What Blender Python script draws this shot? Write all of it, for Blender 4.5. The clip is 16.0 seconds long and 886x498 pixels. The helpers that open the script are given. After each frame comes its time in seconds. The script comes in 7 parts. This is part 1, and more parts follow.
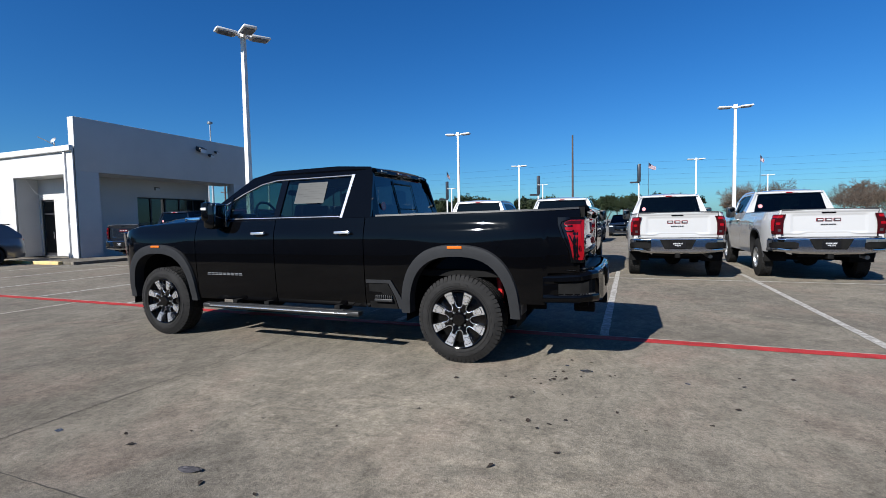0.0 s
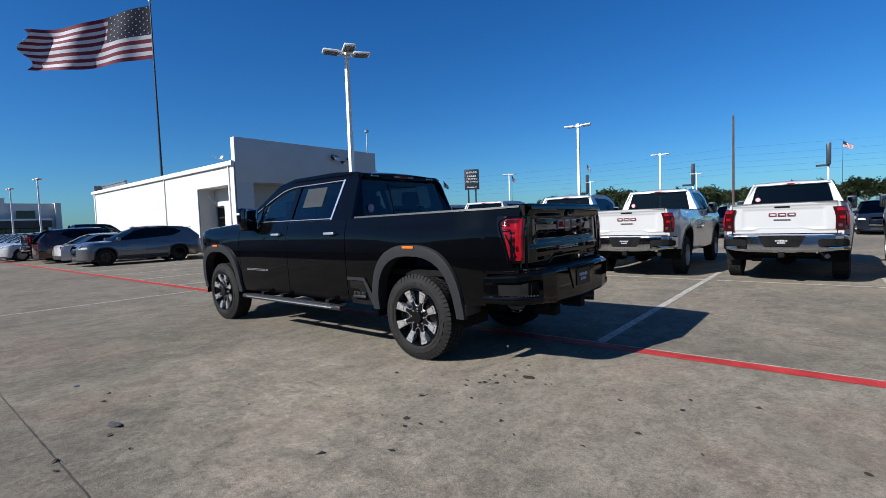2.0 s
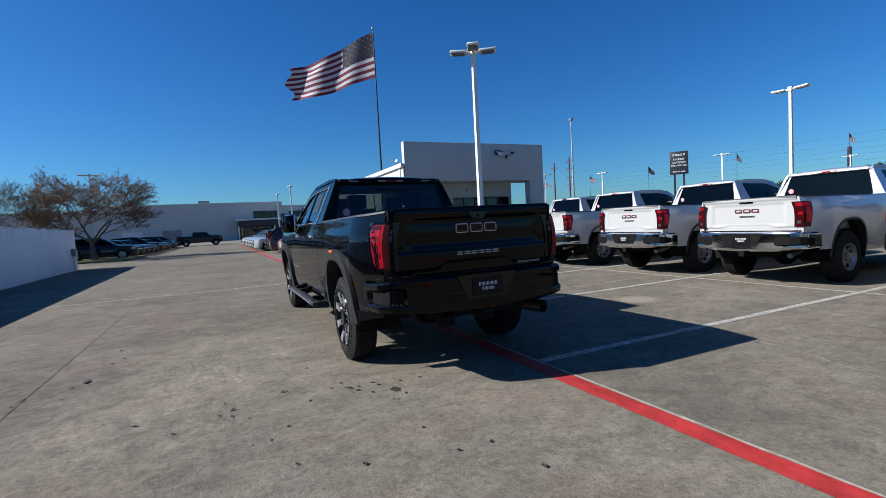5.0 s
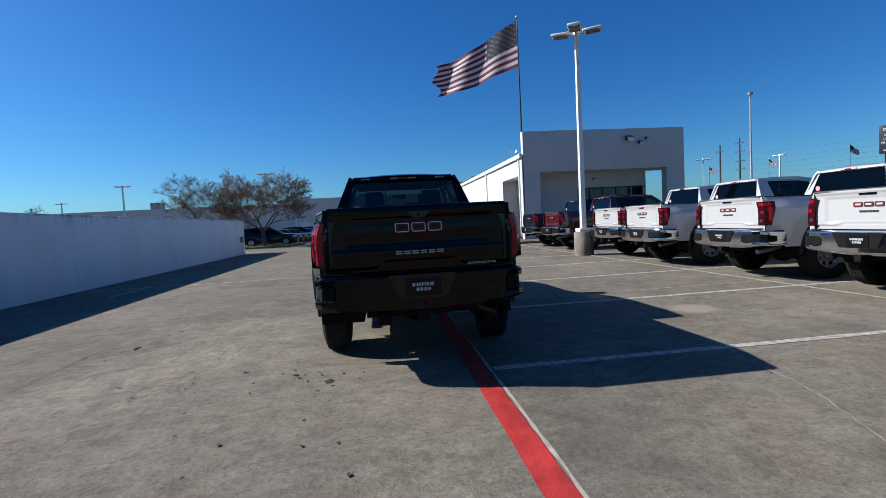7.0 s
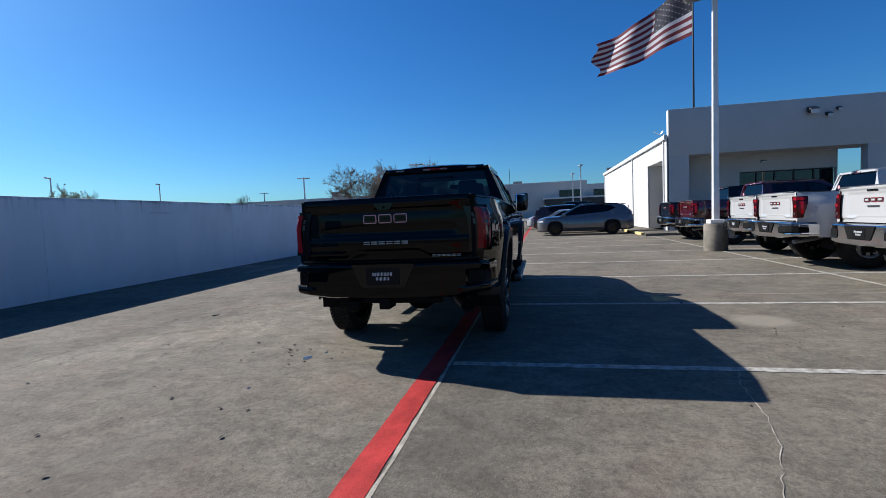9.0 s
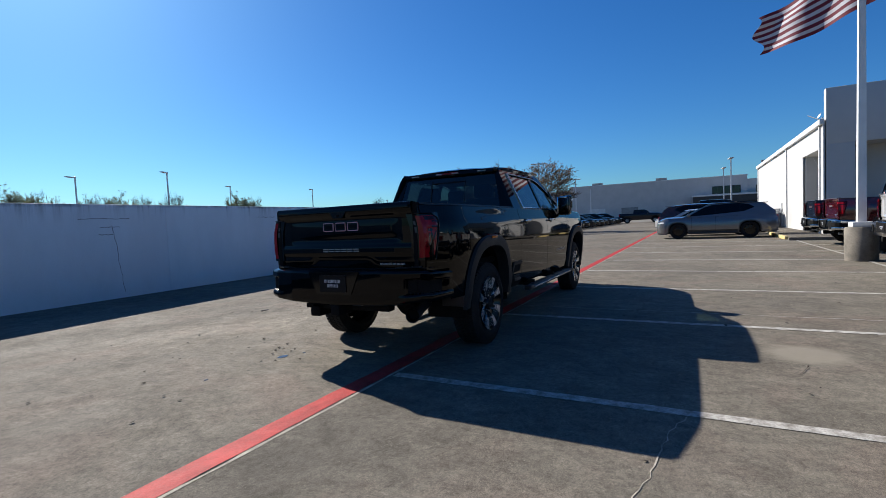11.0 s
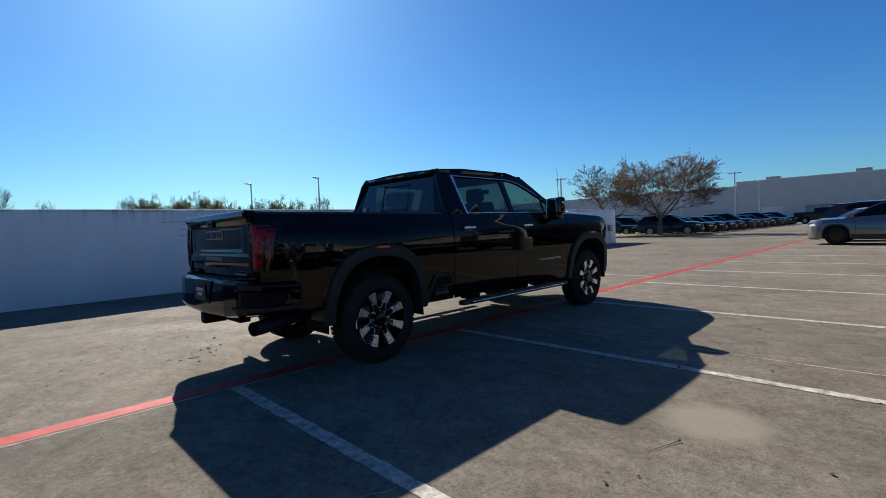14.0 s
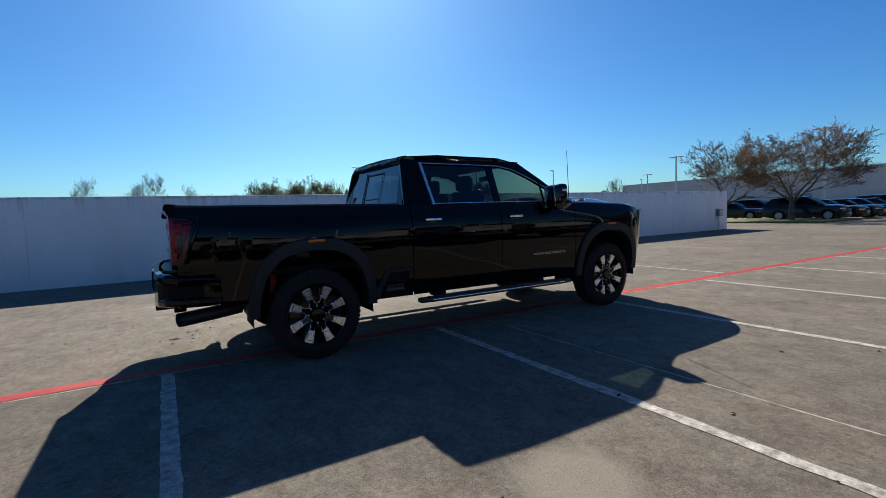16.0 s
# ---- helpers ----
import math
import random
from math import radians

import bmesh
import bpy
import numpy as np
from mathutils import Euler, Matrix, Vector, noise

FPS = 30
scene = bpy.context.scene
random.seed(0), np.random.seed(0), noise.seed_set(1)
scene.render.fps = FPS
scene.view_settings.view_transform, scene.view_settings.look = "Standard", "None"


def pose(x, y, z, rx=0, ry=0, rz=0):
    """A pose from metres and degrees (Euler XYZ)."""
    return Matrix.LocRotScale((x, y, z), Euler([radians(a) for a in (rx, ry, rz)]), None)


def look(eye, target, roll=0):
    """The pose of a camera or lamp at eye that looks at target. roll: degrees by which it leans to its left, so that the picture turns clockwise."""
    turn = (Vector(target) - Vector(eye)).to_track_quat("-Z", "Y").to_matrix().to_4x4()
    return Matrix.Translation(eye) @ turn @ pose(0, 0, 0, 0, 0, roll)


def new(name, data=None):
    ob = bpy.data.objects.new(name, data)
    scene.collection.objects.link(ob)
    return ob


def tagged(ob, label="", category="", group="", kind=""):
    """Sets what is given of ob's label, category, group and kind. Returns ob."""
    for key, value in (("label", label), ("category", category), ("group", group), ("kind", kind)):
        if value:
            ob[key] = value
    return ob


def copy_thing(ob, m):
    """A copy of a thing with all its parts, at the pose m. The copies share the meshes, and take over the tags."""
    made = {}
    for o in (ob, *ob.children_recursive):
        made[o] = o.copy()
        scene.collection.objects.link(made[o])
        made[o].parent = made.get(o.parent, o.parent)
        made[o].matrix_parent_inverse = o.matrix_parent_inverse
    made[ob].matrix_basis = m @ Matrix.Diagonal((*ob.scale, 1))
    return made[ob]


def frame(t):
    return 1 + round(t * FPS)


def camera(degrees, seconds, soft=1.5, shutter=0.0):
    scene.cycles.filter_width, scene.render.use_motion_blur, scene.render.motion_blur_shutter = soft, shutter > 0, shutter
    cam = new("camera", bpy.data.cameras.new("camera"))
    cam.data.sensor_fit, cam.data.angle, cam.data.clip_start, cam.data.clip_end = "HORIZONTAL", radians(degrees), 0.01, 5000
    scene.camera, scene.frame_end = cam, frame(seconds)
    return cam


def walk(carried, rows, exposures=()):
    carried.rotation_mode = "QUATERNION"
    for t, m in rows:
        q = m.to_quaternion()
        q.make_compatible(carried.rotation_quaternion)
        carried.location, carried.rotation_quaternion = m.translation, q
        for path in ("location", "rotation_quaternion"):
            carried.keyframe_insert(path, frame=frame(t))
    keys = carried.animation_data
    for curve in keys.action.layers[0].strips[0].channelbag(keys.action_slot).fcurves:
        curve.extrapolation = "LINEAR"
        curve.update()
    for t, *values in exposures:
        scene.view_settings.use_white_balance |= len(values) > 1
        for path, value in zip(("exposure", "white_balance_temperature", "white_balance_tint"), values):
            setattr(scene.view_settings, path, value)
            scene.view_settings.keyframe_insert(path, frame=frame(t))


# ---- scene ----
cam = camera(86.5, 16.0, 0.6)
# seconds, eye, target, roll
PATH = [
    (0, (1.549, -5.257, 1.384), (0.811, -3.402, 1.269), -1.08),
    (0.5, (1.962, -5.071, 1.394), (1.089, -3.276, 1.280), -1.02),
    (1, (2.394, -4.914, 1.377), (1.383, -3.192, 1.270), -1.32),
    (1.5, (2.798, -4.674, 1.376), (1.657, -3.035, 1.267), -1.65),
    (2, (3.192, -4.416, 1.372), (1.925, -2.872, 1.259), -2.08),
    (2.5, (3.556, -4.123, 1.359), (2.169, -2.687, 1.236), -2.55),
    (3, (3.875, -3.759, 1.371), (2.385, -2.430, 1.247), -2.80),
    (3.5, (4.188, -3.374, 1.362), (2.606, -2.155, 1.245), -2.95),
    (4, (4.450, -2.949, 1.379), (2.787, -1.844, 1.273), -3.16),
    (4.5, (4.693, -2.542, 1.370), (2.956, -1.557, 1.261), -3.10),
    (5, (4.893, -2.108, 1.367), (3.089, -1.252, 1.258), -3.16),
    (5.5, (5.057, -1.667, 1.363), (3.194, -0.948, 1.252), -3.18),
    (6, (5.186, -1.222, 1.357), (3.273, -0.649, 1.245), -3.17),
    (6.5, (5.286, -0.788, 1.351), (3.334, -0.371, 1.236), -2.89),
    (7, (5.360, -0.329, 1.347), (3.379, -0.075, 1.232), -3.02),
    (7.5, (5.353, 0.123, 1.348), (3.359, 0.210, 1.224), -2.99),
    (8, (5.409, 0.572, 1.313), (3.415, 0.486, 1.180), -2.86),
    (8.5, (5.371, 0.989, 1.304), (3.392, 0.737, 1.167), -2.70),
    (9, (5.310, 1.399, 1.306), (3.357, 0.988, 1.171), -2.53),
    (9.5, (5.255, 1.806, 1.318), (3.339, 1.245, 1.196), -2.48),
    (10, (5.070, 2.201, 1.308), (3.203, 1.492, 1.193), -2.69),
    (10.5, (4.867, 2.578, 1.305), (3.054, 1.742, 1.194), -2.67),
    (11, (4.625, 2.940, 1.303), (2.867, 1.992, 1.195), -2.66),
    (11.5, (4.349, 3.286, 1.300), (2.647, 2.241, 1.197), -2.66),
    (12, (4.044, 3.609, 1.292), (2.400, 2.475, 1.202), -2.89),
    (12.5, (3.714, 3.910, 1.296), (2.121, 2.704, 1.204), -2.85),
    (13, (3.426, 4.234, 1.291), (1.891, 2.955, 1.201), -2.64),
    (13.5, (3.074, 4.468, 1.296), (1.604, 3.115, 1.211), -2.53),
    (14, (2.731, 4.724, 1.283), (1.343, 3.287, 1.199), -2.43),
    (14.5, (2.373, 4.926, 1.297), (1.075, 3.408, 1.207), -2.37),
    (15, (1.994, 5.096, 1.317), (0.795, 3.499, 1.209), -2.33),
    (15.5, (1.618, 5.294, 1.325), (0.512, 3.633, 1.195), -2.34),
    (16, (1.211, 5.414, 1.336), (0.196, 3.697, 1.191), -2.09),
]
walk(cam, [(t, look(eye, target, roll)) for t, eye, target, roll in PATH],
     [(0, 0.78, 6330, 10), (6.5, 0.78, 6330, 10), (9.5, 0.78, 6350, 10), (12, 0.84, 6830, 11), (16, 0.84, 7000, 11)])

# ---------------------------------------------------------------- light
SUN_DIR = Vector((-0.488, -1.318, 0.975)).normalized()      # towards the sun
world = bpy.data.worlds.new("sky")
world.use_nodes = True
scene.world = world
wn, wl = world.node_tree.nodes, world.node_tree.links
sky = wn.new("ShaderNodeTexSky")
sky.sky_type, sky.sun_disc = "NISHITA", False
sky.sun_elevation = math.asin(SUN_DIR.z)
sky.sun_rotation = math.atan2(SUN_DIR.x, SUN_DIR.y)
sky.altitude, sky.air_density, sky.dust_density, sky.ozone_density = 50, 1.0, 0.55, 3.0
deep = wn.new("ShaderNodeHueSaturation")
deep.inputs["Saturation"].default_value = 1.28
cool = wn.new("ShaderNodeMix")
cool.data_type, cool.blend_type = "RGBA", "MULTIPLY"
cool.inputs[0].default_value = 1.0
cool.inputs[7].default_value = (0.445, 0.87, 1.24, 1)
wl.new(sky.outputs[0], deep.inputs["Color"])
wl.new(deep.outputs[0], cool.inputs[6])
wl.new(cool.outputs[2], wn["Background"].inputs[0])
wn["Background"].inputs[1].default_value = 0.051
sun_lamp = bpy.data.lights.new("sun", "SUN")
sun_lamp.energy, sun_lamp.angle, sun_lamp.color = 5.0, radians(0.53), (1.0, 0.96, 0.895)
new("sun", sun_lamp).matrix_world = look(SUN_DIR * 50, (0, 0, 0))


# ---------------------------------------------------------------- materials
def mat(name, col, rough=0.5, metal=0.0, var=0.12, scale=1.5, bump=0.0, bscale=80.0, coat=0.0, fine=0.0, rvar=0.0, tint=None, spec=0.5, stretch=None):
    """A surface with a colour that varies at a large and a fine scale, and a fine relief."""
    m = bpy.data.materials.new(name)
    m.use_nodes = True
    n, l = m.node_tree.nodes, m.node_tree.links
    b = n["Principled BSDF"]
    b.inputs["Roughness"].default_value, b.inputs["Metallic"].default_value = rough, metal
    b.inputs["Coat Weight"].default_value, b.inputs["Coat Roughness"].default_value = coat, 0.03
    b.inputs["Specular IOR Level"].default_value = spec
    pos = n.new("ShaderNodeNewGeometry").outputs["Position"]

    def tex(s, detail=5.0, r=0.6):
        t = n.new("ShaderNodeTexNoise")
        t.inputs["Scale"].default_value, t.inputs["Detail"].default_value, t.inputs["Roughness"].default_value = s, detail, r
        if stretch and s == scale:
            mp = n.new("ShaderNodeMapping")
            mp.inputs["Scale"].default_value = stretch
            l.new(pos, mp.inputs[0])
            l.new(mp.outputs[0], t.inputs["Vector"])
        else:
            l.new(pos, t.inputs["Vector"])
        return t.outputs["Fac"]
    ramp = n.new("ShaderNodeValToRGB")
    lo = tint or tuple(c * (1 - 1.6 * var) for c in col)
    ramp.color_ramp.elements[0].color, ramp.color_ramp.elements[0].position = (*lo, 1), 0.3
    ramp.color_ramp.elements[1].color, ramp.color_ramp.elements[1].position = (*[min(1, c * (1 + var)) for c in col], 1), 0.7
    l.new(tex(scale), ramp.inputs[0])
    out = ramp.outputs[0]
    if fine:
        mix = n.new("ShaderNodeMix")
        mix.data_type, mix.blend_type = "RGBA", "OVERLAY"
        mix.inputs[0].default_value = fine
        l.new(out, mix.inputs[6])
        l.new(tex(bscale, 3.0, 0.7), mix.inputs[7])
        out = mix.outputs[2]
    l.new(out, b.inputs["Base Color"])
    if rvar:
        mr = n.new("ShaderNodeMapRange")
        mr.inputs[3].default_value, mr.inputs[4].default_value = max(0.02, rough - rvar), min(1, rough + rvar)
        l.new(tex(scale * 3), mr.inputs[0])
        l.new(mr.outputs[0], b.inputs["Roughness"])
    if bump:
        bp = n.new("ShaderNodeBump")
        bp.inputs["Strength"].default_value, bp.inputs["Distance"].default_value = bump, 0.01
        l.new(tex(bscale, 4.0, 0.7), bp.inputs["Height"])
        l.new(bp.outputs[0], b.inputs["Normal"])
    return m


def glass_mat(name, tint, gloss=1.0):
    """A thin tinted pane: it lets light through and mirrors at a low angle."""
    m = bpy.data.materials.new(name)
    m.use_nodes = True
    n, l = m.node_tree.nodes, m.node_tree.links
    n.remove(n["Principled BSDF"])
    tr, gl, mx, fr = n.new("ShaderNodeBsdfTransparent"), n.new("ShaderNodeBsdfGlossy"), n.new("ShaderNodeMixShader"), n.new("ShaderNodeLayerWeight")
    power, share = n.new("ShaderNodeMath"), n.new("ShaderNodeMath")
    power.operation, share.operation = "POWER", "MULTIPLY_ADD"
    power.inputs[1].default_value, share.inputs[1].default_value, share.inputs[2].default_value = 3.6, 0.9 * gloss, 0.06 * gloss
    tr.inputs[0].default_value = (*tint, 1)
    gl.inputs["Roughness"].default_value = 0.015
    fr.inputs["Blend"].default_value = 0.5
    l.new(fr.outputs["Facing"], power.inputs[0])
    l.new(power.outputs[0], share.inputs[0])
    l.new(share.outputs[0], mx.inputs[0])
    l.new(tr.outputs[0], mx.inputs[1])
    l.new(gl.outputs[0], mx.inputs[2])
    l.new(mx.outputs[0], n["Material Output"].inputs[0])
    return m


def concrete_mat(name, col, warm, dark):
    """Broom-finished paving: clouded colour, stains, pale scuffs, fine sand and a rough skin."""
    m = bpy.data.materials.new(name)
    m.use_nodes = True
    n, l = m.node_tree.nodes, m.node_tree.links
    b = n["Principled BSDF"]
    b.inputs["Specular IOR Level"].default_value = 0.12
    b.inputs["Diffuse Roughness"].default_value = 0.15
    geo = n.new("ShaderNodeNewGeometry")
    info = n.new("ShaderNodeObjectInfo")

    def tex(s, detail=6.0, r=0.6, stretch=(1, 1, 1), dist=0.0):
        mp = n.new("ShaderNodeMapping")
        mp.inputs["Scale"].default_value = stretch
        t = n.new("ShaderNodeTexNoise")
        t.inputs["Scale"].default_value, t.inputs["Detail"].default_value, t.inputs["Roughness"].default_value = s, detail, r
        t.inputs["Distortion"].default_value = dist
        l.new(geo.outputs["Position"], mp.inputs[0])
        l.new(mp.outputs[0], t.inputs["Vector"])
        return t.outputs["Fac"]

    def ramp(fac, stops):
        r = n.new("ShaderNodeValToRGB")
        while len(r.color_ramp.elements) < len(stops):
            r.color_ramp.elements.new(0.5)
        for e, (p, c) in zip(r.color_ramp.elements, stops):
            e.position, e.color = p, (*c, 1)
        l.new(fac, r.inputs[0])
        return r.outputs[0]

    def mix(a, c, fac=None, mode="MIX", amount=0.5):
        x = n.new("ShaderNodeMix")
        x.data_type, x.blend_type = "RGBA", mode
        x.inputs[0].default_value = amount
        if fac is not None:
            l.new(fac, x.inputs[0])
        for sock, v in ((x.inputs[6], a), (x.inputs[7], c)):
            if isinstance(v, tuple):
                sock.default_value = (*v, 1)
            else:
                l.new(v, sock)
        return x.outputs[2]
    g = lambda v: (v, v, v)
    base = ramp(tex(0.35, 7), [(0.3, dark), (0.5, col), (0.72, warm)])
    base = mix(base, (1.12 * col[0], 0.98 * col[1], 0.98 * col[2]), fac=ramp(tex(0.8, 5, 0.6, dist=0.6), [(0.5, g(0)), (0.68, g(0.6))]))
    base = mix(base, ramp(tex(1.7, 8, 0.68, dist=0.8), [(0.28, g(0.26)), (0.52, g(0.5)), (0.75, g(0.68))]), mode="OVERLAY", amount=0.55)
    base = mix(base, ramp(tex(7.0, 6, 0.7, (1, 0.6, 1), 0.4), [(0.35, g(0.33)), (0.65, g(0.66))]), mode="OVERLAY", amount=0.55)
    base = mix(base, ramp(tex(24.0, 7, 0.75, (1, 1, 1), 0.5), [(0.34, g(0.22)), (0.48, g(0.5)), (0.68, g(0.78))]), mode="OVERLAY", amount=0.55)
    base = mix(base, ramp(tex(70.0, 4, 0.8), [(0.34, g(0.2)), (0.5, g(0.5)), (0.68, g(0.84))]), mode="OVERLAY", amount=0.45)
    base = mix(base, ramp(tex(170.0, 2, 0.8), [(0.36, g(0.2)), (0.5, g(0.5)), (0.64, g(0.8))]), mode="OVERLAY", amount=0.4)
    pale = ramp(tex(0.9, 9, 0.72, dist=1.5), [(0.6, g(0)), (0.68, g(0.28))])
    base = mix(base, tuple(min(1, 1.35 * c) for c in warm), fac=pale)
    # pale scuffs that run both ways, kept to some stretches
    some = ramp(tex(0.55, 3), [(0.5, g(0)), (0.62, g(1))])
    for st in ((0.35, 3.0, 1), (2.6, 0.45, 1)):
        scuff = ramp(tex(6.0, 6, 0.7, st, 0.5), [(0.64, g(0)), (0.71, g(0.42))])
        base = mix(base, tuple(min(1, 1.5 * c) for c in warm), fac=mix(scuff, some, mode="MULTIPLY", amount=1.0))
    # dark uneven patches: centre, stretch, radius, amount
    for c, st, r, amount in (((3.3, -1.0), (0.8, 0.9), 1.1, 0.3), ((3.6, 2.6), (0.9, 0.7), 0.9, 0.35), ((2.6, 0.9), (0.6, 1.6), 0.7, 0.3)):
        mp = n.new("ShaderNodeMapping")
        mp.inputs["Location"].default_value, mp.inputs["Scale"].default_value = (-c[0] * st[0], -c[1] * st[1], 0), (*st, 0)
        l.new(geo.outputs["Position"], mp.inputs[0])
        ln = n.new("ShaderNodeVectorMath")
        ln.operation = "LENGTH"
        l.new(mp.outputs[0], ln.inputs[0])
        wob = n.new("ShaderNodeMath")
        wob.operation, wob.inputs[1].default_value = "MULTIPLY_ADD", 0.9 * r
        l.new(tex(1.6, 8, 0.7), wob.inputs[0])
        l.new(ln.outputs["Value"], wob.inputs[2])
        base = mix(base, tuple(0.72 * v for v in dark), fac=ramp(wob.outputs[0], [(min(0.8, 0.7 * r), g(amount)), (min(1, 1.4 * r), g(0))]))
    streak = ramp(tex(4.5, 8, 0.75, (0.55, 1.5, 1), 0.9), [(0.4, g(0.05)), (0.62, g(1))])
    # worn pale patches: centre, stretch, radius, amount
    for c, st, r, amount in (((-0.48, 3.79), (1.05, 1.05), 0.33, 0.85), ((-0.9, -2.2), (0.5, 0.9), 0.8, 0.4), ((0.2, -2.7), (0.5, 0.9), 0.75, 0.34), ((1.2, -3.1), (0.9, 0.9), 0.7, 0.25), ((4.0, 3.2), (0.8, 1.1), 0.8, 0.2)):
        mp = n.new("ShaderNodeMapping")
        mp.inputs["Location"].default_value, mp.inputs["Scale"].default_value = (-c[0] * st[0], -c[1] * st[1], 0), (*st, 0)
        l.new(geo.outputs["Position"], mp.inputs[0])
        ln = n.new("ShaderNodeVectorMath")
        ln.operation = "LENGTH"
        l.new(mp.outputs[0], ln.inputs[0])
        wob = n.new("ShaderNodeMath")
        wob.operation, wob.inputs[1].default_value = "MULTIPLY_ADD", 0.45 * r
        l.new(tex(2.2 / r, 8, 0.7), wob.inputs[0])
        l.new(ln.outputs["Value"], wob.inputs[2])
        worn = ramp(wob.outputs[0], [(min(0.9, 0.9 * r), g(amount)), (min(1, 1.4 * r), g(0))])
        if amount > 0.5:
            base = mix(base, tuple(min(1, 1.36 * v) for v in warm), fac=worn)
        else:
            base = mix(base, mix(base, (1.75, 1.72, 1.66), mode="MULTIPLY", amount=1.0), fac=mix(worn, streak, mode="MULTIPLY", amount=1.0))
    # pale grit showing through the skin
    grit = n.new("ShaderNodeTexVoronoi")
    grit.inputs["Scale"].default_value = 48.0
    l.new(geo.outputs["Position"], grit.inputs["Vector"])
    base = mix(base, tuple(min(1, 1.7 * c) for c in warm), fac=mix(ramp(grit.outputs["Distance"], [(0.12, g(0.55)), (0.24, g(0))]), ramp(tex(5.0, 5, 0.7), [(0.5, g(0)), (0.62, g(1))]), mode="MULTIPLY", amount=1.0))
    spots = n.new("ShaderNodeTexVoronoi")
    spots.inputs["Scale"].default_value = 2.6
    l.new(geo.outputs["Position"], spots.inputs["Vector"])
    dots = ramp(spots.outputs["Distance"], [(0.02, g(0.75)), (0.055, g(0))])
    keep = ramp(tex(0.8, 2), [(0.5, g(0)), (0.6, g(1))])
    base = mix(base, tuple(0.45 * c for c in dark), fac=mix(dots, keep, mode="MULTIPLY", amount=1.0))
    slab = n.new("ShaderNodeMapRange")
    slab.inputs[3].default_value, slab.inputs[4].default_value = 0.93, 1.06
    l.new(info.outputs["Random"], slab.inputs[0])
    tone = n.new("ShaderNodeCombineColor")
    for k in range(3):
        l.new(slab.outputs[0], tone.inputs[k])
    base = mix(base, tone.outputs[0], mode="MULTIPLY", amount=1.0)
    l.new(base, b.inputs["Base Color"])
    l.new(ramp(tex(1.1, 6), [(0.35, g(0.8)), (0.7, g(0.95))]), b.inputs["Roughness"])
    bp = n.new("ShaderNodeBump")
    bp.inputs["Strength"].default_value, bp.inputs["Distance"].default_value = 0.7, 0.008
    l.new(tex(80.0, 5, 0.8), bp.inputs["Height"])
    l.new(bp.outputs[0], b.inputs["Normal"])
    return m


def lens_mat(name, col):
    m = mat(name, col, rough=0.06, var=0.05, spec=0.3)
    return m


CONCRETE = concrete_mat("concrete", (0.15, 0.134, 0.108), (0.188, 0.168, 0.134), (0.116, 0.104, 0.086))
FAR_GROUND = mat("far ground", (0.16, 0.15, 0.13), rough=0.9, var=0.25, scale=0.05, fine=0.3, bscale=2.0)
JOINT = mat("joint filler", (0.05, 0.044, 0.036), rough=0.9, var=0.3, scale=8)
WET = mat("wet oily stain", (0.06, 0.055, 0.045), rough=0.16, var=0.2, scale=20)
SEALANT = mat("pale joint sealant", (0.34, 0.305, 0.25), rough=0.9, var=0.3, scale=9, fine=0.4)
RED_PAINT = mat("red kerb paint", (0.38, 0.034, 0.032), rough=0.65, var=0.22, scale=5.0, bump=0.35, bscale=90, fine=0.5, spec=0.14, rvar=0.12)
LINE_PAINT = mat("worn white line paint", (0.42, 0.405, 0.37), rough=0.7, var=0.2, scale=13.0, bump=0.5, bscale=70, fine=0.75, tint=(0.15, 0.135, 0.11), spec=0.3)
STUCCO = mat("white stucco", (0.46, 0.455, 0.445), rough=0.85, var=0.05, scale=0.6, bump=0.35, bscale=70, fine=0.08)
WALL_PAINT = mat("painted concrete wall", (0.66, 0.685, 0.72), rough=0.8, var=0.06, scale=1.1, bump=0.4, bscale=45, fine=0.15, stretch=(1, 1, 0.35))


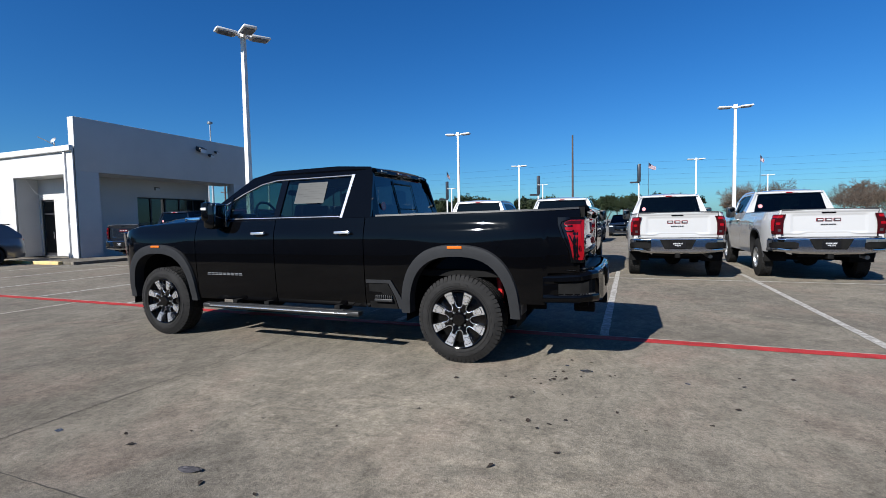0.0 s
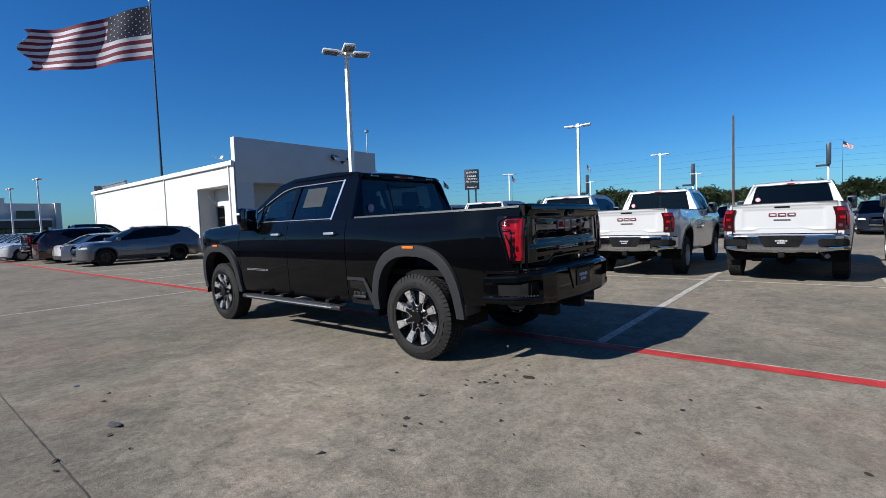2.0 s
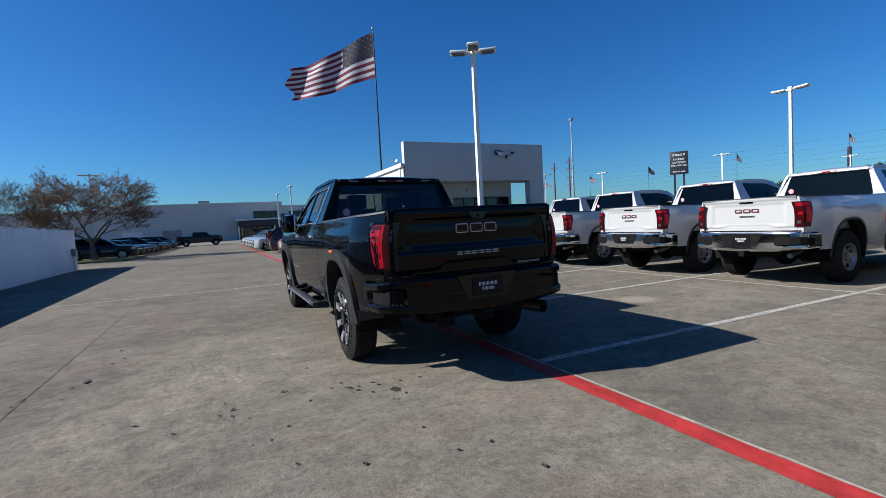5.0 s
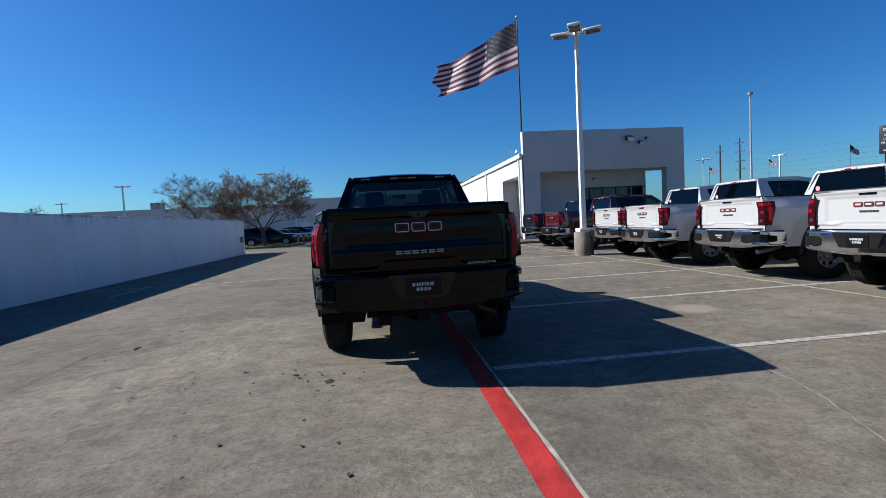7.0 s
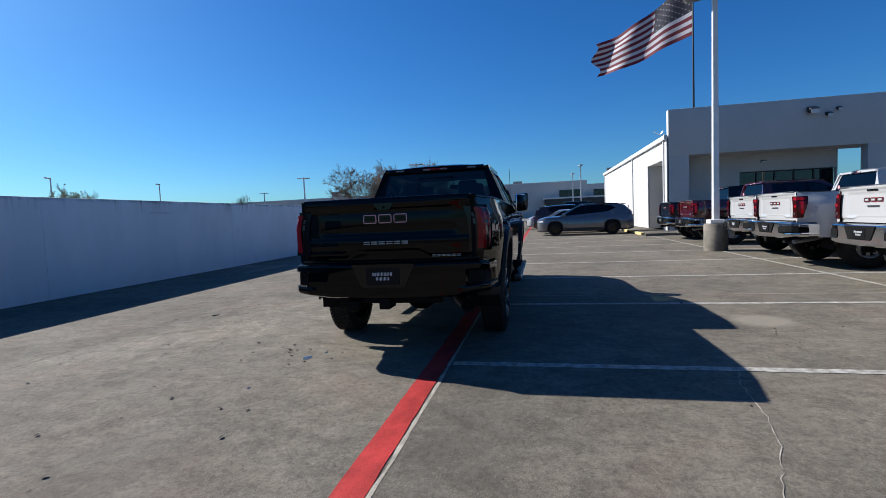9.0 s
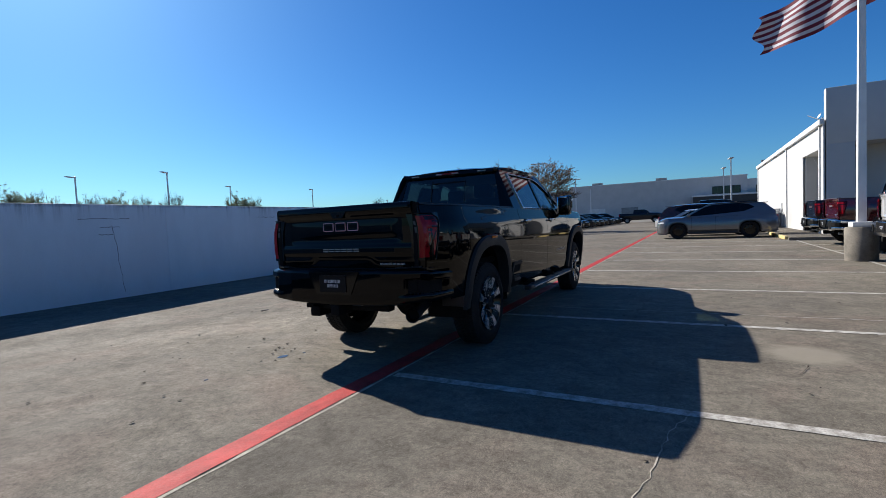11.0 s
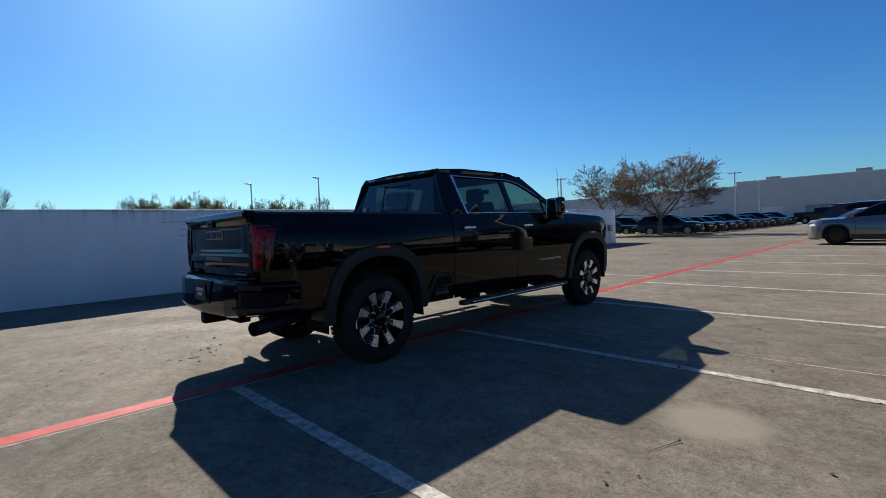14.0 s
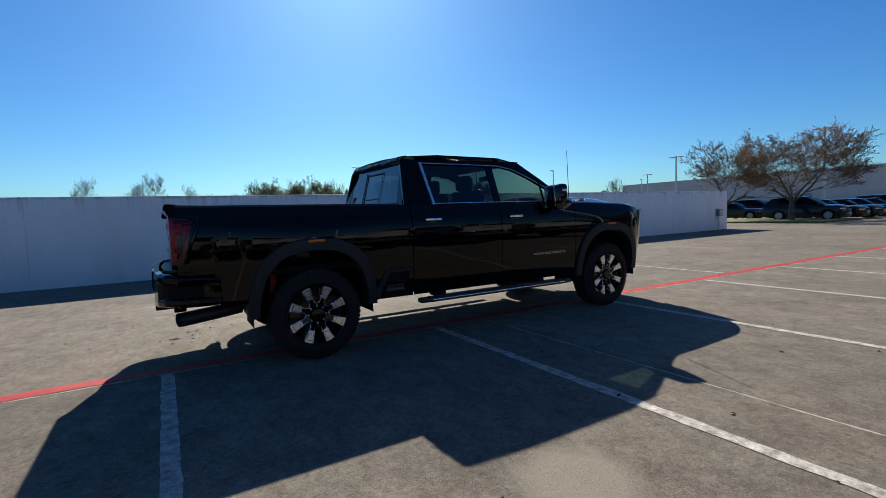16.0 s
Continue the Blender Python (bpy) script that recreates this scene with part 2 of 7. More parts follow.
def stain_wall(m):
    """Dark drip streaks that run down from the wall's top, of uneven length."""
    n, l = m.node_tree.nodes, m.node_tree.links
    b = n["Principled BSDF"]
    base = b.inputs["Base Color"].links[0].from_socket
    pos = n.new("ShaderNodeNewGeometry").outputs["Position"]
    xyz = n.new("ShaderNodeSeparateXYZ")
    l.new(pos, xyz.inputs[0])

    def noise(scale, stretch, lo, hi):
        mp, t, r = n.new("ShaderNodeMapping"), n.new("ShaderNodeTexNoise"), n.new("ShaderNodeMapRange")
        mp.inputs["Scale"].default_value = stretch
        t.inputs["Scale"].default_value, t.inputs["Detail"].default_value, t.inputs["Roughness"].default_value = scale, 7, 0.7
        r.inputs[1].default_value, r.inputs[2].default_value = lo, hi
        l.new(pos, mp.inputs[0])
        l.new(mp.outputs[0], t.inputs["Vector"])
        l.new(t.outputs["Fac"], r.inputs[0])
        return r.outputs[0]

    def math_(op, x, y):
        k = n.new("ShaderNodeMath")
        k.operation = op
        for sock, v in zip(k.inputs, (x, y)):
            if isinstance(v, float):
                sock.default_value = v
            else:
                l.new(v, sock)
        return k.outputs[0]
    drop = n.new("ShaderNodeMapRange")
    drop.inputs[1].default_value, drop.inputs[2].default_value = 1.45, 2.05
    l.new(xyz.outputs["Z"], drop.inputs[0])
    streak = math_("MULTIPLY", noise(5.0, (1, 1, 0.06), 0.52, 0.72), math_("POWER", drop.outputs[0], 2.2))
    rim = n.new("ShaderNodeMapRange")
    rim.inputs[1].default_value, rim.inputs[2].default_value = 1.97, 2.02
    l.new(xyz.outputs["Z"], rim.inputs[0])
    edge = math_("MULTIPLY", rim.outputs[0], noise(2.0, (1, 1, 1), 0.42, 0.6))
    blotch = math_("MULTIPLY", noise(1.1, (1, 1, 0.5), 0.6, 0.8), 0.25)
    total = math_("MINIMUM", math_("ADD", math_("ADD", math_("MULTIPLY", streak, 0.75), math_("MULTIPLY", edge, 0.6)), blotch), 0.85)
    x = n.new("ShaderNodeMix")
    x.data_type = "RGBA"
    l.new(total, x.inputs[0])
    l.new(base, x.inputs[6])
    x.inputs[7].default_value = (0.06, 0.055, 0.05, 1)
    l.new(x.outputs[2], b.inputs["Base Color"])


stain_wall(WALL_PAINT)
SOFFIT = mat("soffit", (0.62, 0.62, 0.6), rough=0.85, var=0.06)
WHITE_METAL = mat("white painted metal", (0.62, 0.62, 0.61), rough=0.4, var=0.07, scale=2)
GREY_METAL = mat("grey metal", (0.22, 0.23, 0.24), rough=0.45, metal=0.6, var=0.15)
DARK_STEEL = mat("dark bronze steel", (0.03, 0.03, 0.035), rough=0.4, metal=0.3, var=0.15)
GALV = mat("galvanised steel", (0.4, 0.41, 0.42), rough=0.45, metal=0.8, var=0.15, scale=5)
WOOD_POLE = mat("weathered pole wood", (0.07, 0.045, 0.04), rough=0.9, var=0.25, scale=3, bump=0.4, bscale=30)
PEDESTAL = mat("stained pedestal concrete", (0.17, 0.15, 0.12), rough=0.9, var=0.3, scale=3, bump=0.5, bscale=40, fine=0.4, tint=(0.09, 0.08, 0.065))
YELLOW = mat("yellow kerb paint", (0.6, 0.43, 0.12), rough=0.75, var=0.25, scale=4, fine=0.3, tint=(0.35, 0.3, 0.2))
BLACK_PAINT = mat("black car paint", (0.0015, 0.0015, 0.0018), rough=0.03, var=0.1, spec=0.21)
WHITE_PAINT = mat("white car paint", (0.41, 0.41, 0.41), rough=0.22, var=0.02, coat=1.0)
SILVER_PAINT = mat("silver grey car paint", (0.125, 0.13, 0.14), rough=0.25, metal=0.5, var=0.03, coat=1.0)
MAROON_PAINT = mat("maroon car paint", (0.06, 0.006, 0.008), rough=0.15, var=0.05, coat=1.0)
DARK_PAINT = mat("dark blue car paint", (0.008, 0.011, 0.017), rough=0.12, var=0.05, spec=0.35)
GREY_PAINT = mat("dark grey car paint", (0.01, 0.0105, 0.012), rough=0.14, var=0.05, spec=0.35)
BROWN_PAINT = mat("brown car paint", (0.05, 0.02, 0.015), rough=0.15, metal=0.3, var=0.05, coat=1.0)
BUMPER_CHROME = mat("bumper chrome", (0.6, 0.6, 0.61), rough=0.1, metal=1.0, var=0.05, scale=4)
CHROME = mat("chrome", (0.75, 0.76, 0.78), rough=0.06, metal=1.0, var=0.03)
MACHINED = mat("machined aluminium", (0.85, 0.86, 0.88), rough=0.24, metal=0.9, var=0.06, scale=20)
BRIGHT_TRIM = mat("bright trim", (0.7, 0.71, 0.73), rough=0.2, metal=0.8, var=0.03)
SILVER_WHEEL = mat("silver wheel paint", (0.3, 0.31, 0.32), rough=0.35, metal=0.7, var=0.06)
GLOSS_BLACK = mat("gloss black trim", (0.002, 0.002, 0.0022), rough=0.08, var=0.1, spec=0.35)
PLASTIC = mat("black grained plastic", (0.012, 0.0124, 0.0135), rough=0.5, var=0.12, scale=6, bump=0.12, bscale=260)
ARCH_PLASTIC = mat("grey black arch moulding", (0.02, 0.021, 0.023), spec=0.16, rough=0.5, var=0.1, scale=6, bump=0.1, bscale=260)
UNDER = mat("underbody black", (0.007, 0.007, 0.007), rough=0.8, var=0.3, scale=6, spec=0.1)
RUBBER = mat("tyre rubber", (0.0148, 0.0146, 0.0146), rough=0.8, var=0.2, scale=9, bump=0.2, bscale=120, fine=0.25, spec=0.2)
RED_LENS = lens_mat("red lamp lens", (0.21, 0.004, 0.008))
DARK_LENS = lens_mat("dark red lamp lens", (0.03, 0.003, 0.004))
CLEAR_LENS = lens_mat("clear lamp lens", (0.55, 0.56, 0.58))
AMBER_LENS = lens_mat("amber lamp lens", (0.6, 0.13, 0.015))
RED_SHOCK = mat("red damper paint", (0.45, 0.02, 0.02), rough=0.4, var=0.1)
LEATHER = mat("black seat leather", (0.015, 0.014, 0.014), rough=0.5, var=0.15, scale=8)
BADGE_RED = mat("red badge enamel", (0.24, 0.012, 0.018), rough=0.25, var=0.05)
BADGE_EDGE = mat("rosy bright badge edge", (0.62, 0.3, 0.34), rough=0.3, metal=0.6, var=0.05)
BADGE_DARK = mat("dark badge", (0.03, 0.03, 0.032), rough=0.3, var=0.05)
RAG = mat("dull rag cloth", (0.05, 0.047, 0.052), rough=0.9, var=0.3, scale=20)
PLATE_BLACK = mat("plate black", (0.006, 0.006, 0.007), rough=0.35, var=0.1, spec=0.15)
PLATE_WHITE = mat("plate white print", (0.52, 0.53, 0.55), rough=0.5, var=0.03)
PAPER = mat("window sticker paper", (0.55, 0.57, 0.5), rough=0.8, var=0.05)
# paper and print darkened in colour to imitate the view through tinted glass
TINT_DIMMED_PAPER = mat("printed sheet dimmed as behind tint", (0.0115, 0.0145, 0.0132), rough=0.4, var=0.12, scale=6)
SHEET_PRINT = mat("sheet print dimmed as behind tint", (0.008, 0.0102, 0.0095), rough=0.4, var=0.1)
# mirror colour darkened to stand in for a reflection of the black flank
MIRROR_GLASS = mat("mirror glass with darkened reflection", (0.1, 0.11, 0.12), rough=0.04, metal=1.0, var=0.03)
PINK = mat("round pink sticker", (0.72, 0.25, 0.27), rough=0.6, var=0.1, scale=30)
WINDOW_TINT = glass_mat("tinted car glass", (0.15, 0.175, 0.175))
WINDOW_DARK = glass_mat("dark car glass", (0.02, 0.024, 0.026), 0.5)
FRONT_GLASS = glass_mat("green car glass", (0.31, 0.42, 0.39))
SHOP_GLASS = glass_mat("shop glass", (0.1, 0.125, 0.15))
def leaf_mat(name, col, **kw):
    """A thin leaf: half of its light comes through it."""
    m = mat(name, col, rough=0.7, **kw)
    n, l = m.node_tree.nodes, m.node_tree.links
    b, thin, mx = n["Principled BSDF"], n.new("ShaderNodeBsdfTranslucent"), n.new("ShaderNodeMixShader")
    mx.inputs[0].default_value = 0.45
    l.new(b.inputs["Base Color"].links[0].from_socket, thin.inputs[0])
    l.new(b.outputs[0], mx.inputs[1])
    l.new(thin.outputs[0], mx.inputs[2])
    l.new(mx.outputs[0], n["Material Output"].inputs[0])
    return m


BARK = mat("grey brown bark", (0.085, 0.066, 0.052), rough=0.9, var=0.3, scale=6, bump=0.6, bscale=30)
LEAF_RUST = leaf_mat("rust brown leaf", (0.12, 0.072, 0.042), var=0.5, scale=1.5, tint=(0.1, 0.062, 0.03))
LEAF_OLIVE = leaf_mat("olive green leaf", (0.115, 0.135, 0.08), var=0.4, scale=0.8)
LEAF_DARK = leaf_mat("dark evergreen leaf", (0.04, 0.06, 0.022), var=0.4, scale=0.5)
DEAD_LEAF = mat("dead leaf", (0.022, 0.014, 0.009), rough=0.9, var=0.4, scale=9)
FLAG_RED = mat("flag red cloth", (0.12, 0.003, 0.018), rough=0.8, var=0.08)
FLAG_WHITE = mat("flag white cloth", (0.45, 0.44, 0.48), rough=0.8, var=0.05)
FLAG_BLUE = mat("flag blue cloth", (0.004, 0.006, 0.022), rough=0.8, var=0.08)
SIGN_DARK = mat("dark sign face", (0.02, 0.025, 0.035), rough=0.4, var=0.1)
GRASS = mat("dry winter grass", (0.13, 0.14, 0.05), rough=0.95, var=0.35, scale=3, bump=0.6, bscale=60, fine=0.4)


# ---------------------------------------------------------------- mesh helpers
def part(name, bm, material, parent=None, label="", sharp=35, weld=True):
    """Links a bmesh as one mesh object, under a thing or a part."""
    if weld:
        bmesh.ops.remove_doubles(bm, verts=bm.verts, dist=0.0003)
    bmesh.ops.recalc_face_normals(bm, faces=bm.faces)
    me = bpy.data.meshes.new(name)
    for f in bm.faces:
        f.smooth = True
    bm.to_mesh(me)
    bm.free()
    me.set_sharp_from_angle(angle=radians(sharp))
    me.materials.append(material)
    ob = new(name, me)
    if parent is not None:
        ob.parent = parent
    if label:
        ob["label"] = label
    return ob


def thing(name, label, category, group="", kind="", m=None):
    ob = new(name)
    ob.empty_display_size = 0.2
    tagged(ob, label, category, group, kind)
    if m is not None:
        ob.matrix_basis = m
    return ob


def add_box(bm, x0, x1, y0, y1, z0, z1, bev=0.0, m=None):
    mm = Matrix.Translation(((x0 + x1) / 2, (y0 + y1) / 2, (z0 + z1) / 2)) @ Matrix.Diagonal((abs(x1 - x0), abs(y1 - y0), abs(z1 - z0), 1))
    r = bmesh.ops.create_cube(bm, size=1, matrix=(m @ mm) if m is not None else mm)
    if bev:
        es = list({e for v in r["verts"] for e in v.link_edges})
        bmesh.ops.bevel(bm, geom=es, offset=bev, segments=2, affect="EDGES", profile=0.5)
    return bm


def box(x0, x1, y0, y1, z0, z1, bev=0.0, m=None):
    return add_box(bmesh.new(), x0, x1, y0, y1, z0, z1, bev, m)


def add_tube(bm, pts, radii, n=8, caps=True):
    """A round tube along points; radii: one number or one a point."""
    pts = [Vector(p) for p in pts]
    if not hasattr(radii, "__len__"):
        radii = [radii] * len(pts)
    rings, side = [], None
    for i, p in enumerate(pts):
        d = (pts[min(i + 1, len(pts) - 1)] - pts[max(i - 1, 0)]).normalized()
        if side is None:
            side = d.orthogonal().normalized()
        side = (side - d * side.dot(d)).normalized()
        up = d.cross(side)
        rings.append([bm.verts.new(p + radii[i] * (math.cos(a) * side + math.sin(a) * up)) for a in (2 * math.pi * k / n for k in range(n))])
    for a, b in zip(rings, rings[1:]):
        for k in range(n):
            bm.faces.new((a[k], a[(k + 1) % n], b[(k + 1) % n], b[k]))
    if caps:
        bm.faces.new(rings[0][::-1])
        bm.faces.new(rings[-1])
    return bm


def tube(pts, radii, n=8):
    return add_tube(bmesh.new(), pts, radii, n)


def add_grid(bm, fn, us, vs):
    rows = [[bm.verts.new(fn(u, v)) for v in vs] for u in us]
    for a, b in zip(rows, rows[1:]):
        for k in range(len(vs) - 1):
            try:
                bm.faces.new((a[k], a[k + 1], b[k + 1], b[k]))
            except ValueError:
                pass
    return rows


def grid(fn, us, vs):
    bm = bmesh.new()
    add_grid(bm, fn, us, vs)
    return bm


def lin(a, b, n):
    return [a + (b - a) * i / n for i in range(n + 1)]


def add_prism(bm, outline, low, high):
    """An outline of 2D points between two placings: low(p) and high(p) give the 3D points."""
    a = [bm.verts.new(low(*p)) for p in outline]
    b = [bm.verts.new(high(*p)) for p in outline]
    bm.faces.new(a[::-1])
    bm.faces.new(b)
    for k in range(len(a)):
        j = (k + 1) % len(a)
        bm.faces.new((a[k], a[j], b[j], b[k]))
    return bm


def prism(outline, low, high):
    return add_prism(bmesh.new(), outline, low, high)


def add_lathe(bm, profile, n, place):
    """Turns (radius, height) points about the axis; place maps (x, y, h) to 3D."""
    rings = []
    for r, h in profile:
        rings.append([bm.verts.new(place(r * math.cos(2 * math.pi * k / n), r * math.sin(2 * math.pi * k / n), h)) for k in range(n)])
    for a, b in zip(rings, rings[1:]):
        for k in range(n):
            bm.faces.new((a[k], a[(k + 1) % n], b[(k + 1) % n], b[k]))
    return rings


def holed(outer, holes, place):
    """A plate with openings: outlines in 2D, filled between and placed in 3D."""
    bm = bmesh.new()
    edges = []
    for loop in [outer, *holes]:
        vs = [bm.verts.new((p[0], p[1], 0)) for p in loop]
        edges += [bm.edges.new((vs[k], vs[(k + 1) % len(vs)])) for k in range(len(vs))]
    bmesh.ops.triangle_fill(bm, use_beauty=True, edges=edges)
    for v in bm.verts:
        v.co = Vector(place(v.co.x, v.co.y))
    return bm


def thick(bm, d):
    """Gives an open sheet a thickness."""
    bmesh.ops.recalc_face_normals(bm, faces=bm.faces)
    bmesh.ops.solidify(bm, geom=list(bm.faces), thickness=d)
    return bm


def thick_in(bm, d, out):
    """Gives an open sheet a thickness that grows away from the outward direction."""
    out = Vector(out)
    far = max(v.co.dot(out) for v in bm.verts)
    thick(bm, d)
    shift = max(v.co.dot(out) for v in bm.verts) - far
    for v in bm.verts:
        v.co -= out * shift
    return bm


def rounded(pts, r, n=4):
    """An outline with its corners rounded."""
    out = []
    for k, p in enumerate(pts):
        p, a, b = Vector(p), Vector(pts[k - 1]), Vector(pts[(k + 1) % len(pts)])
        ra = min(r, (a - p).length * 0.45, (b - p).length * 0.45)
        s, e = p + (a - p).normalized() * ra, p + (b - p).normalized() * ra
        for i in range(n + 1):
            t = i / n
            out.append(tuple((1 - t) ** 2 * s + 2 * t * (1 - t) * p + t * t * e))
    return out


def interp(x, xs, ys):
    return float(np.interp(x, xs, ys))


def smooth(a, b, x):
    t = min(1, max(0, (x - a) / (b - a)))
    return t * t * (3 - 2 * t)


# ---------------------------------------------------------------- vehicles
# A vehicle stands with its rear axle over its origin, x forward, y to its left.
def arch_z(du, a, b, z0=0.43, n=2.6):
    t = min(1.0, abs(du) / a)
    return z0 + b * (1 - t ** n) ** (1 / n)


class Body:
    """The shape of a vehicle's flanks."""
    def __init__(s, wb, half, rear, front, zs, ys, top, rocker, arch_a, arch_b, hub, taper=0.32):
        s.wb, s.half, s.rear, s.front, s.zs, s.ys, s.top, s.rocker, s.a, s.b, s.hub, s.taper = wb, half, rear, front, zs, ys, top, rocker, arch_a, arch_b, hub, taper

    def y(s, u, z):
        y = interp(z, s.zs, s.ys)
        for ax in (0, s.wb):
            y += 0.018 * math.exp(-((u - ax) / 0.5) ** 2) * smooth(0.6, 0.95, z) * (1 - smooth(1.15, 1.4, z))
        y -= s.taper * max(0, (u - s.front + 0.62) / 0.62) ** 2.4
        if s.half > 1:
            y -= 0.13 * max(0, (s.rear + 0.7 - u) / 0.7) ** 1.6
        else:
            y -= 0.10 * max(0, (s.rear + 0.45 - u) / 0.45) ** 2
        return y

    def low(s, u):
        z = s.rocker
        for ax in (0, s.wb):
            if abs(u - ax) < s.a:
                z = max(z, arch_z(u - ax, s.a, s.b, s.hub))
        if s.half > 1 and u < -0.5:
            z = max(z, interp(u, [-0.9, -0.86], [0.9, 0.61]))
        return z

    def skin(s, u0, u1, side, rows=22, lip=0.05):
        us = set(lin(u0, u1, max(3, int((u1 - u0) / 0.09))))
        for ax in (0, s.wb):
            for k in range(-20, 21):
                u = ax + s.a * math.sin(k * math.pi / 40)
                if u0 < u < u1:
                    us.add(u)
            for e in (-s.a - 0.001, s.a + 0.001):
                if u0 < ax + e < u1:
                    us.add(ax + e)
        if s.half > 1:
            us |= {e for e in (-0.9, -0.86) if u0 < e < u1}
        us = sorted(us)

        def at(u, v):
            zb, zt = s.low(u), s.top(u)
            if v <= 1:
                z = zb + (zt - zb) * v
                return (u, side * s.y(u, z), z)
            return (u, side * (s.y(u, zt) - lip * (v - 1)), zt + 0.25 * lip * math.sin(min(1, v - 1) * 2.2))
        vs = lin(0, 1, rows) + [1.15, 1.4, 2.0]
        return grid(at, us, vs)


def arch_band(body, ax, side, ai, bi, ao, bo, proud, name, material, parent, label="", cut=-0.02):
    """The moulding round a wheel opening."""
    bm = bmesh.new()
    rings = []
    for k in range(41):
        t = -1 + 2 * k / 40
        th = t * math.pi / 2
        c, sn = math.cos(th), math.sin(th)

        def sup(a, b):
            e = 2 / 2.6
            return a * math.copysign(abs(sn) ** e, sn), b * abs(c) ** e
        (xi, zi), (xo, zo) = sup(ai, bi), sup(ao, bo)
        zi, zo = body.hub + zi, body.hub + zo
        if k in (0, 40):
            zi = zo = body.hub + cut
        xm, zm = 0.45 * xi + 0.55 * xo, 0.45 * zi + 0.55 * zo
        yb = body.y(ax + xm, max(zm, body.rocker))
        rings.append([(ax + xi, side * (yb - 0.10), zi), (ax + xi, side * (yb + proud * 0.8), zi), (ax + xm, side * (yb + proud), zm), (ax + 0.2 * xm + 0.8 * xo, side * (yb + proud * 0.85), 0.2 * zm + 0.8 * zo), (ax + xo, side * (yb - 0.004), zo)])
    vs = [[bm.verts.new(p) for p in r] for r in rings]
    for a, b in zip(vs, vs[1:]):
        for j in range(4):
            bm.faces.new((a[j], a[j + 1], b[j + 1], b[j]))
    return part(name, bm, material, parent, label, sharp=28)


def wheel_well(body, ax, side, parent, depth=0.42):
    bm = bmesh.new()
    e = 2 / 2.6
    pts = []
    for k in range(25):
        th = (-1 + 2 * k / 24) * math.pi / 2
        pts.append((ax + (body.a + 0.01) * math.copysign(abs(math.sin(th)) ** e, math.sin(th)), body.hub - 0.05 + (body.b + 0.06) * abs(math.cos(th)) ** e))
    yo = body.half - 0.05
    out = [bm.verts.new((x, side * yo, z)) for x, z in pts]
    inn = [bm.verts.new((x, side * (yo - depth), z)) for x, z in pts]
    for k in range(24):
        bm.faces.new((out[k], out[k + 1], inn[k + 1], inn[k]))
    bm.faces.new(inn)
    return part("wheel_well", bm, UNDER, parent)


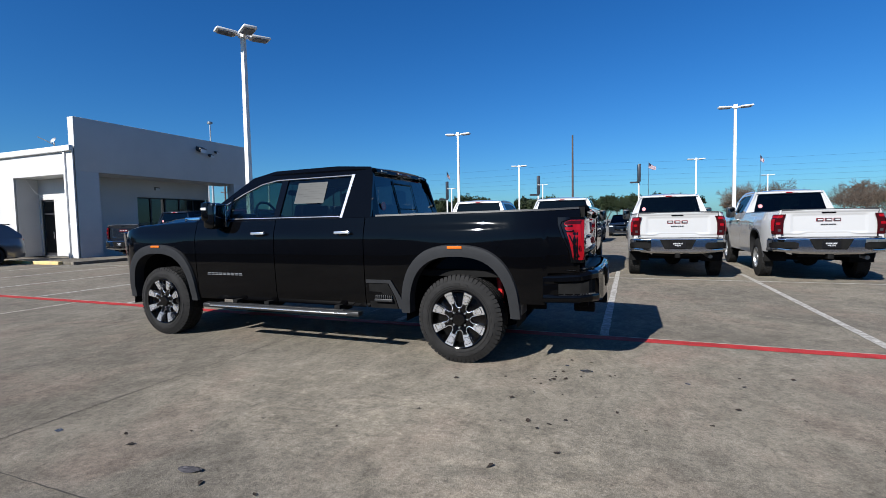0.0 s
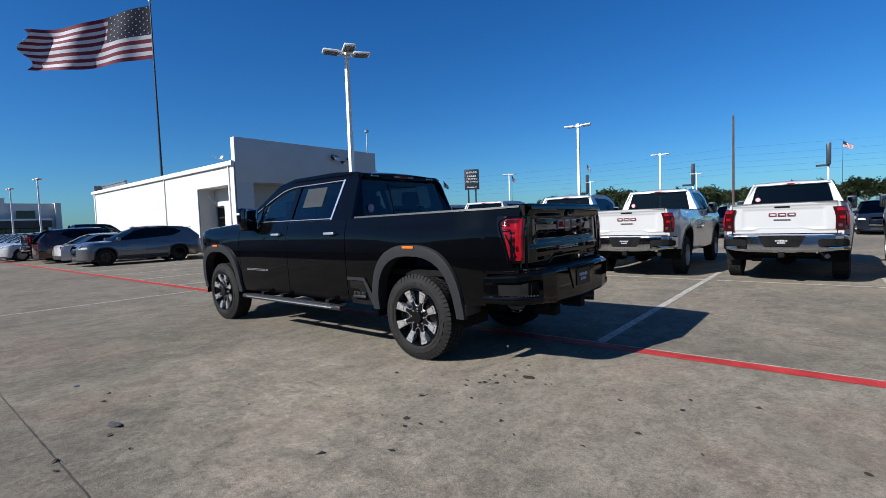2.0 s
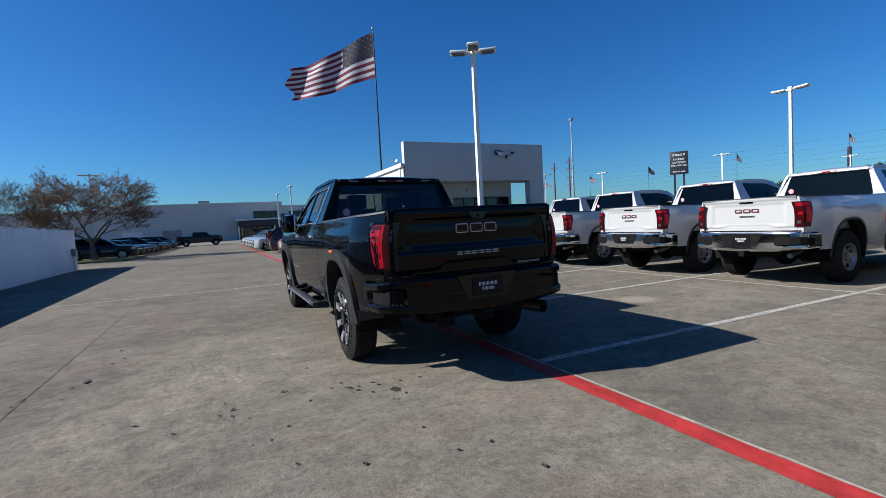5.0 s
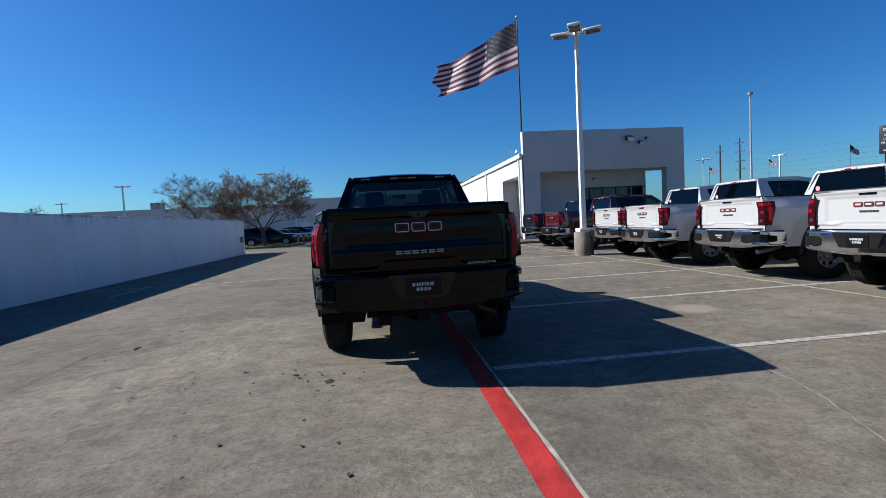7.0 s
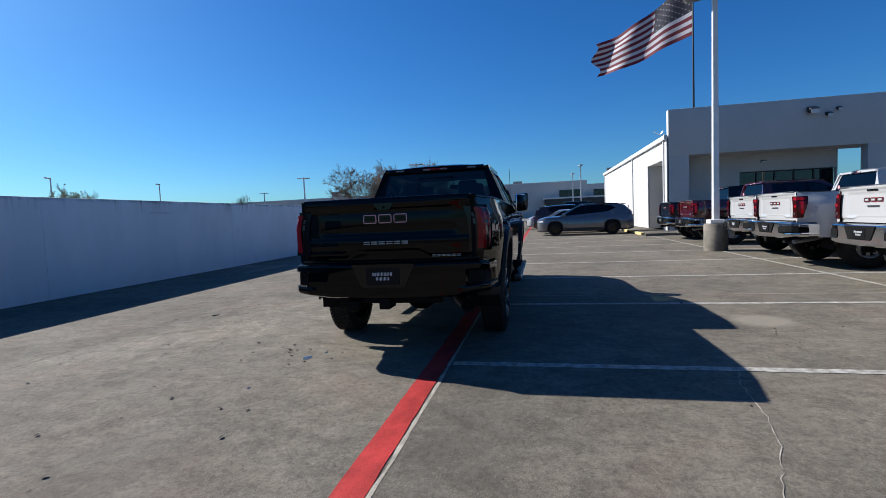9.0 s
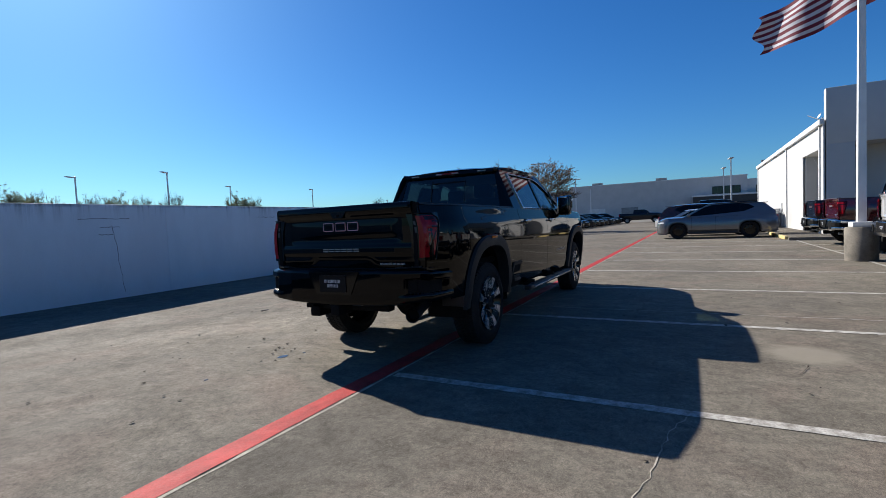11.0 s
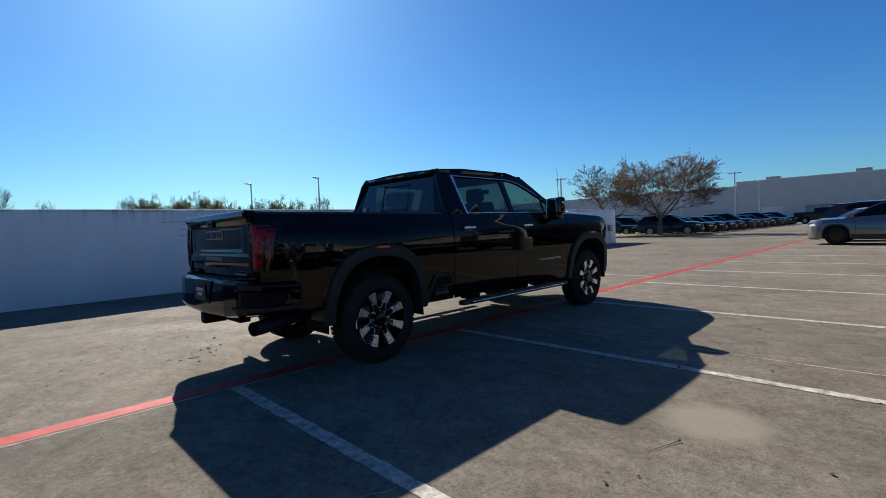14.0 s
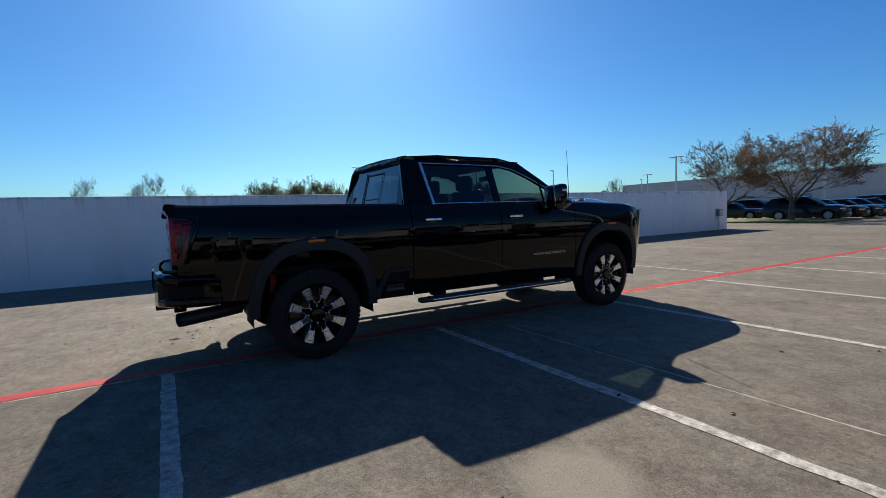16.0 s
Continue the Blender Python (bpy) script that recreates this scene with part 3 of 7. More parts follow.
def wheel(parent, u, side, yface, R, rim, style, width=0.27, lugs=46):
    """Tyre and rim; the outer face looks away from the vehicle."""
    w = part("wheel", tube([(u, side * (yface - width + 0.03), R), (u, side * (yface - 0.12), R)], [rim * 0.5, rim * 0.62], 20), UNDER, parent)
    place = lambda a, b, h: (u + a, side * (yface + h), R + b)
    bm = bmesh.new()
    prof = [(rim, -0.05), (rim + 0.006, -0.012), (rim + 0.02, -0.004), (rim + 0.05, 0.0), (R - 0.085, -0.001), (R - 0.05, -0.012), (R - 0.028, -0.026), (R - 0.012, -0.036), (R - 0.008, -0.05), (R - 0.008, -width + 0.05), (R - 0.03, -width + 0.02), (R - 0.09, -width), (rim, -width + 0.03)]
    add_lathe(bm, prof, 48, place)
    for k in range(lugs):
        for row, (h0, h1, off) in enumerate(((-0.03, -0.075, 0), (-0.085, -0.13, 0.5), (-0.145, -0.19, 0.0), (-0.2, -0.245, 0.5))):
            a0 = 2 * math.pi * (k + off + 0.12) / lugs
            a1 = a0 + 2 * math.pi * 0.76 / lugs
            r0, r1 = R - 0.02, R + 0.001
            sk = 0.012
            vs = [bm.verts.new(place(r * math.cos(a + s_), r * math.sin(a + s_), h)) for r in (r0, r1) for a, h, s_ in ((a0, h0, 0), (a1, h0, 0), (a1, h1, sk), (a0, h1, sk))]
            for q in ((4, 5, 6, 7), (0, 1, 5, 4), (1, 2, 6, 5), (2, 3, 7, 6), (3, 0, 4, 7)):
                bm.faces.new([vs[i] for i in q])
            if row == 0:
                vs = [bm.verts.new(place(r * math.cos(a), r * math.sin(a), h)) for r, h in ((R - 0.043, -0.018), (R - 0.004, -0.034)) for a in (a0, a1)]
                vs2 = [bm.verts.new(place(r * math.cos(a), r * math.sin(a), h)) for r, h in ((R - 0.043, -0.0125), (R - 0.0005, -0.031)) for a in (a0, a1)]
                bm.faces.new((vs2[0], vs2[1], vs2[3], vs2[2]))
                bm.faces.new((vs[0], vs2[0], vs2[2], vs[2]))
                bm.faces.new((vs[1], vs2[1], vs2[3], vs[3]))
                bm.faces.new((vs[0], vs[1], vs2[1], vs2[0]))
    for r_ in (rim + 0.03, R - 0.098):
        add_lathe(bm, [(r_ - 0.004, -0.002), (r_ - 0.002, 0.0025), (r_ + 0.002, 0.0025), (r_ + 0.004, -0.002)], 48, place)
    for k in range(26):
        if k % 13 < 8:
            a0 = 2 * math.pi * k / 26
            vs = [bm.verts.new(place(r_ * math.cos(a0 + e), r_ * math.sin(a0 + e), 0.003)) for r_, e in ((rim + 0.045, 0.03), (rim + 0.045, 0.17), (rim + 0.072, 0.17), (rim + 0.072, 0.03))] if R - rim > 0.13 else []
            if vs:
                bm.faces.new(vs)
    part("tyre", bm, RUBBER, w, "chunky black all-terrain tyre", weld=False)
    bm = bmesh.new()
    dark = style in ("machined", "black")
    add_lathe(bm, [(rim, -0.006), (rim - 0.006, 0.0), (rim - 0.014, -0.004), (rim - 0.022, -0.05), (rim - 0.04, -0.075), (0.08, -0.06 if dark else -0.07), (0.0, -0.06 if dark else -0.07)], 40, place)
    part("rim", bm, GLOSS_BLACK if dark else SILVER_WHEEL, w)
    if style == "machined":
        k_ = rim / 0.262
        for k in range(8):
            a = 2 * math.pi * (k + 0.5) / 8
            c, sn = math.cos(a), math.sin(a)
            q = lambda r, t, h: place(k_ * (r * c - t * sn), k_ * (r * sn + t * c), h)
            out = [(0.145, -0.012), (0.163, -0.025), (0.248, -0.038), (0.254, 0.0), (0.248, 0.038), (0.163, 0.025), (0.145, 0.012)]
            neck = [(0.07, -0.03), (0.098, -0.02), (0.112, -0.0125), (0.15, -0.011), (0.15, 0.011), (0.112, 0.0125), (0.098, 0.02), (0.07, 0.03)]
            pad = part("spoke", prism(out, lambda r, t: q(r, t, -0.065), lambda r, t: q(r, t, -0.004 - 0.14 * (0.243 - r))), MACHINED, w, "bright machined spoke", sharp=30)
            part("spoke_neck", prism(neck, lambda r, t: q(r, t, -0.065), lambda r, t: q(r, t, -0.006 - 0.14 * (0.243 - r))), GLOSS_BLACK, w)
            line = rounded([(0.168, -0.0205), (0.231, -0.0295), (0.231, 0.0295), (0.168, 0.0205)], 0.008, 2)
            part("spoke_groove", prism(line, lambda r, t: q(r, t, -0.052), lambda r, t: q(r, t, -0.0028 - 0.14 * (0.243 - r))), GLOSS_BLACK, pad)
            ins = rounded([(0.172, -0.018), (0.226, -0.026), (0.226, 0.026), (0.172, 0.018)], 0.007, 2)
            part("spoke_pocket", prism(ins, lambda r, t: q(r, t, -0.05), lambda r, t: q(r, t, -0.0015 - 0.14 * (0.243 - r))), MACHINED, pad)
        for k in range(8):
            a = 2 * math.pi * k / 8
            arc = [place(k_ * rr * math.cos(a + e), k_ * rr * math.sin(a + e), -0.03 - 0.1 * (0.17 - rr)) for rr, e in ((0.165, -0.225), (0.135, -0.25), (0.112, -0.2), (0.102, -0.1), (0.1, 0.0), (0.102, 0.1), (0.112, 0.2), (0.135, 0.25), (0.165, 0.225))]
            part("window_edge", add_tube(bmesh.new(), arc, 0.0042, 5), MACHINED, w, "bright machined window edge")
        for k in range(8):
            a = 2 * math.pi * k / 8
            p = (0.083 * math.cos(a), 0.083 * math.sin(a))
            part("lug_nut", tube([place(*p, -0.06), place(*p, -0.028)], [0.012, 0.009], 8), GREY_METAL, w)
        bm = bmesh.new()
        add_lathe(bm, [(0.074, -0.06), (0.07, -0.02), (0.06, -0.008), (0.0, -0.004)], 24, place)
        part("hub_cap", bm, GLOSS_BLACK, w)
    elif style == "steel":
        for k in range(8):
            a = 2 * math.pi * (k + 0.5) / 8
            c, sn = math.cos(a), math.sin(a)
            q = lambda r, t, h: place(r * c - t * sn, r * sn + t * c, h)
            hole = rounded([(rim * 0.58, -0.022), (rim * 0.84, -0.032), (rim * 0.84, 0.032), (rim * 0.58, 0.022)], 0.02, 3)
            part("hole", prism(hole, lambda r, t: q(r, t, -0.09), lambda r, t: q(r, t, -0.062)), UNDER, w)
        bm = bmesh.new()
        add_lathe(bm, [(0.085, -0.07), (0.078, -0.02), (0.06, -0.008), (0.0, -0.005)], 20, place)
        part("hub_cap", bm, SILVER_WHEEL, w)
    else:
        n = 5 if style == "five" else 10
        for k in range(n):
            a = 2 * math.pi * (k + 0.5) / n
            c, sn = math.cos(a), math.sin(a)
            q = lambda r, t, h: place(r * c - t * sn, r * sn + t * c, h)
            wd = 0.26 / n
            sp = [(0.05, -wd), (rim - 0.012, -wd * 1.25), (rim - 0.012, wd * 1.25), (0.05, wd)]
            part("spoke", prism(sp, lambda r, t: q(r, t, -0.06), lambda r, t: q(r, t, -0.02)), GLOSS_BLACK if style == "black" else SILVER_WHEEL, w)
        part("hub_cap", tube([place(0, 0, -0.06), place(0, 0, -0.012)], [0.06, 0.05], 16), GLOSS_BLACK if style == "black" else SILVER_WHEEL, w)
    return w


def letters(parent, name, at, width, height, count, material, label, proud=0.006, rim=None):
    """A row of plain blocks in place of a maker's mark; at(s, z, d) gives the point s across, z up, d proud."""
    step = width / count
    for k in range(count):
        s0 = -width / 2 + k * step + 0.06 * step
        s1 = s0 + (0.86 if height > 0.05 else 0.8) * step
        if height < 0.05:
            bm = bmesh.new()
            for z0, z1 in ((-0.5, -0.15), (0.15, 0.5)):
                add_prism(bm, [(s0, z0 * height), (s1, z0 * height), (s1, z1 * height), (s0, z1 * height)], lambda s, z: at(s, z, -0.004), lambda s, z: at(s, z, proud))
            part(name, bm, material, parent, label if k == 0 else "", weld=False)
            continue
        mark = part(name, prism(rounded([(s0, -height / 2), (s1, -height / 2), (s1, height / 2), (s0, height / 2)], height * 0.2, 2), lambda s, z: at(s, z, -0.004), lambda s, z: at(s, z, proud)), rim or material, parent, label if k == 0 else "")
        if rim:
            e = height * 0.1
            part("enamel", prism([(s0 + e, -height / 2 + e), (s1 - e, -height / 2 + e), (s1 - e, height / 2 - e), (s0 + e, height / 2 - e)], lambda s, z: at(s, z, 0), lambda s, z: at(s, z, proud + 0.002)), material, mark)
        if width > 0.3 and height > 0.05:
            e = height * 0.3
            part("gap", prism([(s0 + step * 0.2, -height / 2 + e), (s1 - step * 0.12, -height / 2 + e), (s1 - step * 0.12, height / 2 - e), (s0 + step * 0.2, height / 2 - e)], lambda s, z: at(s, z, 0), lambda s, z: at(s, z, proud + 0.0035)), BLACK_PAINT if parent.get("dark") else WHITE_PAINT, mark)


def plate(parent, at, label):
    p = part("number_plate", prism(rounded([(-0.155, -0.078), (0.155, -0.078), (0.155, 0.078), (-0.155, 0.078)], 0.012, 2), lambda s, z: at(s, z, -0.004), lambda s, z: at(s, z, 0.004)), PLATE_BLACK, parent, label)
    for zc, w, h, n in ((0.022, 0.19, 0.03, 14), (-0.02, 0.125, 0.028, 10)):
        for k in range(n):
            s0 = -w / 2 + w * (k + 0.2) / n
            s1 = -w / 2 + w * (k + (0.6 if k % 3 else 0.85)) / n
            part("print_bar", prism([(s0, zc - h / 2), (s1, zc - h / 2), (s1, zc + h / 2), (s0, zc + h / 2)], lambda s, z: at(s, z, 0), lambda s, z: at(s, z, 0.0055)), PLATE_WHITE, p)


def pickup(label, group, paint, wb, cab_back, crew, wheels, chrome, hero):
    root = thing("pickup_truck", label, "pickup truck", group)
    if paint is BLACK_PAINT:
        root["dark"] = 1
    R = 0.432
    front, rear = wb + 0.98, -1.215

    def top(u):
        if u < cab_back:
            return interp(u, [rear, -0.9, cab_back], [1.485, 1.475, 1.458])
        return interp(u, [cab_back, wb - 0.75, wb - 0.3, wb + 0.4, front - 0.14, front], [1.445, 1.43, 1.425, 1.385, 1.31, 1.2])
    body = Body(wb, 1.02, rear, front, [0.35, 0.5, 0.62, 0.8, 1.0, 1.08, 1.16, 1.24, 1.3, 1.37, 1.44, 1.5], [0.95, 0.972, 0.995, 1.006, 1.0165, 1.0195, 1.0205, 1.017, 1.008, 0.985, 0.968, 0.95], top, 0.5, 0.56, 0.66, 0.43)
    wind = 2.57 if crew else cab_back + 1.45          # roof's front edge
    cowl = wb - 0.56
    s_fd, s_fr, s_bed = cowl - 0.07, (2.2 if crew else None), cab_back + 0.1
    g = 0.005
    for side in (1, -1):
        part("bedside", body.skin(rear + 0.01, s_bed - g, side), paint, root)
        if crew:
            d = part("rear_door", body.skin(s_bed + g, s_fr - g, side, lip=0.03), paint, root)
            f = part("front_door", body.skin(s_fr + g, s_fd - g, side, lip=0.03), paint, root)
            doors = [(d, s_bed + 0.24), (f, s_fr + 0.2)]
        else:
            f = part("front_door", body.skin(s_bed + 0.32, s_fd - g, side, lip=0.03), paint, root)
            part("cab_corner", body.skin(s_bed + g, s_bed + 0.31, side, lip=0.03), paint, root)
            doors = [(f, s_bed + 0.5)]
        part("front_fender", body.skin(s_fd + g, front - 0.02, side, lip=0.12), paint, root)
        for dr, hu in doors:
            y = body.y(hu, 1.29)
            part("door_handle", box(hu - 0.095, hu + 0.095, side * (y + 0.028), side * (y + 0.05), 1.276, 1.306, 0.009), BRIGHT_TRIM if hero else paint, dr, "chrome door handle" if hero else "")
            part("handle_cup", box(hu - 0.06, hu + 0.06, side * (y - 0.01), side * (y + 0.006), 1.25, 1.315, 0.004), GLOSS_BLACK, dr)
            for du in (-0.085, 0.085):
                part("handle_post", box(hu + du - 0.012, hu + du + 0.012, side * (y - 0.005), side * (y + 0.034), 1.282, 1.3, 0.003), CHROME if hero else paint, dr)
        for ax in (0, wb):
            if hero:
                arch_band(body, ax, side, 0.515, 0.62, 0.615, 0.735, 0.034, "arch_moulding", ARCH_PLASTIC, root, "dark grey plastic wheel arch moulding", cut=0.04)
                y = body.y(ax, 1.12)
                part("marker_lamp", box(ax - 0.075, ax + 0.075, side * (y + 0.03), side * (y + 0.042), 1.127, 1.152, 0.004), AMBER_LENS, root, "amber side marker lamp")
            else:
                arch_band(body, ax, side, 0.53, 0.635, 0.575, 0.675, 0.012, "arch_moulding", PLASTIC, root, "black plastic wheel arch lip", cut=0.04)
            wheel_well(body, ax, side, root)
            w = wheel(root, ax, side, 1.0, R, 0.288 if hero else 0.235, wheels, lugs=58 if hero else 46)
        # windows of the cab: outline along the flank, leaning inward
        gy = lambda u, z: side * (0.955 - 0.43 * (z - 1.43) - 0.10 * max(0, (u - wind + 0.1) / 1.0) ** 2 * (z - 1.43))
        zt = 1.905
        a_low, a_top = cowl - 0.2, wind + 0.02
        outer = [(cab_back + 0.04, 1.42), (cowl - 0.02, 1.42), (cowl - 0.12, 1.475), (a_top + 0.36, 1.775), (a_top + 0.12, 1.94), (a_top - 0.2, 2.01), (cab_back + 0.6, 2.02), (cab_back + 0.16, 1.99), (cab_back + 0.11, 1.9)]
        back_b, back_t = cab_back + 0.4, cab_back + 0.345
        if not crew:
            back_b, back_t = cab_back + 0.42, cab_back + 0.36
        full = rounded([(back_b, 1.462), (a_low, 1.462), (a_low + 0.0, 1.5), (a_top + 0.2, 1.765), (a_top - 0.04, 1.868), (a_top - 0.26, 1.908), (back_t, 1.918)], 0.03, 3)
        part("cab_side", thick_in(holed(outer, [full], lambda u, z: (u, gy(u, z), z)), 0.035, (0, side, 0)), paint, root, sharp=30)
        inset = lambda u, z: (u, gy(u, z) - side * 0.014, z)
        mid = s_fr + 0.02 if crew else None
        if crew:
            def clip(pts, c, keep_low):
                out = []
                for k, p in enumerate(pts):
                    q = pts[(k + 1) % len(pts)]
                    ins, nxt = (p[0] < c) == keep_low, (q[0] < c) == keep_low
                    if ins:
                        out.append(p)
                    if ins != nxt:
                        t = (c - p[0]) / (q[0] - p[0])
                        out.append((c, p[1] + t * (q[1] - p[1])))
                return out
            panes = [("rear_side_window", clip(full, mid - 0.03, True), WINDOW_TINT), ("front_side_window", clip(full, mid + 0.03, False), FRONT_GLASS if hero else WINDOW_TINT)]
            part("window_pillar", prism([(mid - 0.04, 1.45), (mid + 0.04, 1.45), (mid + 0.045, 1.915), (mid - 0.045, 1.915)], lambda u, z: (u, gy(u, z) - side * 0.03, z), lambda u, z: (u, gy(u, z) - side * 0.002, z)), GLOSS_BLACK, root)
        else:
            panes = [("front_side_window", full, WINDOW_DARK)]
        for nm, poly, gl in panes:
            ob = part(nm, holed(poly, [], inset), gl, root)
        quarter = a_low - 0.34
        part("quarter_post", tube([(quarter, gy(quarter, 1.46) - side * 0.008, 1.46), (quarter + 0.0, gy(quarter, 1.66) - side * 0.008, 1.73)], 0.014, 6), GLOSS_BLACK, root)
        if hero:
            loop = [(u, gy(u, z) + side * 0.006, z) for u, z in full]
            bm = bmesh.new()
            add_tube(bm, loop + loop[:1], 0.0062, 6, caps=False)
            part("window_trim", bm, BRIGHT_TRIM, root, "chrome side window surround")
            part("rear_post_trim", prism([(back_b - 0.012, 1.45), (back_b + 0.016, 1.45), (back_t + 0.024, 1.925), (back_t - 0.012, 1.925)], lambda u, z: (u, gy(u, z) - side * 0.004, z), lambda u, z: (u, gy(u, z) + side * 0.016, z)), BRIGHT_TRIM, root, "broad chrome rear window post")
        # mirror
        mu, my = cowl - 0.47, 0.98
        mirror = part("mirror", box(mu - 0.085, mu + 0.085, side * my, side * (my + 0.2), 1.35, 1.655, 0.045), GLOSS_BLACK if hero else PLASTIC, root, "tall towing mirror")
        tilt = Matrix.Translation((mu - 0.086, side * (my + 0.1), 1.503)) @ Matrix.Rotation(radians(side * 9), 4, "Z") @ Matrix.Rotation(radians(-5), 4, "Y")
        part("mirror_glass", box(-0.004, 0.03, -0.075, 0.075, -0.115, 0.112, 0.003, m=tilt), MIRROR_GLASS, mirror)
        if hero:
            part("mirror_cap", box(mu - 0.02, mu + 0.1, side * (my + 0.1), side * (my + 0.212), 1.44, 1.665, 0.035), paint, mirror, "gloss black mirror cap")
            part("mirror_trim", box(mu - 0.094, mu - 0.08, side * (my - 0.004), side * (my + 0.022), 1.37, 1.64, 0.005), CHROME, mirror, "chrome inner edge of the mirror")
            part("mirror_trim", box(mu - 0.094, mu - 0.08, side * (my + 0.022), side * (my + 0.16), 1.62, 1.642, 0.005), CHROME, mirror)
            part("turn_lamp", box(mu - 0.0, mu + 0.08, side * (my + 0.205), side * (my + 0.218), 1.57, 1.6, 0.004), CLEAR_LENS, mirror)
        part("mirror_arm", box(mu - 0.02, mu + 0.03, side * 0.93, side * (my + 0.05), 1.42, 1.46, 0.012), PLASTIC, mirror)
        part("mirror_arm", box(mu - 0.02, mu + 0.03, side * 0.93, side * (my + 0.05), 1.5, 1.53, 0.012), PLASTIC, mirror)
        # tail lamp: wraps round the corner
        def lamp_at(s_, z, d=0.0):
            lean = (0.17 if hero else 0.1) * (1 - smooth(0.93, 1.4, z)) * (1 - s_ / 0.5) if s_ < 0.5 else 0
            if s_ < 0.5:
                u = interp(s_, [0, 0.5], [(-1.005 if hero else -1.05) - lean, -1.2])
                y = body.y(-1.0, z) + 0.006 - 0.035 * smooth(0.25, 0.5, s_)
            else:
                u = interp(s_, [0.5, 0.62, 1], [-1.2, -1.238, -1.245])
                y = body.y(-1.0, z) - 0.03 - interp(s_, [0.5, 0.62, 1], [0, 0.02, 0.15])
            return (u - (d if s_ > 0.5 else 0), side * (y + (d if s_ <= 0.55 else 0)), z)
        hs = [0, 0.06, 0.12, 0.2, 0.28, 0.36, 0.44, 0.5, 0.56, 0.62, 0.7, 0.8, 0.9, 1.0]
        lamp = part("tail_lamp", grid(lambda s_, z: lamp_at(s_, z), hs, lin(0.995, 1.405, 8)), GLOSS_BLACK if hero else DARK_LENS, root, "red wraparound tail lamp")
        if hero:
            lean_f = lambda z: (1.385 - z) / 0.365
            front_s = lambda z: 0.14 + 0.2 * lean_f(z) + 0.2 * max(0.0, 1 - lean_f(z) / 0.12) ** 2
            rear_s = lambda z: 0.74 + 0.03 * lean_f(z)

            def lens(t_, z, d=0.006):
                """Across the lens from its front edge, t_ = 0, to its rear edge: a stepped upper block over a creased lower blade."""
                step = 0.006 * (1 - smooth(1.268, 1.276, z)) * (1 - smooth(0.0, 0.06, t_ - 0.46 - 0.22 * lean_f(z)))
                return lamp_at(front_s(z) + t_ * (rear_s(z) - front_s(z)), z, d - step)
            part("red_lens", grid(lens, lin(0, 1, 30), lin(1.02, 1.38, 26)), RED_LENS, lamp, "glossy red lens with a stepped lower blade")
            part("dark_band", grid(lambda t_, z: lens(t_, z, 0.0085), lin(0.03, 0.6, 10), [1.342, 1.36, 1.374]), DARK_LENS, lamp)
            for z0, z1, e0, e1 in ((1.318, 1.336, -0.02, 0.34), (1.276, 1.292, -0.02, 0.36)):
                part("dark_fin", grid(lambda t_, z: lens(t_, z, 0.009), lin(e0, e1, 8), [z0, z1]), GLOSS_BLACK, lamp)
                part("reflector", grid(lambda t_, z: lens(t_, z, 0.0095), lin(e0 + 0.06, e1 - 0.06, 6), [z0 + 0.007, z0 + 0.011]), BADGE_RED, lamp)
            part("dark_fin", grid(lambda t_, f: lens(0.06 + 0.3 * f + t_, 1.25 - 0.2 * f, 0.0095), [0, 0.04, 0.08], lin(0, 1, 10)), GLOSS_BLACK, lamp)
            part("rear_strip", grid(lambda t_, z: lens(t_, z, 0.01), [0.94, 0.97, 1.0], lin(1.1, 1.25, 5)), RED_LENS, lamp, "thin upright red light strip")
            for z0, z1 in ((1.3, 1.336), (1.235, 1.285)):
                part("reverse_lamp", grid(lambda s_, z: lamp_at(s_, z, 0.004), lin(0.79, 0.86, 3), [z0, z1]), BADGE_DARK, lamp, "small smoked reverse lamp")
            rim_ = [lamp_at(max(0.0, front_s(z) - 0.1), z, 0.004) for z in lin(1.0, 1.392, 14)] + [lamp_at(s_, 1.4, 0.004) for s_ in lin(0.3, 0.95, 8)]
            part("lamp_bezel", add_tube(bmesh.new(), rim_, 0.0055, 6), paint, lamp)
        else:
            part("red_lens", grid(lambda s_, z: lamp_at(s_, z, 0.006), lin(0.14, 0.86, 14), lin(1.33, 1.385, 3)), RED_LENS, lamp)
            part("red_lens", grid(lambda s_, z: lamp_at(s_, z, 0.006), lin(0.14, 0.52, 9), lin(1.07, 1.31, 5)), RED_LENS, lamp)
            part("red_lens", grid(lambda s_, z: lamp_at(s_, z, 0.006), lin(0.62, 0.84, 4), lin(1.19, 1.24, 2)), RED_LENS, lamp)
            part("reverse_lamp", grid(lambda s_, z: lamp_at(s_, z, 0.006), lin(0.72, 0.88, 4), lin(1.05, 1.1, 2)), BADGE_DARK, lamp)
        # bed rail cap and inner bed wall
        part("rail_cap", grid(lambda u, t: (u, side * (body.y(u, 1.46) + 0.004 - 0.1 * interp(t, [0, 1, 2, 3], [0, 0.08, 1, 1])), top(u) + interp(t, [0, 1, 2, 3], [-0.006, 0.012, 0.012, -0.03])), lin(rear + 0.02, cab_back - 0.02, 24), [0, 1, 2, 3]), PLASTIC, root)
        part("bed_wall", box(rear + 0.05, cab_back - 0.03, side * 0.79, side * 0.81, 0.9, 1.47), paint, root)
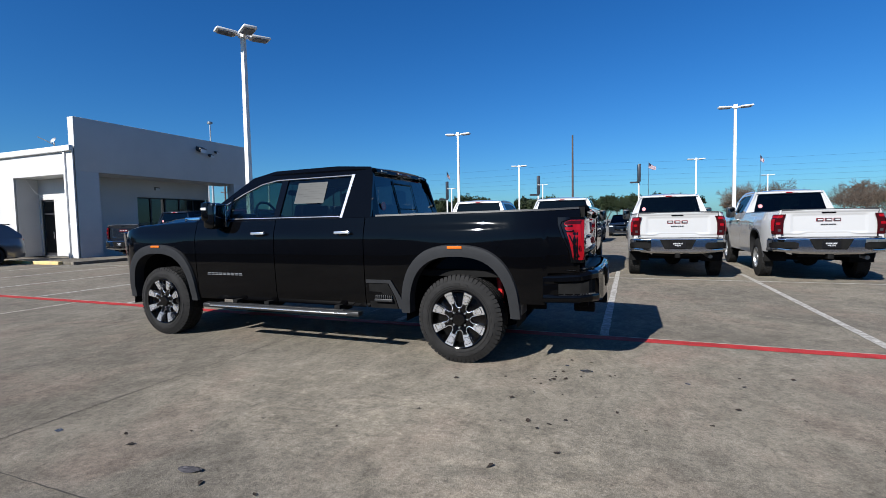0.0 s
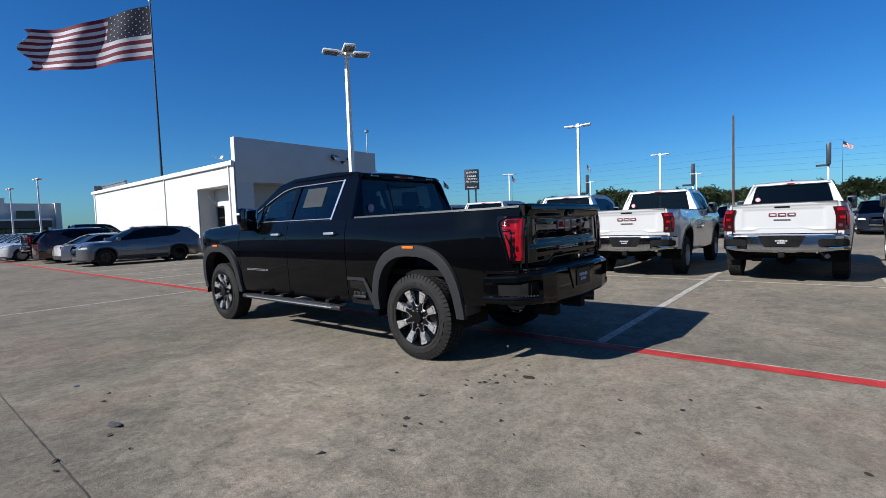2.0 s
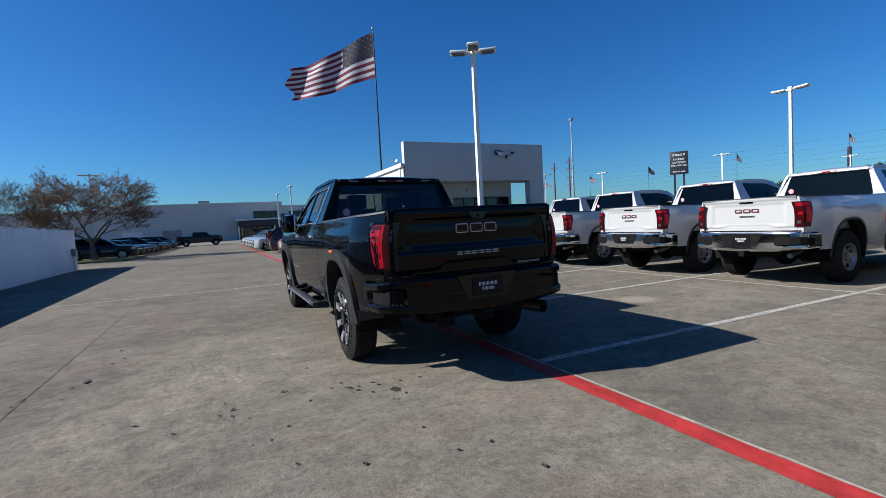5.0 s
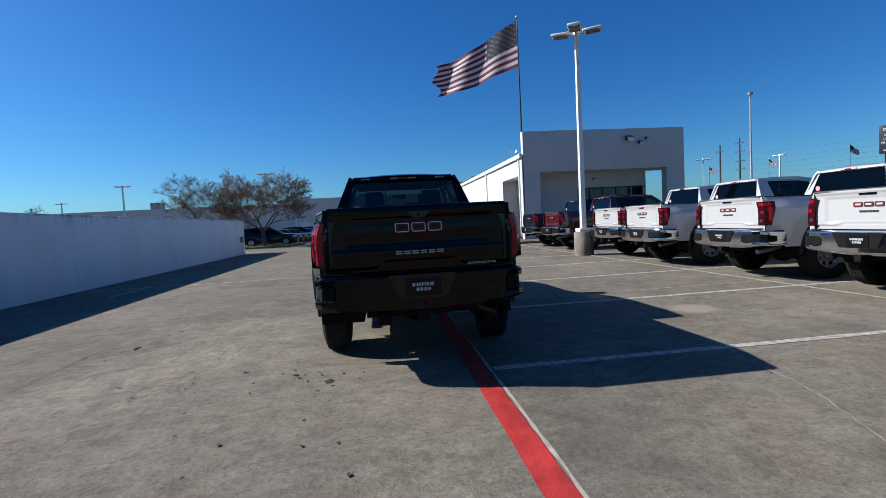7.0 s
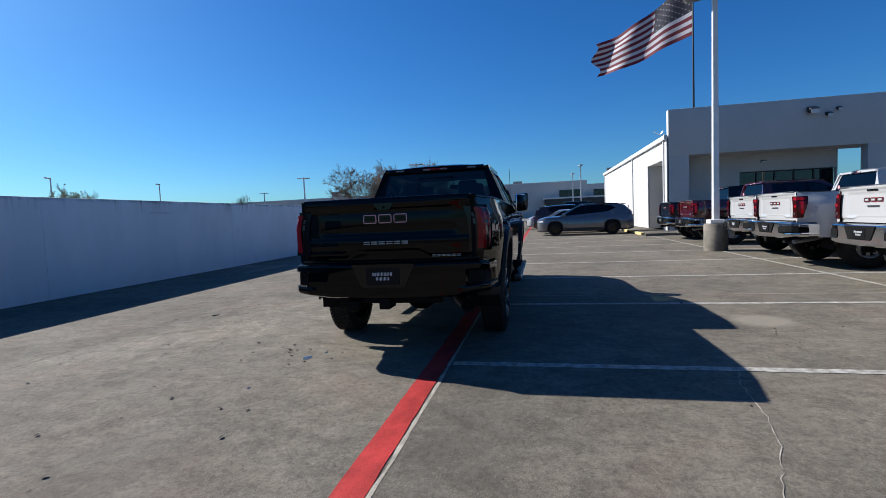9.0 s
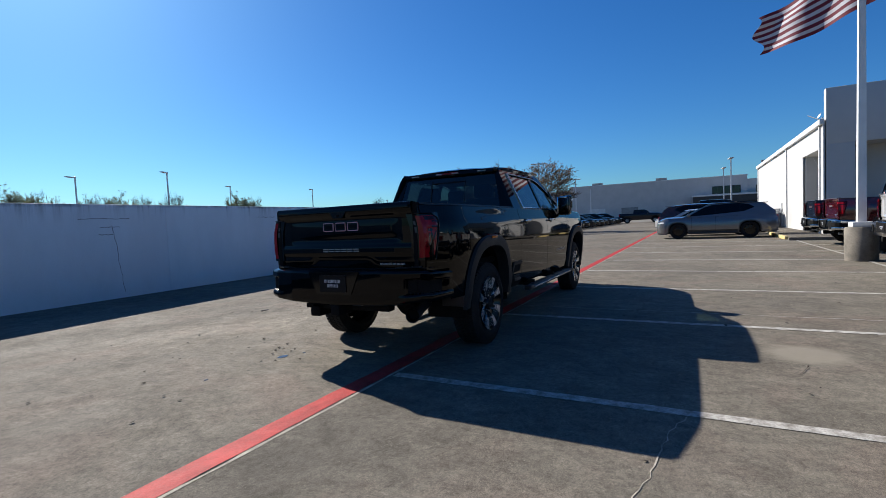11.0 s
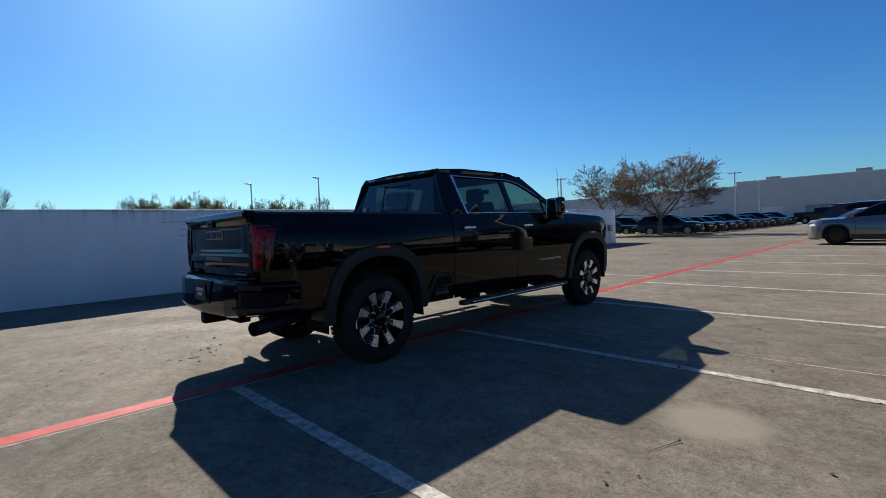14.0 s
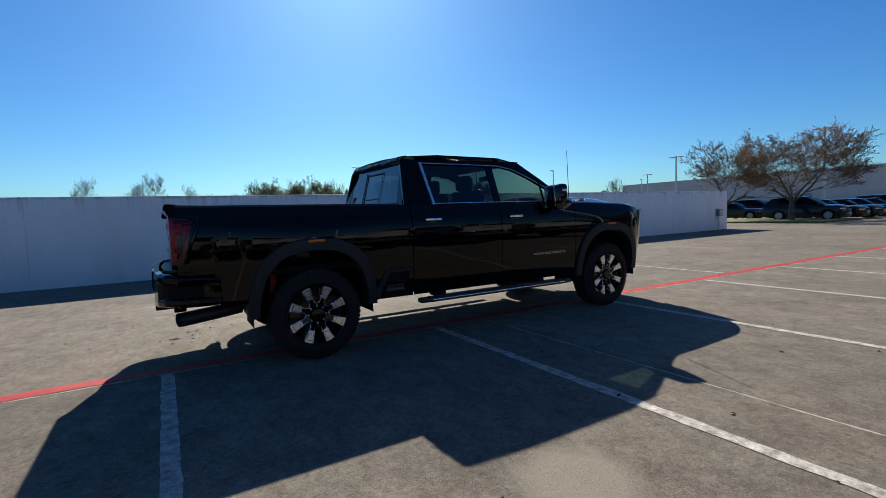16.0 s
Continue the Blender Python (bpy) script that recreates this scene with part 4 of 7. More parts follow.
        # bedside step recess ahead of the rear wheel
        if hero:
            yb = body.y(0.85, 0.65)
            fr = [(cab_back + 0.08, 0.8), (0.72, 0.8), (0.615, 0.63), (0.585, 0.5), (0.64, 0.5), (0.67, 0.62), (0.745, 0.765), (cab_back + 0.08, 0.765)]
            part("step_frame", prism(fr, lambda u, z: (u, side * (body.y(u, z) - 0.01), z), lambda u, z: (u, side * (body.y(u, z) + 0.014), z)), ARCH_PLASTIC, root)
            part("step_pocket", prism([(cab_back + 0.05, 0.76), (0.76, 0.76), (0.68, 0.62), (0.66, 0.5), (cab_back + 0.05, 0.5)], lambda u, z: (u, side * (body.y(u, z) - 0.02), z), lambda u, z: (u, side * (body.y(u, z) + 0.005), z)), UNDER, root)
            stp = part("bed_step", box(0.7, cab_back - 0.02, side * (yb - 0.02), side * (yb + 0.03), 0.575, 0.605, 0.006), PLASTIC, root)
            for k in range(9):
                part("step_tooth", box(0.71 + k * 0.022, 0.722 + k * 0.022, side * (yb - 0.01), side * (yb + 0.025), 0.605, 0.642, 0.002), PLASTIC, stp)
        # running board
        if hero:
            bu0, bu1 = cab_back + 0.12, cowl - 0.26
            board = part("running_board", prism(rounded([(1.02, 0.43), (1.105, 0.415), (1.12, 0.445), (1.1, 0.468), (1.02, 0.475)], 0.012, 2), lambda y, z: (bu0 + 0.12, side * y, z), lambda y, z: (bu1 - 0.1, side * y, z)), PLASTIC, root, "flat side step with brushed edge")
            part("tread_pad", box(bu0 + 0.2, bu1 - 0.2, side * 1.028, side * 1.09, 0.468, 0.479, 0.002), PLASTIC, board)
            part("edge_strip", box(bu0 + 0.14, bu1 - 0.12, side * 1.112, side * 1.125, 0.439, 0.452, 0.004), MACHINED, board)
            part("end_cap", box(bu0, bu0 + 0.13, side * 1.02, side * 1.115, 0.42, 0.472, 0.014), PLASTIC, board)
            part("end_cap", box(bu1 - 0.11, bu1, side * 1.02, side * 1.115, 0.42, 0.472, 0.014), PLASTIC, board)
            for bu in (bu0 + 0.3, bu0 + 1.25, bu1 - 0.45):
                part("bracket", box(bu - 0.035, bu + 0.035, side * 0.8, side * 1.06, 0.445, 0.52, 0.01), UNDER, board)
            letters(f, "door_badge", lambda s_, z, d: (cowl - 0.52 - side * s_, side * (body.y(cowl - 0.5, 0.81) + d), 0.812 + z), 0.55, 0.026, 9, SILVER_WHEEL, "thin bright maker's lettering bar", 0.004)
            part("damper", tube([(-0.36, side * 0.66, 0.42), (-0.3, side * 0.66, 1.05)], 0.03, 8), RED_SHOCK, root, "red rear damper")
            part("mud_guard", box(-0.62, -0.59, side * 0.74, side * 0.98, 0.5, 0.72, 0.01), PLASTIC, root)
        part("head_lamp", grid(lambda t, z: (front - 0.18 + 0.16 * t, side * (body.y(front - 0.18 + 0.13 * t, z) + 0.006 - 0.08 * t * t), z), lin(0, 1, 5), lin(1.02, 1.28, 4)), CLEAR_LENS, root)
    # doors' inner shell, floor and chassis
    part("inner_shell", box(cab_back + 0.08, cowl, -0.93, 0.93, 0.52, 1.4), UNDER, root)
    part("tail_shell", box(rear + 0.03, -0.62, -0.85, 0.85, 0.62, 1.0), UNDER, root)
    part("bed_floor", box(rear + 0.06, cab_back, -0.87, 0.87, 0.84, 0.9), UNDER, root)
    part("bed_front", box(cab_back - 0.02, cab_back + 0.02, -0.9, 0.9, 0.7, 1.455), paint, root)
    part("engine_bay", box(cowl, front - 0.12, -0.52, 0.52, 0.55, 1.36), UNDER, root)
    for side in (1, -1):
        part("frame_rail", box(rear + 0.05, wb + 0.6, side * 0.38, side * 0.47, 0.56, 0.72), UNDER, root)
        part("leaf_spring", box(-0.8, 0.85, side * 0.52, side * 0.59, 0.5, 0.55), UNDER, root)
    part("rear_axle", tube([(0, -0.8, R), (0, 0.8, R)], 0.055, 10), UNDER, root)
    bm = bmesh.new()
    bmesh.ops.create_uvsphere(bm, u_segments=14, v_segments=8, radius=0.19, matrix=Matrix.Translation((0.0, 0, R)))
    part("differential", bm, UNDER, root)
    part("front_axle", tube([(wb, -0.8, R), (wb, 0.8, R)], 0.05, 10), UNDER, root)
    part("drive_shaft", tube([(0.15, 0, R + 0.05), (wb * 0.6, 0, 0.6)], 0.045, 8), UNDER, root)
    part("spare_tyre", tube([(-0.78, 0, 0.62), (-0.78, 0, 0.8)], [0.36, 0.36], 24), RUBBER, root)
    part("fuel_tank", box(0.7, 2.0, 0.3, 0.72, 0.46, 0.7, 0.04), UNDER, root)
    # hood, cowl, windscreen, roof
    hw = lambda u: 0.885 - 0.16 * max(0, (u - front + 0.7) / 0.7) ** 2

    def hood(u, v):
        zc = top(u) + 0.012
        dome = 0.075 * (1 - smooth(0.45, 0.85, abs(v))) * (1 - 0.5 * smooth(front - 0.5, front, u)) + 0.03 * (1 - v * v)
        return (u, v * hw(u), zc + dome)
    part("hood", grid(hood, lin(cowl - 0.06, front - 0.05, 14), lin(-1, 1, 24)), paint, root)
    part("grille", prism(rounded([(-0.72, 0.72), (0.72, 0.72), (0.78, 1.3), (-0.78, 1.3)], 0.06, 3), lambda y, z: (front - 0.16, y, z), lambda y, z: (front - 0.01, y, z)), GLOSS_BLACK, root)
    part("grille_frame", add_tube(bmesh.new(), [(front, y, z) for y, z in ((-0.72, 0.74), (0.72, 0.74), (0.78, 1.3), (-0.78, 1.3), (-0.72, 0.74))], 0.022, 6, caps=False), CHROME, root)
    part("front_bumper", grid(lambda t, z: (front - 0.5 * abs(t) ** 3.2 + 0.03, t * (1.02 - 0.12 * abs(t) ** 4), z), lin(-1, 1, 24), lin(0.45, 0.78, 4)), paint if hero else CHROME, root)
    part("front_fascia", grid(lambda t, z: (front - 0.45 * abs(t) ** 3.0 - 0.01, t * (0.99 - 0.12 * abs(t) ** 4), z), lin(-1, 1, 24), lin(0.76, 1.22, 4)), GLOSS_BLACK, root)
    ws_low = lambda v: (cowl - 0.07 - 0.22 * v * v, v * 0.86, 1.44)
    ws_top = lambda v: (wind + 0.13 - 0.1 * v * v, v * 0.7, 1.955)
    ob = part("windscreen", grid(lambda t, v: Vector(ws_low(v)).lerp(Vector(ws_top(v)), t) + Vector((0.03 * math.sin(t * 3.14), 0, 0.015 * math.sin(t * 3.14))), lin(0, 1, 6), lin(-1, 1, 12)), FRONT_GLASS, root)

    def roof(u, v):
        e = smooth(0, 1, (u - cab_back - 0.02) / 0.3) * (1 - smooth(wind - 0.3, wind + 0.16, u))
        zc = 1.985 + 0.055 * (1 - abs(v) ** 2.4) * (0.45 + 0.55 * e) - 0.02 * (1 - e)
        return (u, v * (0.735 - 0.02 * (1 - e)), zc)
    part("roof", thick(grid(roof, lin(cab_back + 0.125, wind + 0.14, 16), lin(-1, 1, 20)), 0.03), paint, root)
    ru = cab_back + 0.11
    part("roof_spoiler", prism(rounded([(ru, 1.945), (cab_back + 0.24, 1.935), (cab_back + 0.24, 2.01), (ru + 0.02, 1.99)], 0.01, 2), lambda u, z: (u, -0.66, z), lambda u, z: (u, 0.66, z)), paint, root)
    stop = part("stop_lamp", box(ru - 0.008, ru + 0.05, -0.17, 0.17, 1.95, 1.976, 0.006), RED_LENS, root, "high red stop lamp")
    for y in (-0.12, 0.12):
        part("cargo_lamp", box(ru - 0.011, ru + 0.05, y - 0.05, y + 0.05, 1.953, 1.972, 0.004), GREY_METAL if hero else CLEAR_LENS, stop)
    if hero:
        for y in (-0.5, 0.5):
            part("roof_lamp", box(ru - 0.006, ru + 0.04, y - 0.06, y + 0.06, 1.953, 1.97, 0.004), GREY_METAL, root)
        for y in (-0.36, 0, 0.36):
            part("roof_marker", box(wind - 0.02, wind + 0.1, y - 0.045, y + 0.045, 2.005, 2.04, 0.012), GLOSS_BLACK, root)
        part("antenna", tube([(cowl - 0.02, -0.86, 1.45), (cowl - 0.05, -0.86, 2.12)], [0.006, 0.003], 6), GLOSS_BLACK, root, "thin black whip aerial")
        part("hood_vent", box(cowl + 0.1, cowl + 0.36, -0.79, -0.76, 1.44, 1.5, 0.01), CHROME, root)
        part("hood_vent", box(cowl + 0.1, cowl + 0.36, 0.76, 0.79, 1.44, 1.5, 0.01), CHROME, root)
    # back of the cab
    bx = lambda z: cab_back + 0.03 + 0.13 * (z - 1.43) / 0.5
    lim = [(-0.925, 1.42), (0.925, 1.42), (0.72, 1.975), (0.5, 1.985), (-0.5, 1.985), (-0.72, 1.975)]
    hole = rounded([(-0.77, 1.47), (0.77, 1.47), (0.66, 1.935), (-0.66, 1.935)], 0.05, 3)
    part("cab_back", thick_in(holed(lim, [hole], lambda y, z: (bx(z), y, z)), 0.04, (-1, 0, 0)), paint, root)
    gl = part("rear_window", holed(hole, [], lambda y, z: (bx(z) + 0.006, y, z)), WINDOW_TINT if hero else WINDOW_DARK, root, "dark tinted rear window")
    if hero:
        for y in (-0.25, 0.25):
            part("slider_frame", tube([(bx(1.48) - 0.004, y, 1.48), (bx(1.88) - 0.004, y, 1.88)], 0.007 if y > 0 else 0.003, 6), PLASTIC, gl)
        for z in (1.55, 1.85):
            part("slider_frame", tube([(bx(z) - 0.004, -0.25, z), (bx(z) - 0.004, 0.25, z)], 0.006 if z > 1.7 else 0.003, 6), PLASTIC, gl)
    sy, sz = (0.63, 1.57) if hero else (0.62, 1.63)
    bm = bmesh.new()
    c = Vector((bx(sz) - 0.006, sy, sz))
    add_lathe(bm, [(0.05, 0.0), (0.05, 0.003), (0.0, 0.003)], 20, lambda a, b, h: (c.x - h, c.y + a, c.z + b))
    st = part("round_sticker", bm, PINK, gl, "round pink stock sticker")
    for zz in (-0.012, 0.012):
        part("print_bar", box(c.x - 0.006, c.x - 0.003, sy - 0.025, sy + 0.025, sz + zz - 0.005, sz + zz + 0.005), PAPER, st)
    # seats and wheel
    rows_ = (cab_back + 0.45, wind - 0.42) if crew else (cab_back + 0.4,)
    for i, su in enumerate(rows_):
        for y in (-0.4, 0.4):
            seat = part("seat", prism(rounded([(su - 0.02, 1.2), (su + 0.12, 1.2), (su + 0.02, 1.62), (su - 0.1, 1.62)], 0.04, 3), lambda u, z: (u, y - 0.25, z), lambda u, z: (u, y + 0.25, z)), LEATHER, root)
            part("head_rest", box(su - 0.12, su + 0.0, y - 0.13, y + 0.13, 1.62, 1.81, 0.04), LEATHER, seat)
    part("dashboard", box(cowl - 0.55, cowl - 0.15, -0.82, 0.82, 1.3, 1.47, 0.05), LEATHER, root)
    bm = bmesh.new()
    ring = [(cowl - 0.66 + 0.07 * math.sin(a), 0.4 + 0.19 * math.cos(a), 1.5 + 0.18 * math.sin(a)) for a in lin(0, 2 * math.pi, 20)]
    add_tube(bm, ring, 0.016, 6, caps=False)
    part("steering_wheel", bm, LEATHER, root)
    part("inner_mirror", box(wind + 0.12, wind + 0.16, -0.12, 0.12, 1.78, 1.85, 0.015), GLOSS_BLACK, root)
    part("headliner", box(cab_back + 0.2, wind + 0.05, -0.66, 0.66, 1.915, 1.93), LEATHER, root)
    # tailgate with pressed relief
    ty = 0.79

    def gate(y, z):
        d = 0.0
        if hero:
            in_ = smooth(0, 0.09, 0.68 - abs(y)) * smooth(1.15, 1.2, z) * (1 - smooth(1.38, 1.425, z))
            d -= in_ * (0.014 - 0.012 * (1 - ((z - 1.29) / 0.13) ** 2) * (1 - 0.4 * (y / 0.7) ** 2))
            d += 0.008 * smooth(0, 0.03, 1.145 - z) * smooth(1.045, 1.06, z)
            d -= 0.01 * (1 - smooth(1.01, 1.04, z + 0.05 * smooth(0.3, 0.42, abs(y))))
        else:
            d -= 0.016 * smooth(0, 0.05, 0.64 - abs(y)) * smooth(1.0, 1.06, z) * (1 - smooth(1.36, 1.42, z))
            d -= 0.018 * (1 - smooth(0.98, 1.01, z - 0.035 * (1 - smooth(0.34, 0.48, abs(y)))))
        d += 0.032 * smooth(1.375, 1.455, z) - 0.02 * smooth(1.47, 1.49, z) if hero else 0.022 * smooth(1.42, 1.47, z)
        return (rear - 0.012 - d + 0.018 * (abs(y) / ty) ** 4, y, z)
    zs = lin(0.94, 1.49, 44)
    gate_ob = part("tailgate", grid(gate, lin(-ty, ty, 64), zs), paint, root)
    part("gate_cap", prism(rounded([(rear - (0.034 if hero else 0.035), 1.478), (rear + 0.06, 1.478), (rear + 0.06, 1.505), (rear - (0.026 if hero else 0.02), 1.508)], 0.006, 2), lambda u, z: (u, -ty, z), lambda u, z: (u, ty, z)), paint if hero else PLASTIC, gate_ob)
    part("gate_inner", box(rear + 0.032, rear + 0.06, -ty, ty, 0.93, 1.49), UNDER, gate_ob)
    if not hero:
        part("gate_handle", box(rear - 0.022, rear - 0.004, -0.12, 0.12, 1.412, 1.452, 0.008), GLOSS_BLACK, gate_ob)
        letters(gate_ob, "gate_badge", lambda s_, z, d: (rear - 0.002 - d, -s_, 1.285 + z), 0.43, 0.066, 3, BADGE_DARK, "red-edged dark block badge", 0.006, BADGE_RED)
        letters(gate_ob, "gate_script", lambda s_, z, d: (rear - 0.002 - d, -s_, 1.19 + z), 0.26, 0.022, 6, BADGE_DARK, "small dark lettering bar", 0.008)
    else:
        gate_ob["dark"] = 1
        letters(gate_ob, "gate_badge", lambda s_, z, d: (rear - 0.0135 - d, -s_, 1.315 + z), 0.44, 0.082, 3, GLOSS_BLACK, "black block badge with a bright rosy edge", 0.005, BADGE_EDGE)
        letters(gate_ob, "gate_script", lambda s_, z, d: (rear - 0.026 - d, -s_, 1.095 + z), 0.44, 0.028, 6, SILVER_WHEEL, "bright lettering bar", 0.006)
        letters(gate_ob, "gate_script", lambda s_, z, d: (rear + 0.0 - d, -0.56 - s_, 0.965 + z), 0.27, 0.018, 6, SILVER_WHEEL, "bright lettering bar", 0.006)
        pod = part("camera_pod", prism(rounded([(-0.11, 1.452), (0.11, 1.452), (0.06, 1.392), (-0.06, 1.392)], 0.014, 3), lambda y, z: (rear, y, z), lambda y, z: (rear - 0.05, 0.9 * y, z + 0.004)), GLOSS_BLACK, gate_ob, "black camera and latch pod under the lip")
        part("camera_lens", tube([(rear - 0.045, 0.0, 1.42), (rear - 0.056, 0.0, 1.418)], 0.012, 12), UNDER, pod)
        part("gate_lip", prism(rounded([(rear - 0.042, 1.455), (rear + 0.0, 1.45), (rear + 0.03, 1.508), (rear - 0.026, 1.51), (rear - 0.038, 1.49)], 0.008, 3), lambda u, z: (u, -0.77, z), lambda u, z: (u, 0.77, z)), paint, gate_ob)
    for side in (1, -1):
        part("gate_gap", box(rear - 0.006, rear + (0.1 if hero else 0.03), side * (ty + 0.002), side * (ty + 0.04 if hero else ty + 0.012), 0.95, 1.497 if hero else 1.48), UNDER, gate_ob)
        part("corner_post", grid(lambda t, z: (rear - 0.004 - 0.008 * t, side * (body.y(rear, z) - t * (body.y(rear, z) - ty - 0.01)), z), lin(0, 1, 4), [0.92, 0.995]), paint, root)
        part("corner_post", grid(lambda t, z: (rear - 0.004 - 0.012 * t, side * (body.y(rear, z) - t * (body.y(rear, z) - ty - 0.01)), z), lin(0, 1, 4), [1.405, 1.45, 1.49]), paint, root)
    # rear bumper: bar with corner steps
    def bar(t, v):
        a = abs(t)
        y = math.copysign(interp(a, [0, 0.62, 0.8, 0.9, 0.96, 1.0], [0, 0.665, 0.875, 0.94, 0.96, 0.975]), t)
        u = interp(a, [0, 0.5, 0.7, 0.8, 0.9, 0.96, 1.0], [-1.40, -1.39, -1.36, -1.31, -1.21, -1.04, -0.85])
        z0, z1 = interp(a, [0, 0.5, 0.8, 1], [0.585, 0.6, 0.63, 0.625]), interp(a, [0, 0.3, 0.45, 0.8, 1], [0.925, 0.925, 0.93, 0.925, 0.885])
        prof = [(0.0, 0.05), (0.05, 0.008), (0.12, 0.0), (0.45, 0.0), (0.9, 0.002), (0.96, 0.012), (1.0, 0.05)]
        ins = interp(v, [p[0] for p in prof], [p[1] for p in prof])
        s_ = math.copysign(1, t) if a > 0 else 0
        rec = (0.04 if hero else 0.0) * smooth(0.69, 0.705, a) * (1 - smooth(0.968, 0.978, a)) * smooth(0.27, 0.3, v) * (1 - smooth(0.7, 0.74, v))
        turn = smooth(0.74, 0.95, a)
        bulge = 0.006 * smooth(0.6, 0.7, a) * (1 - smooth(0.2, 0.3, v)) * smooth(0.0, 0.1, v)
        return (u + ins * (1 if a < 0.88 else 0.25) + (rec - bulge) * (1 - turn), y - s_ * ins * (0.0 if a < 0.7 else 0.8) - s_ * (rec - bulge) * turn, z0 + (z1 - z0) * v)
    bmp = part("rear_bumper", grid(bar, lin(-1, 1, 160), lin(0, 1, 40)), paint if hero else BUMPER_CHROME, root, "gloss black rear bumper with corner steps" if hero else "chrome rear bumper with black corner steps")
    part("bumper_top", grid(lambda t, w: (interp(abs(t), [0, 0.7, 0.9, 1], [-1.33, -1.3, -1.2, -1.0]) * (1 - w) + w * -1.17, t * 0.925, 0.925), lin(-1, 1, 20), [0, 1]), PLASTIC, bmp)
    part("bumper_core", box(-1.3, -0.95, -0.84, 0.84, 0.66, 0.9), UNDER, bmp)
    for side in (1, -1):
        def pk(a, v, d):
            p = bar(side * a, v)
            q = Vector((-1.0, 0.35 * side if a > 0.8 else 0, 0)).normalized()
            if a > 0.93:
                q = Vector((-0.2, side, 0)).normalized()
            return Vector(p) + q * d
        if hero:
            part("step_pocket", grid(lambda a, v: pk(a, v, 0.01), lin(0.706, 0.966, 24), lin(0.31, 0.69, 6)), UNDER, bmp, "dark corner step recess")
            stp = part("step_pad", grid(lambda a, w: pk(a, 0.262, 0.0) + Vector((0.035 * w * (1 - smooth(0.74, 0.95, a)), -side * 0.035 * w * smooth(0.74, 0.95, a), 0.006)), lin(0.71, 0.964, 14), [0.1, 1]), ARCH_PLASTIC, bmp)
            for k in range(9):
                part("step_tooth", add_tube(bmesh.new(), [pk(0.725 + 0.028 * k, 0.27, -0.008), pk(0.725 + 0.028 * k, 0.31, 0.012)], 0.005, 4), PLASTIC, stp)
        else:
            pocket = part("step_pocket", grid(lambda a, v: pk(a, 0.5 + (v - 0.5) * (1 - 0.25 * smooth(0.9, 0.96, a) - 0.3 * (1 - smooth(0.5, 0.56, a))), 0.007), lin(0.5, 0.955, 40), lin(0.26, 0.72, 8)), UNDER, bmp, "dark corner step recess")
            part("step_tread", grid(lambda a, w: pk(a, 0.32, 0.008 + 0.02 * w), lin(0.56, 0.93, 16), [0, 1]), PLASTIC, pocket)
        part("top_pad", grid(lambda a, w: Vector(bar(side * a, 1.0)) + Vector((0.09 * w, 0, 0.006)), lin(0.58, 0.86, 10), [0, 1]), PLASTIC, bmp)
        for k in range(12):
            p = Vector(bar(side * (0.6 + 0.02 * k), 1.0))
            part("pad_tooth", box(p.x + 0.005, p.x + 0.05, p.y - 0.006, p.y + 0.006, 0.932, 0.943), PLASTIC, bmp)
    pz = 0.8 if hero else 0.79
    hwid = 0.24 if hero else 0.3
    part("plate_recess", prism(rounded([(-hwid - 0.06, pz + 0.11), (-hwid + 0.04, pz - 0.1), (hwid - 0.04, pz - 0.1), (hwid + 0.06, pz + 0.11)], 0.015, 2), lambda y, z: (-1.385, y, z), lambda y, z: (-1.404, y, z)), GLOSS_BLACK if hero else UNDER, bmp)
    plate(bmp, lambda s_, z, d: (-1.407 - d, -s_, pz + z), "black dealer plate with white print bars")
    part("hitch_receiver", box(-1.4, -1.2, -0.05, 0.05, 0.5, 0.6, 0.008), UNDER, root, "square hitch receiver")
    part("hitch_bar", box(-1.25, -1.15, -0.5, 0.5, 0.53, 0.6, 0.01), UNDER, root)
    if hero:
        part("hitch_ball_mount", box(-1.3, -1.1, 0.28, 0.4, 0.46, 0.56, 0.015), UNDER, root)
        tip = part("exhaust_tip", add_tube(bmesh.new(), [(-0.62, -0.56, 0.53), (-0.8, -0.59, 0.515), (-1.13, -0.695, 0.502), (-1.225, -0.73, 0.5)], 0.062, 20, caps=False), DARK_STEEL, root, "dark polished exhaust tip")
        part("exhaust_bore", tube([(-0.8, -0.59, 0.515), (-1.13, -0.695, 0.502)], 0.055, 12), UNDER, tip)
        part("exhaust_pipe", tube([(2.0, -0.5, 0.55), (0.6, -0.5, 0.55), (0.1, -0.5, 0.72), (-0.5, -0.52, 0.57), (-0.66, -0.565, 0.528)], 0.045, 8), UNDER, root)
    else:
        part("exhaust_pipe", tube([(1.6, -0.5, 0.55), (-0.4, -0.52, 0.6), (-1.18, -0.66, 0.52)], 0.042, 10), GREY_METAL, root)
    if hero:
        # price sheet on the rear door's glass, colour dimmed as if behind its tint
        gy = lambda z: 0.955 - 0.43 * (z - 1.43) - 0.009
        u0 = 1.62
        sheet = part("window_sheet", grid(lambda u, z: (u, gy(z), z), [u0, u0 + 0.4], [1.62, 1.86]), TINT_DIMMED_PAPER, root, "printed price sheet coloured dark as if behind tinted glass")
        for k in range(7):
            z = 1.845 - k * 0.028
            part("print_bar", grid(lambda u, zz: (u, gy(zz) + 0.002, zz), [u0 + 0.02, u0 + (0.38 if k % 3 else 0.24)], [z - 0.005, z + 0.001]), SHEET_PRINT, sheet)
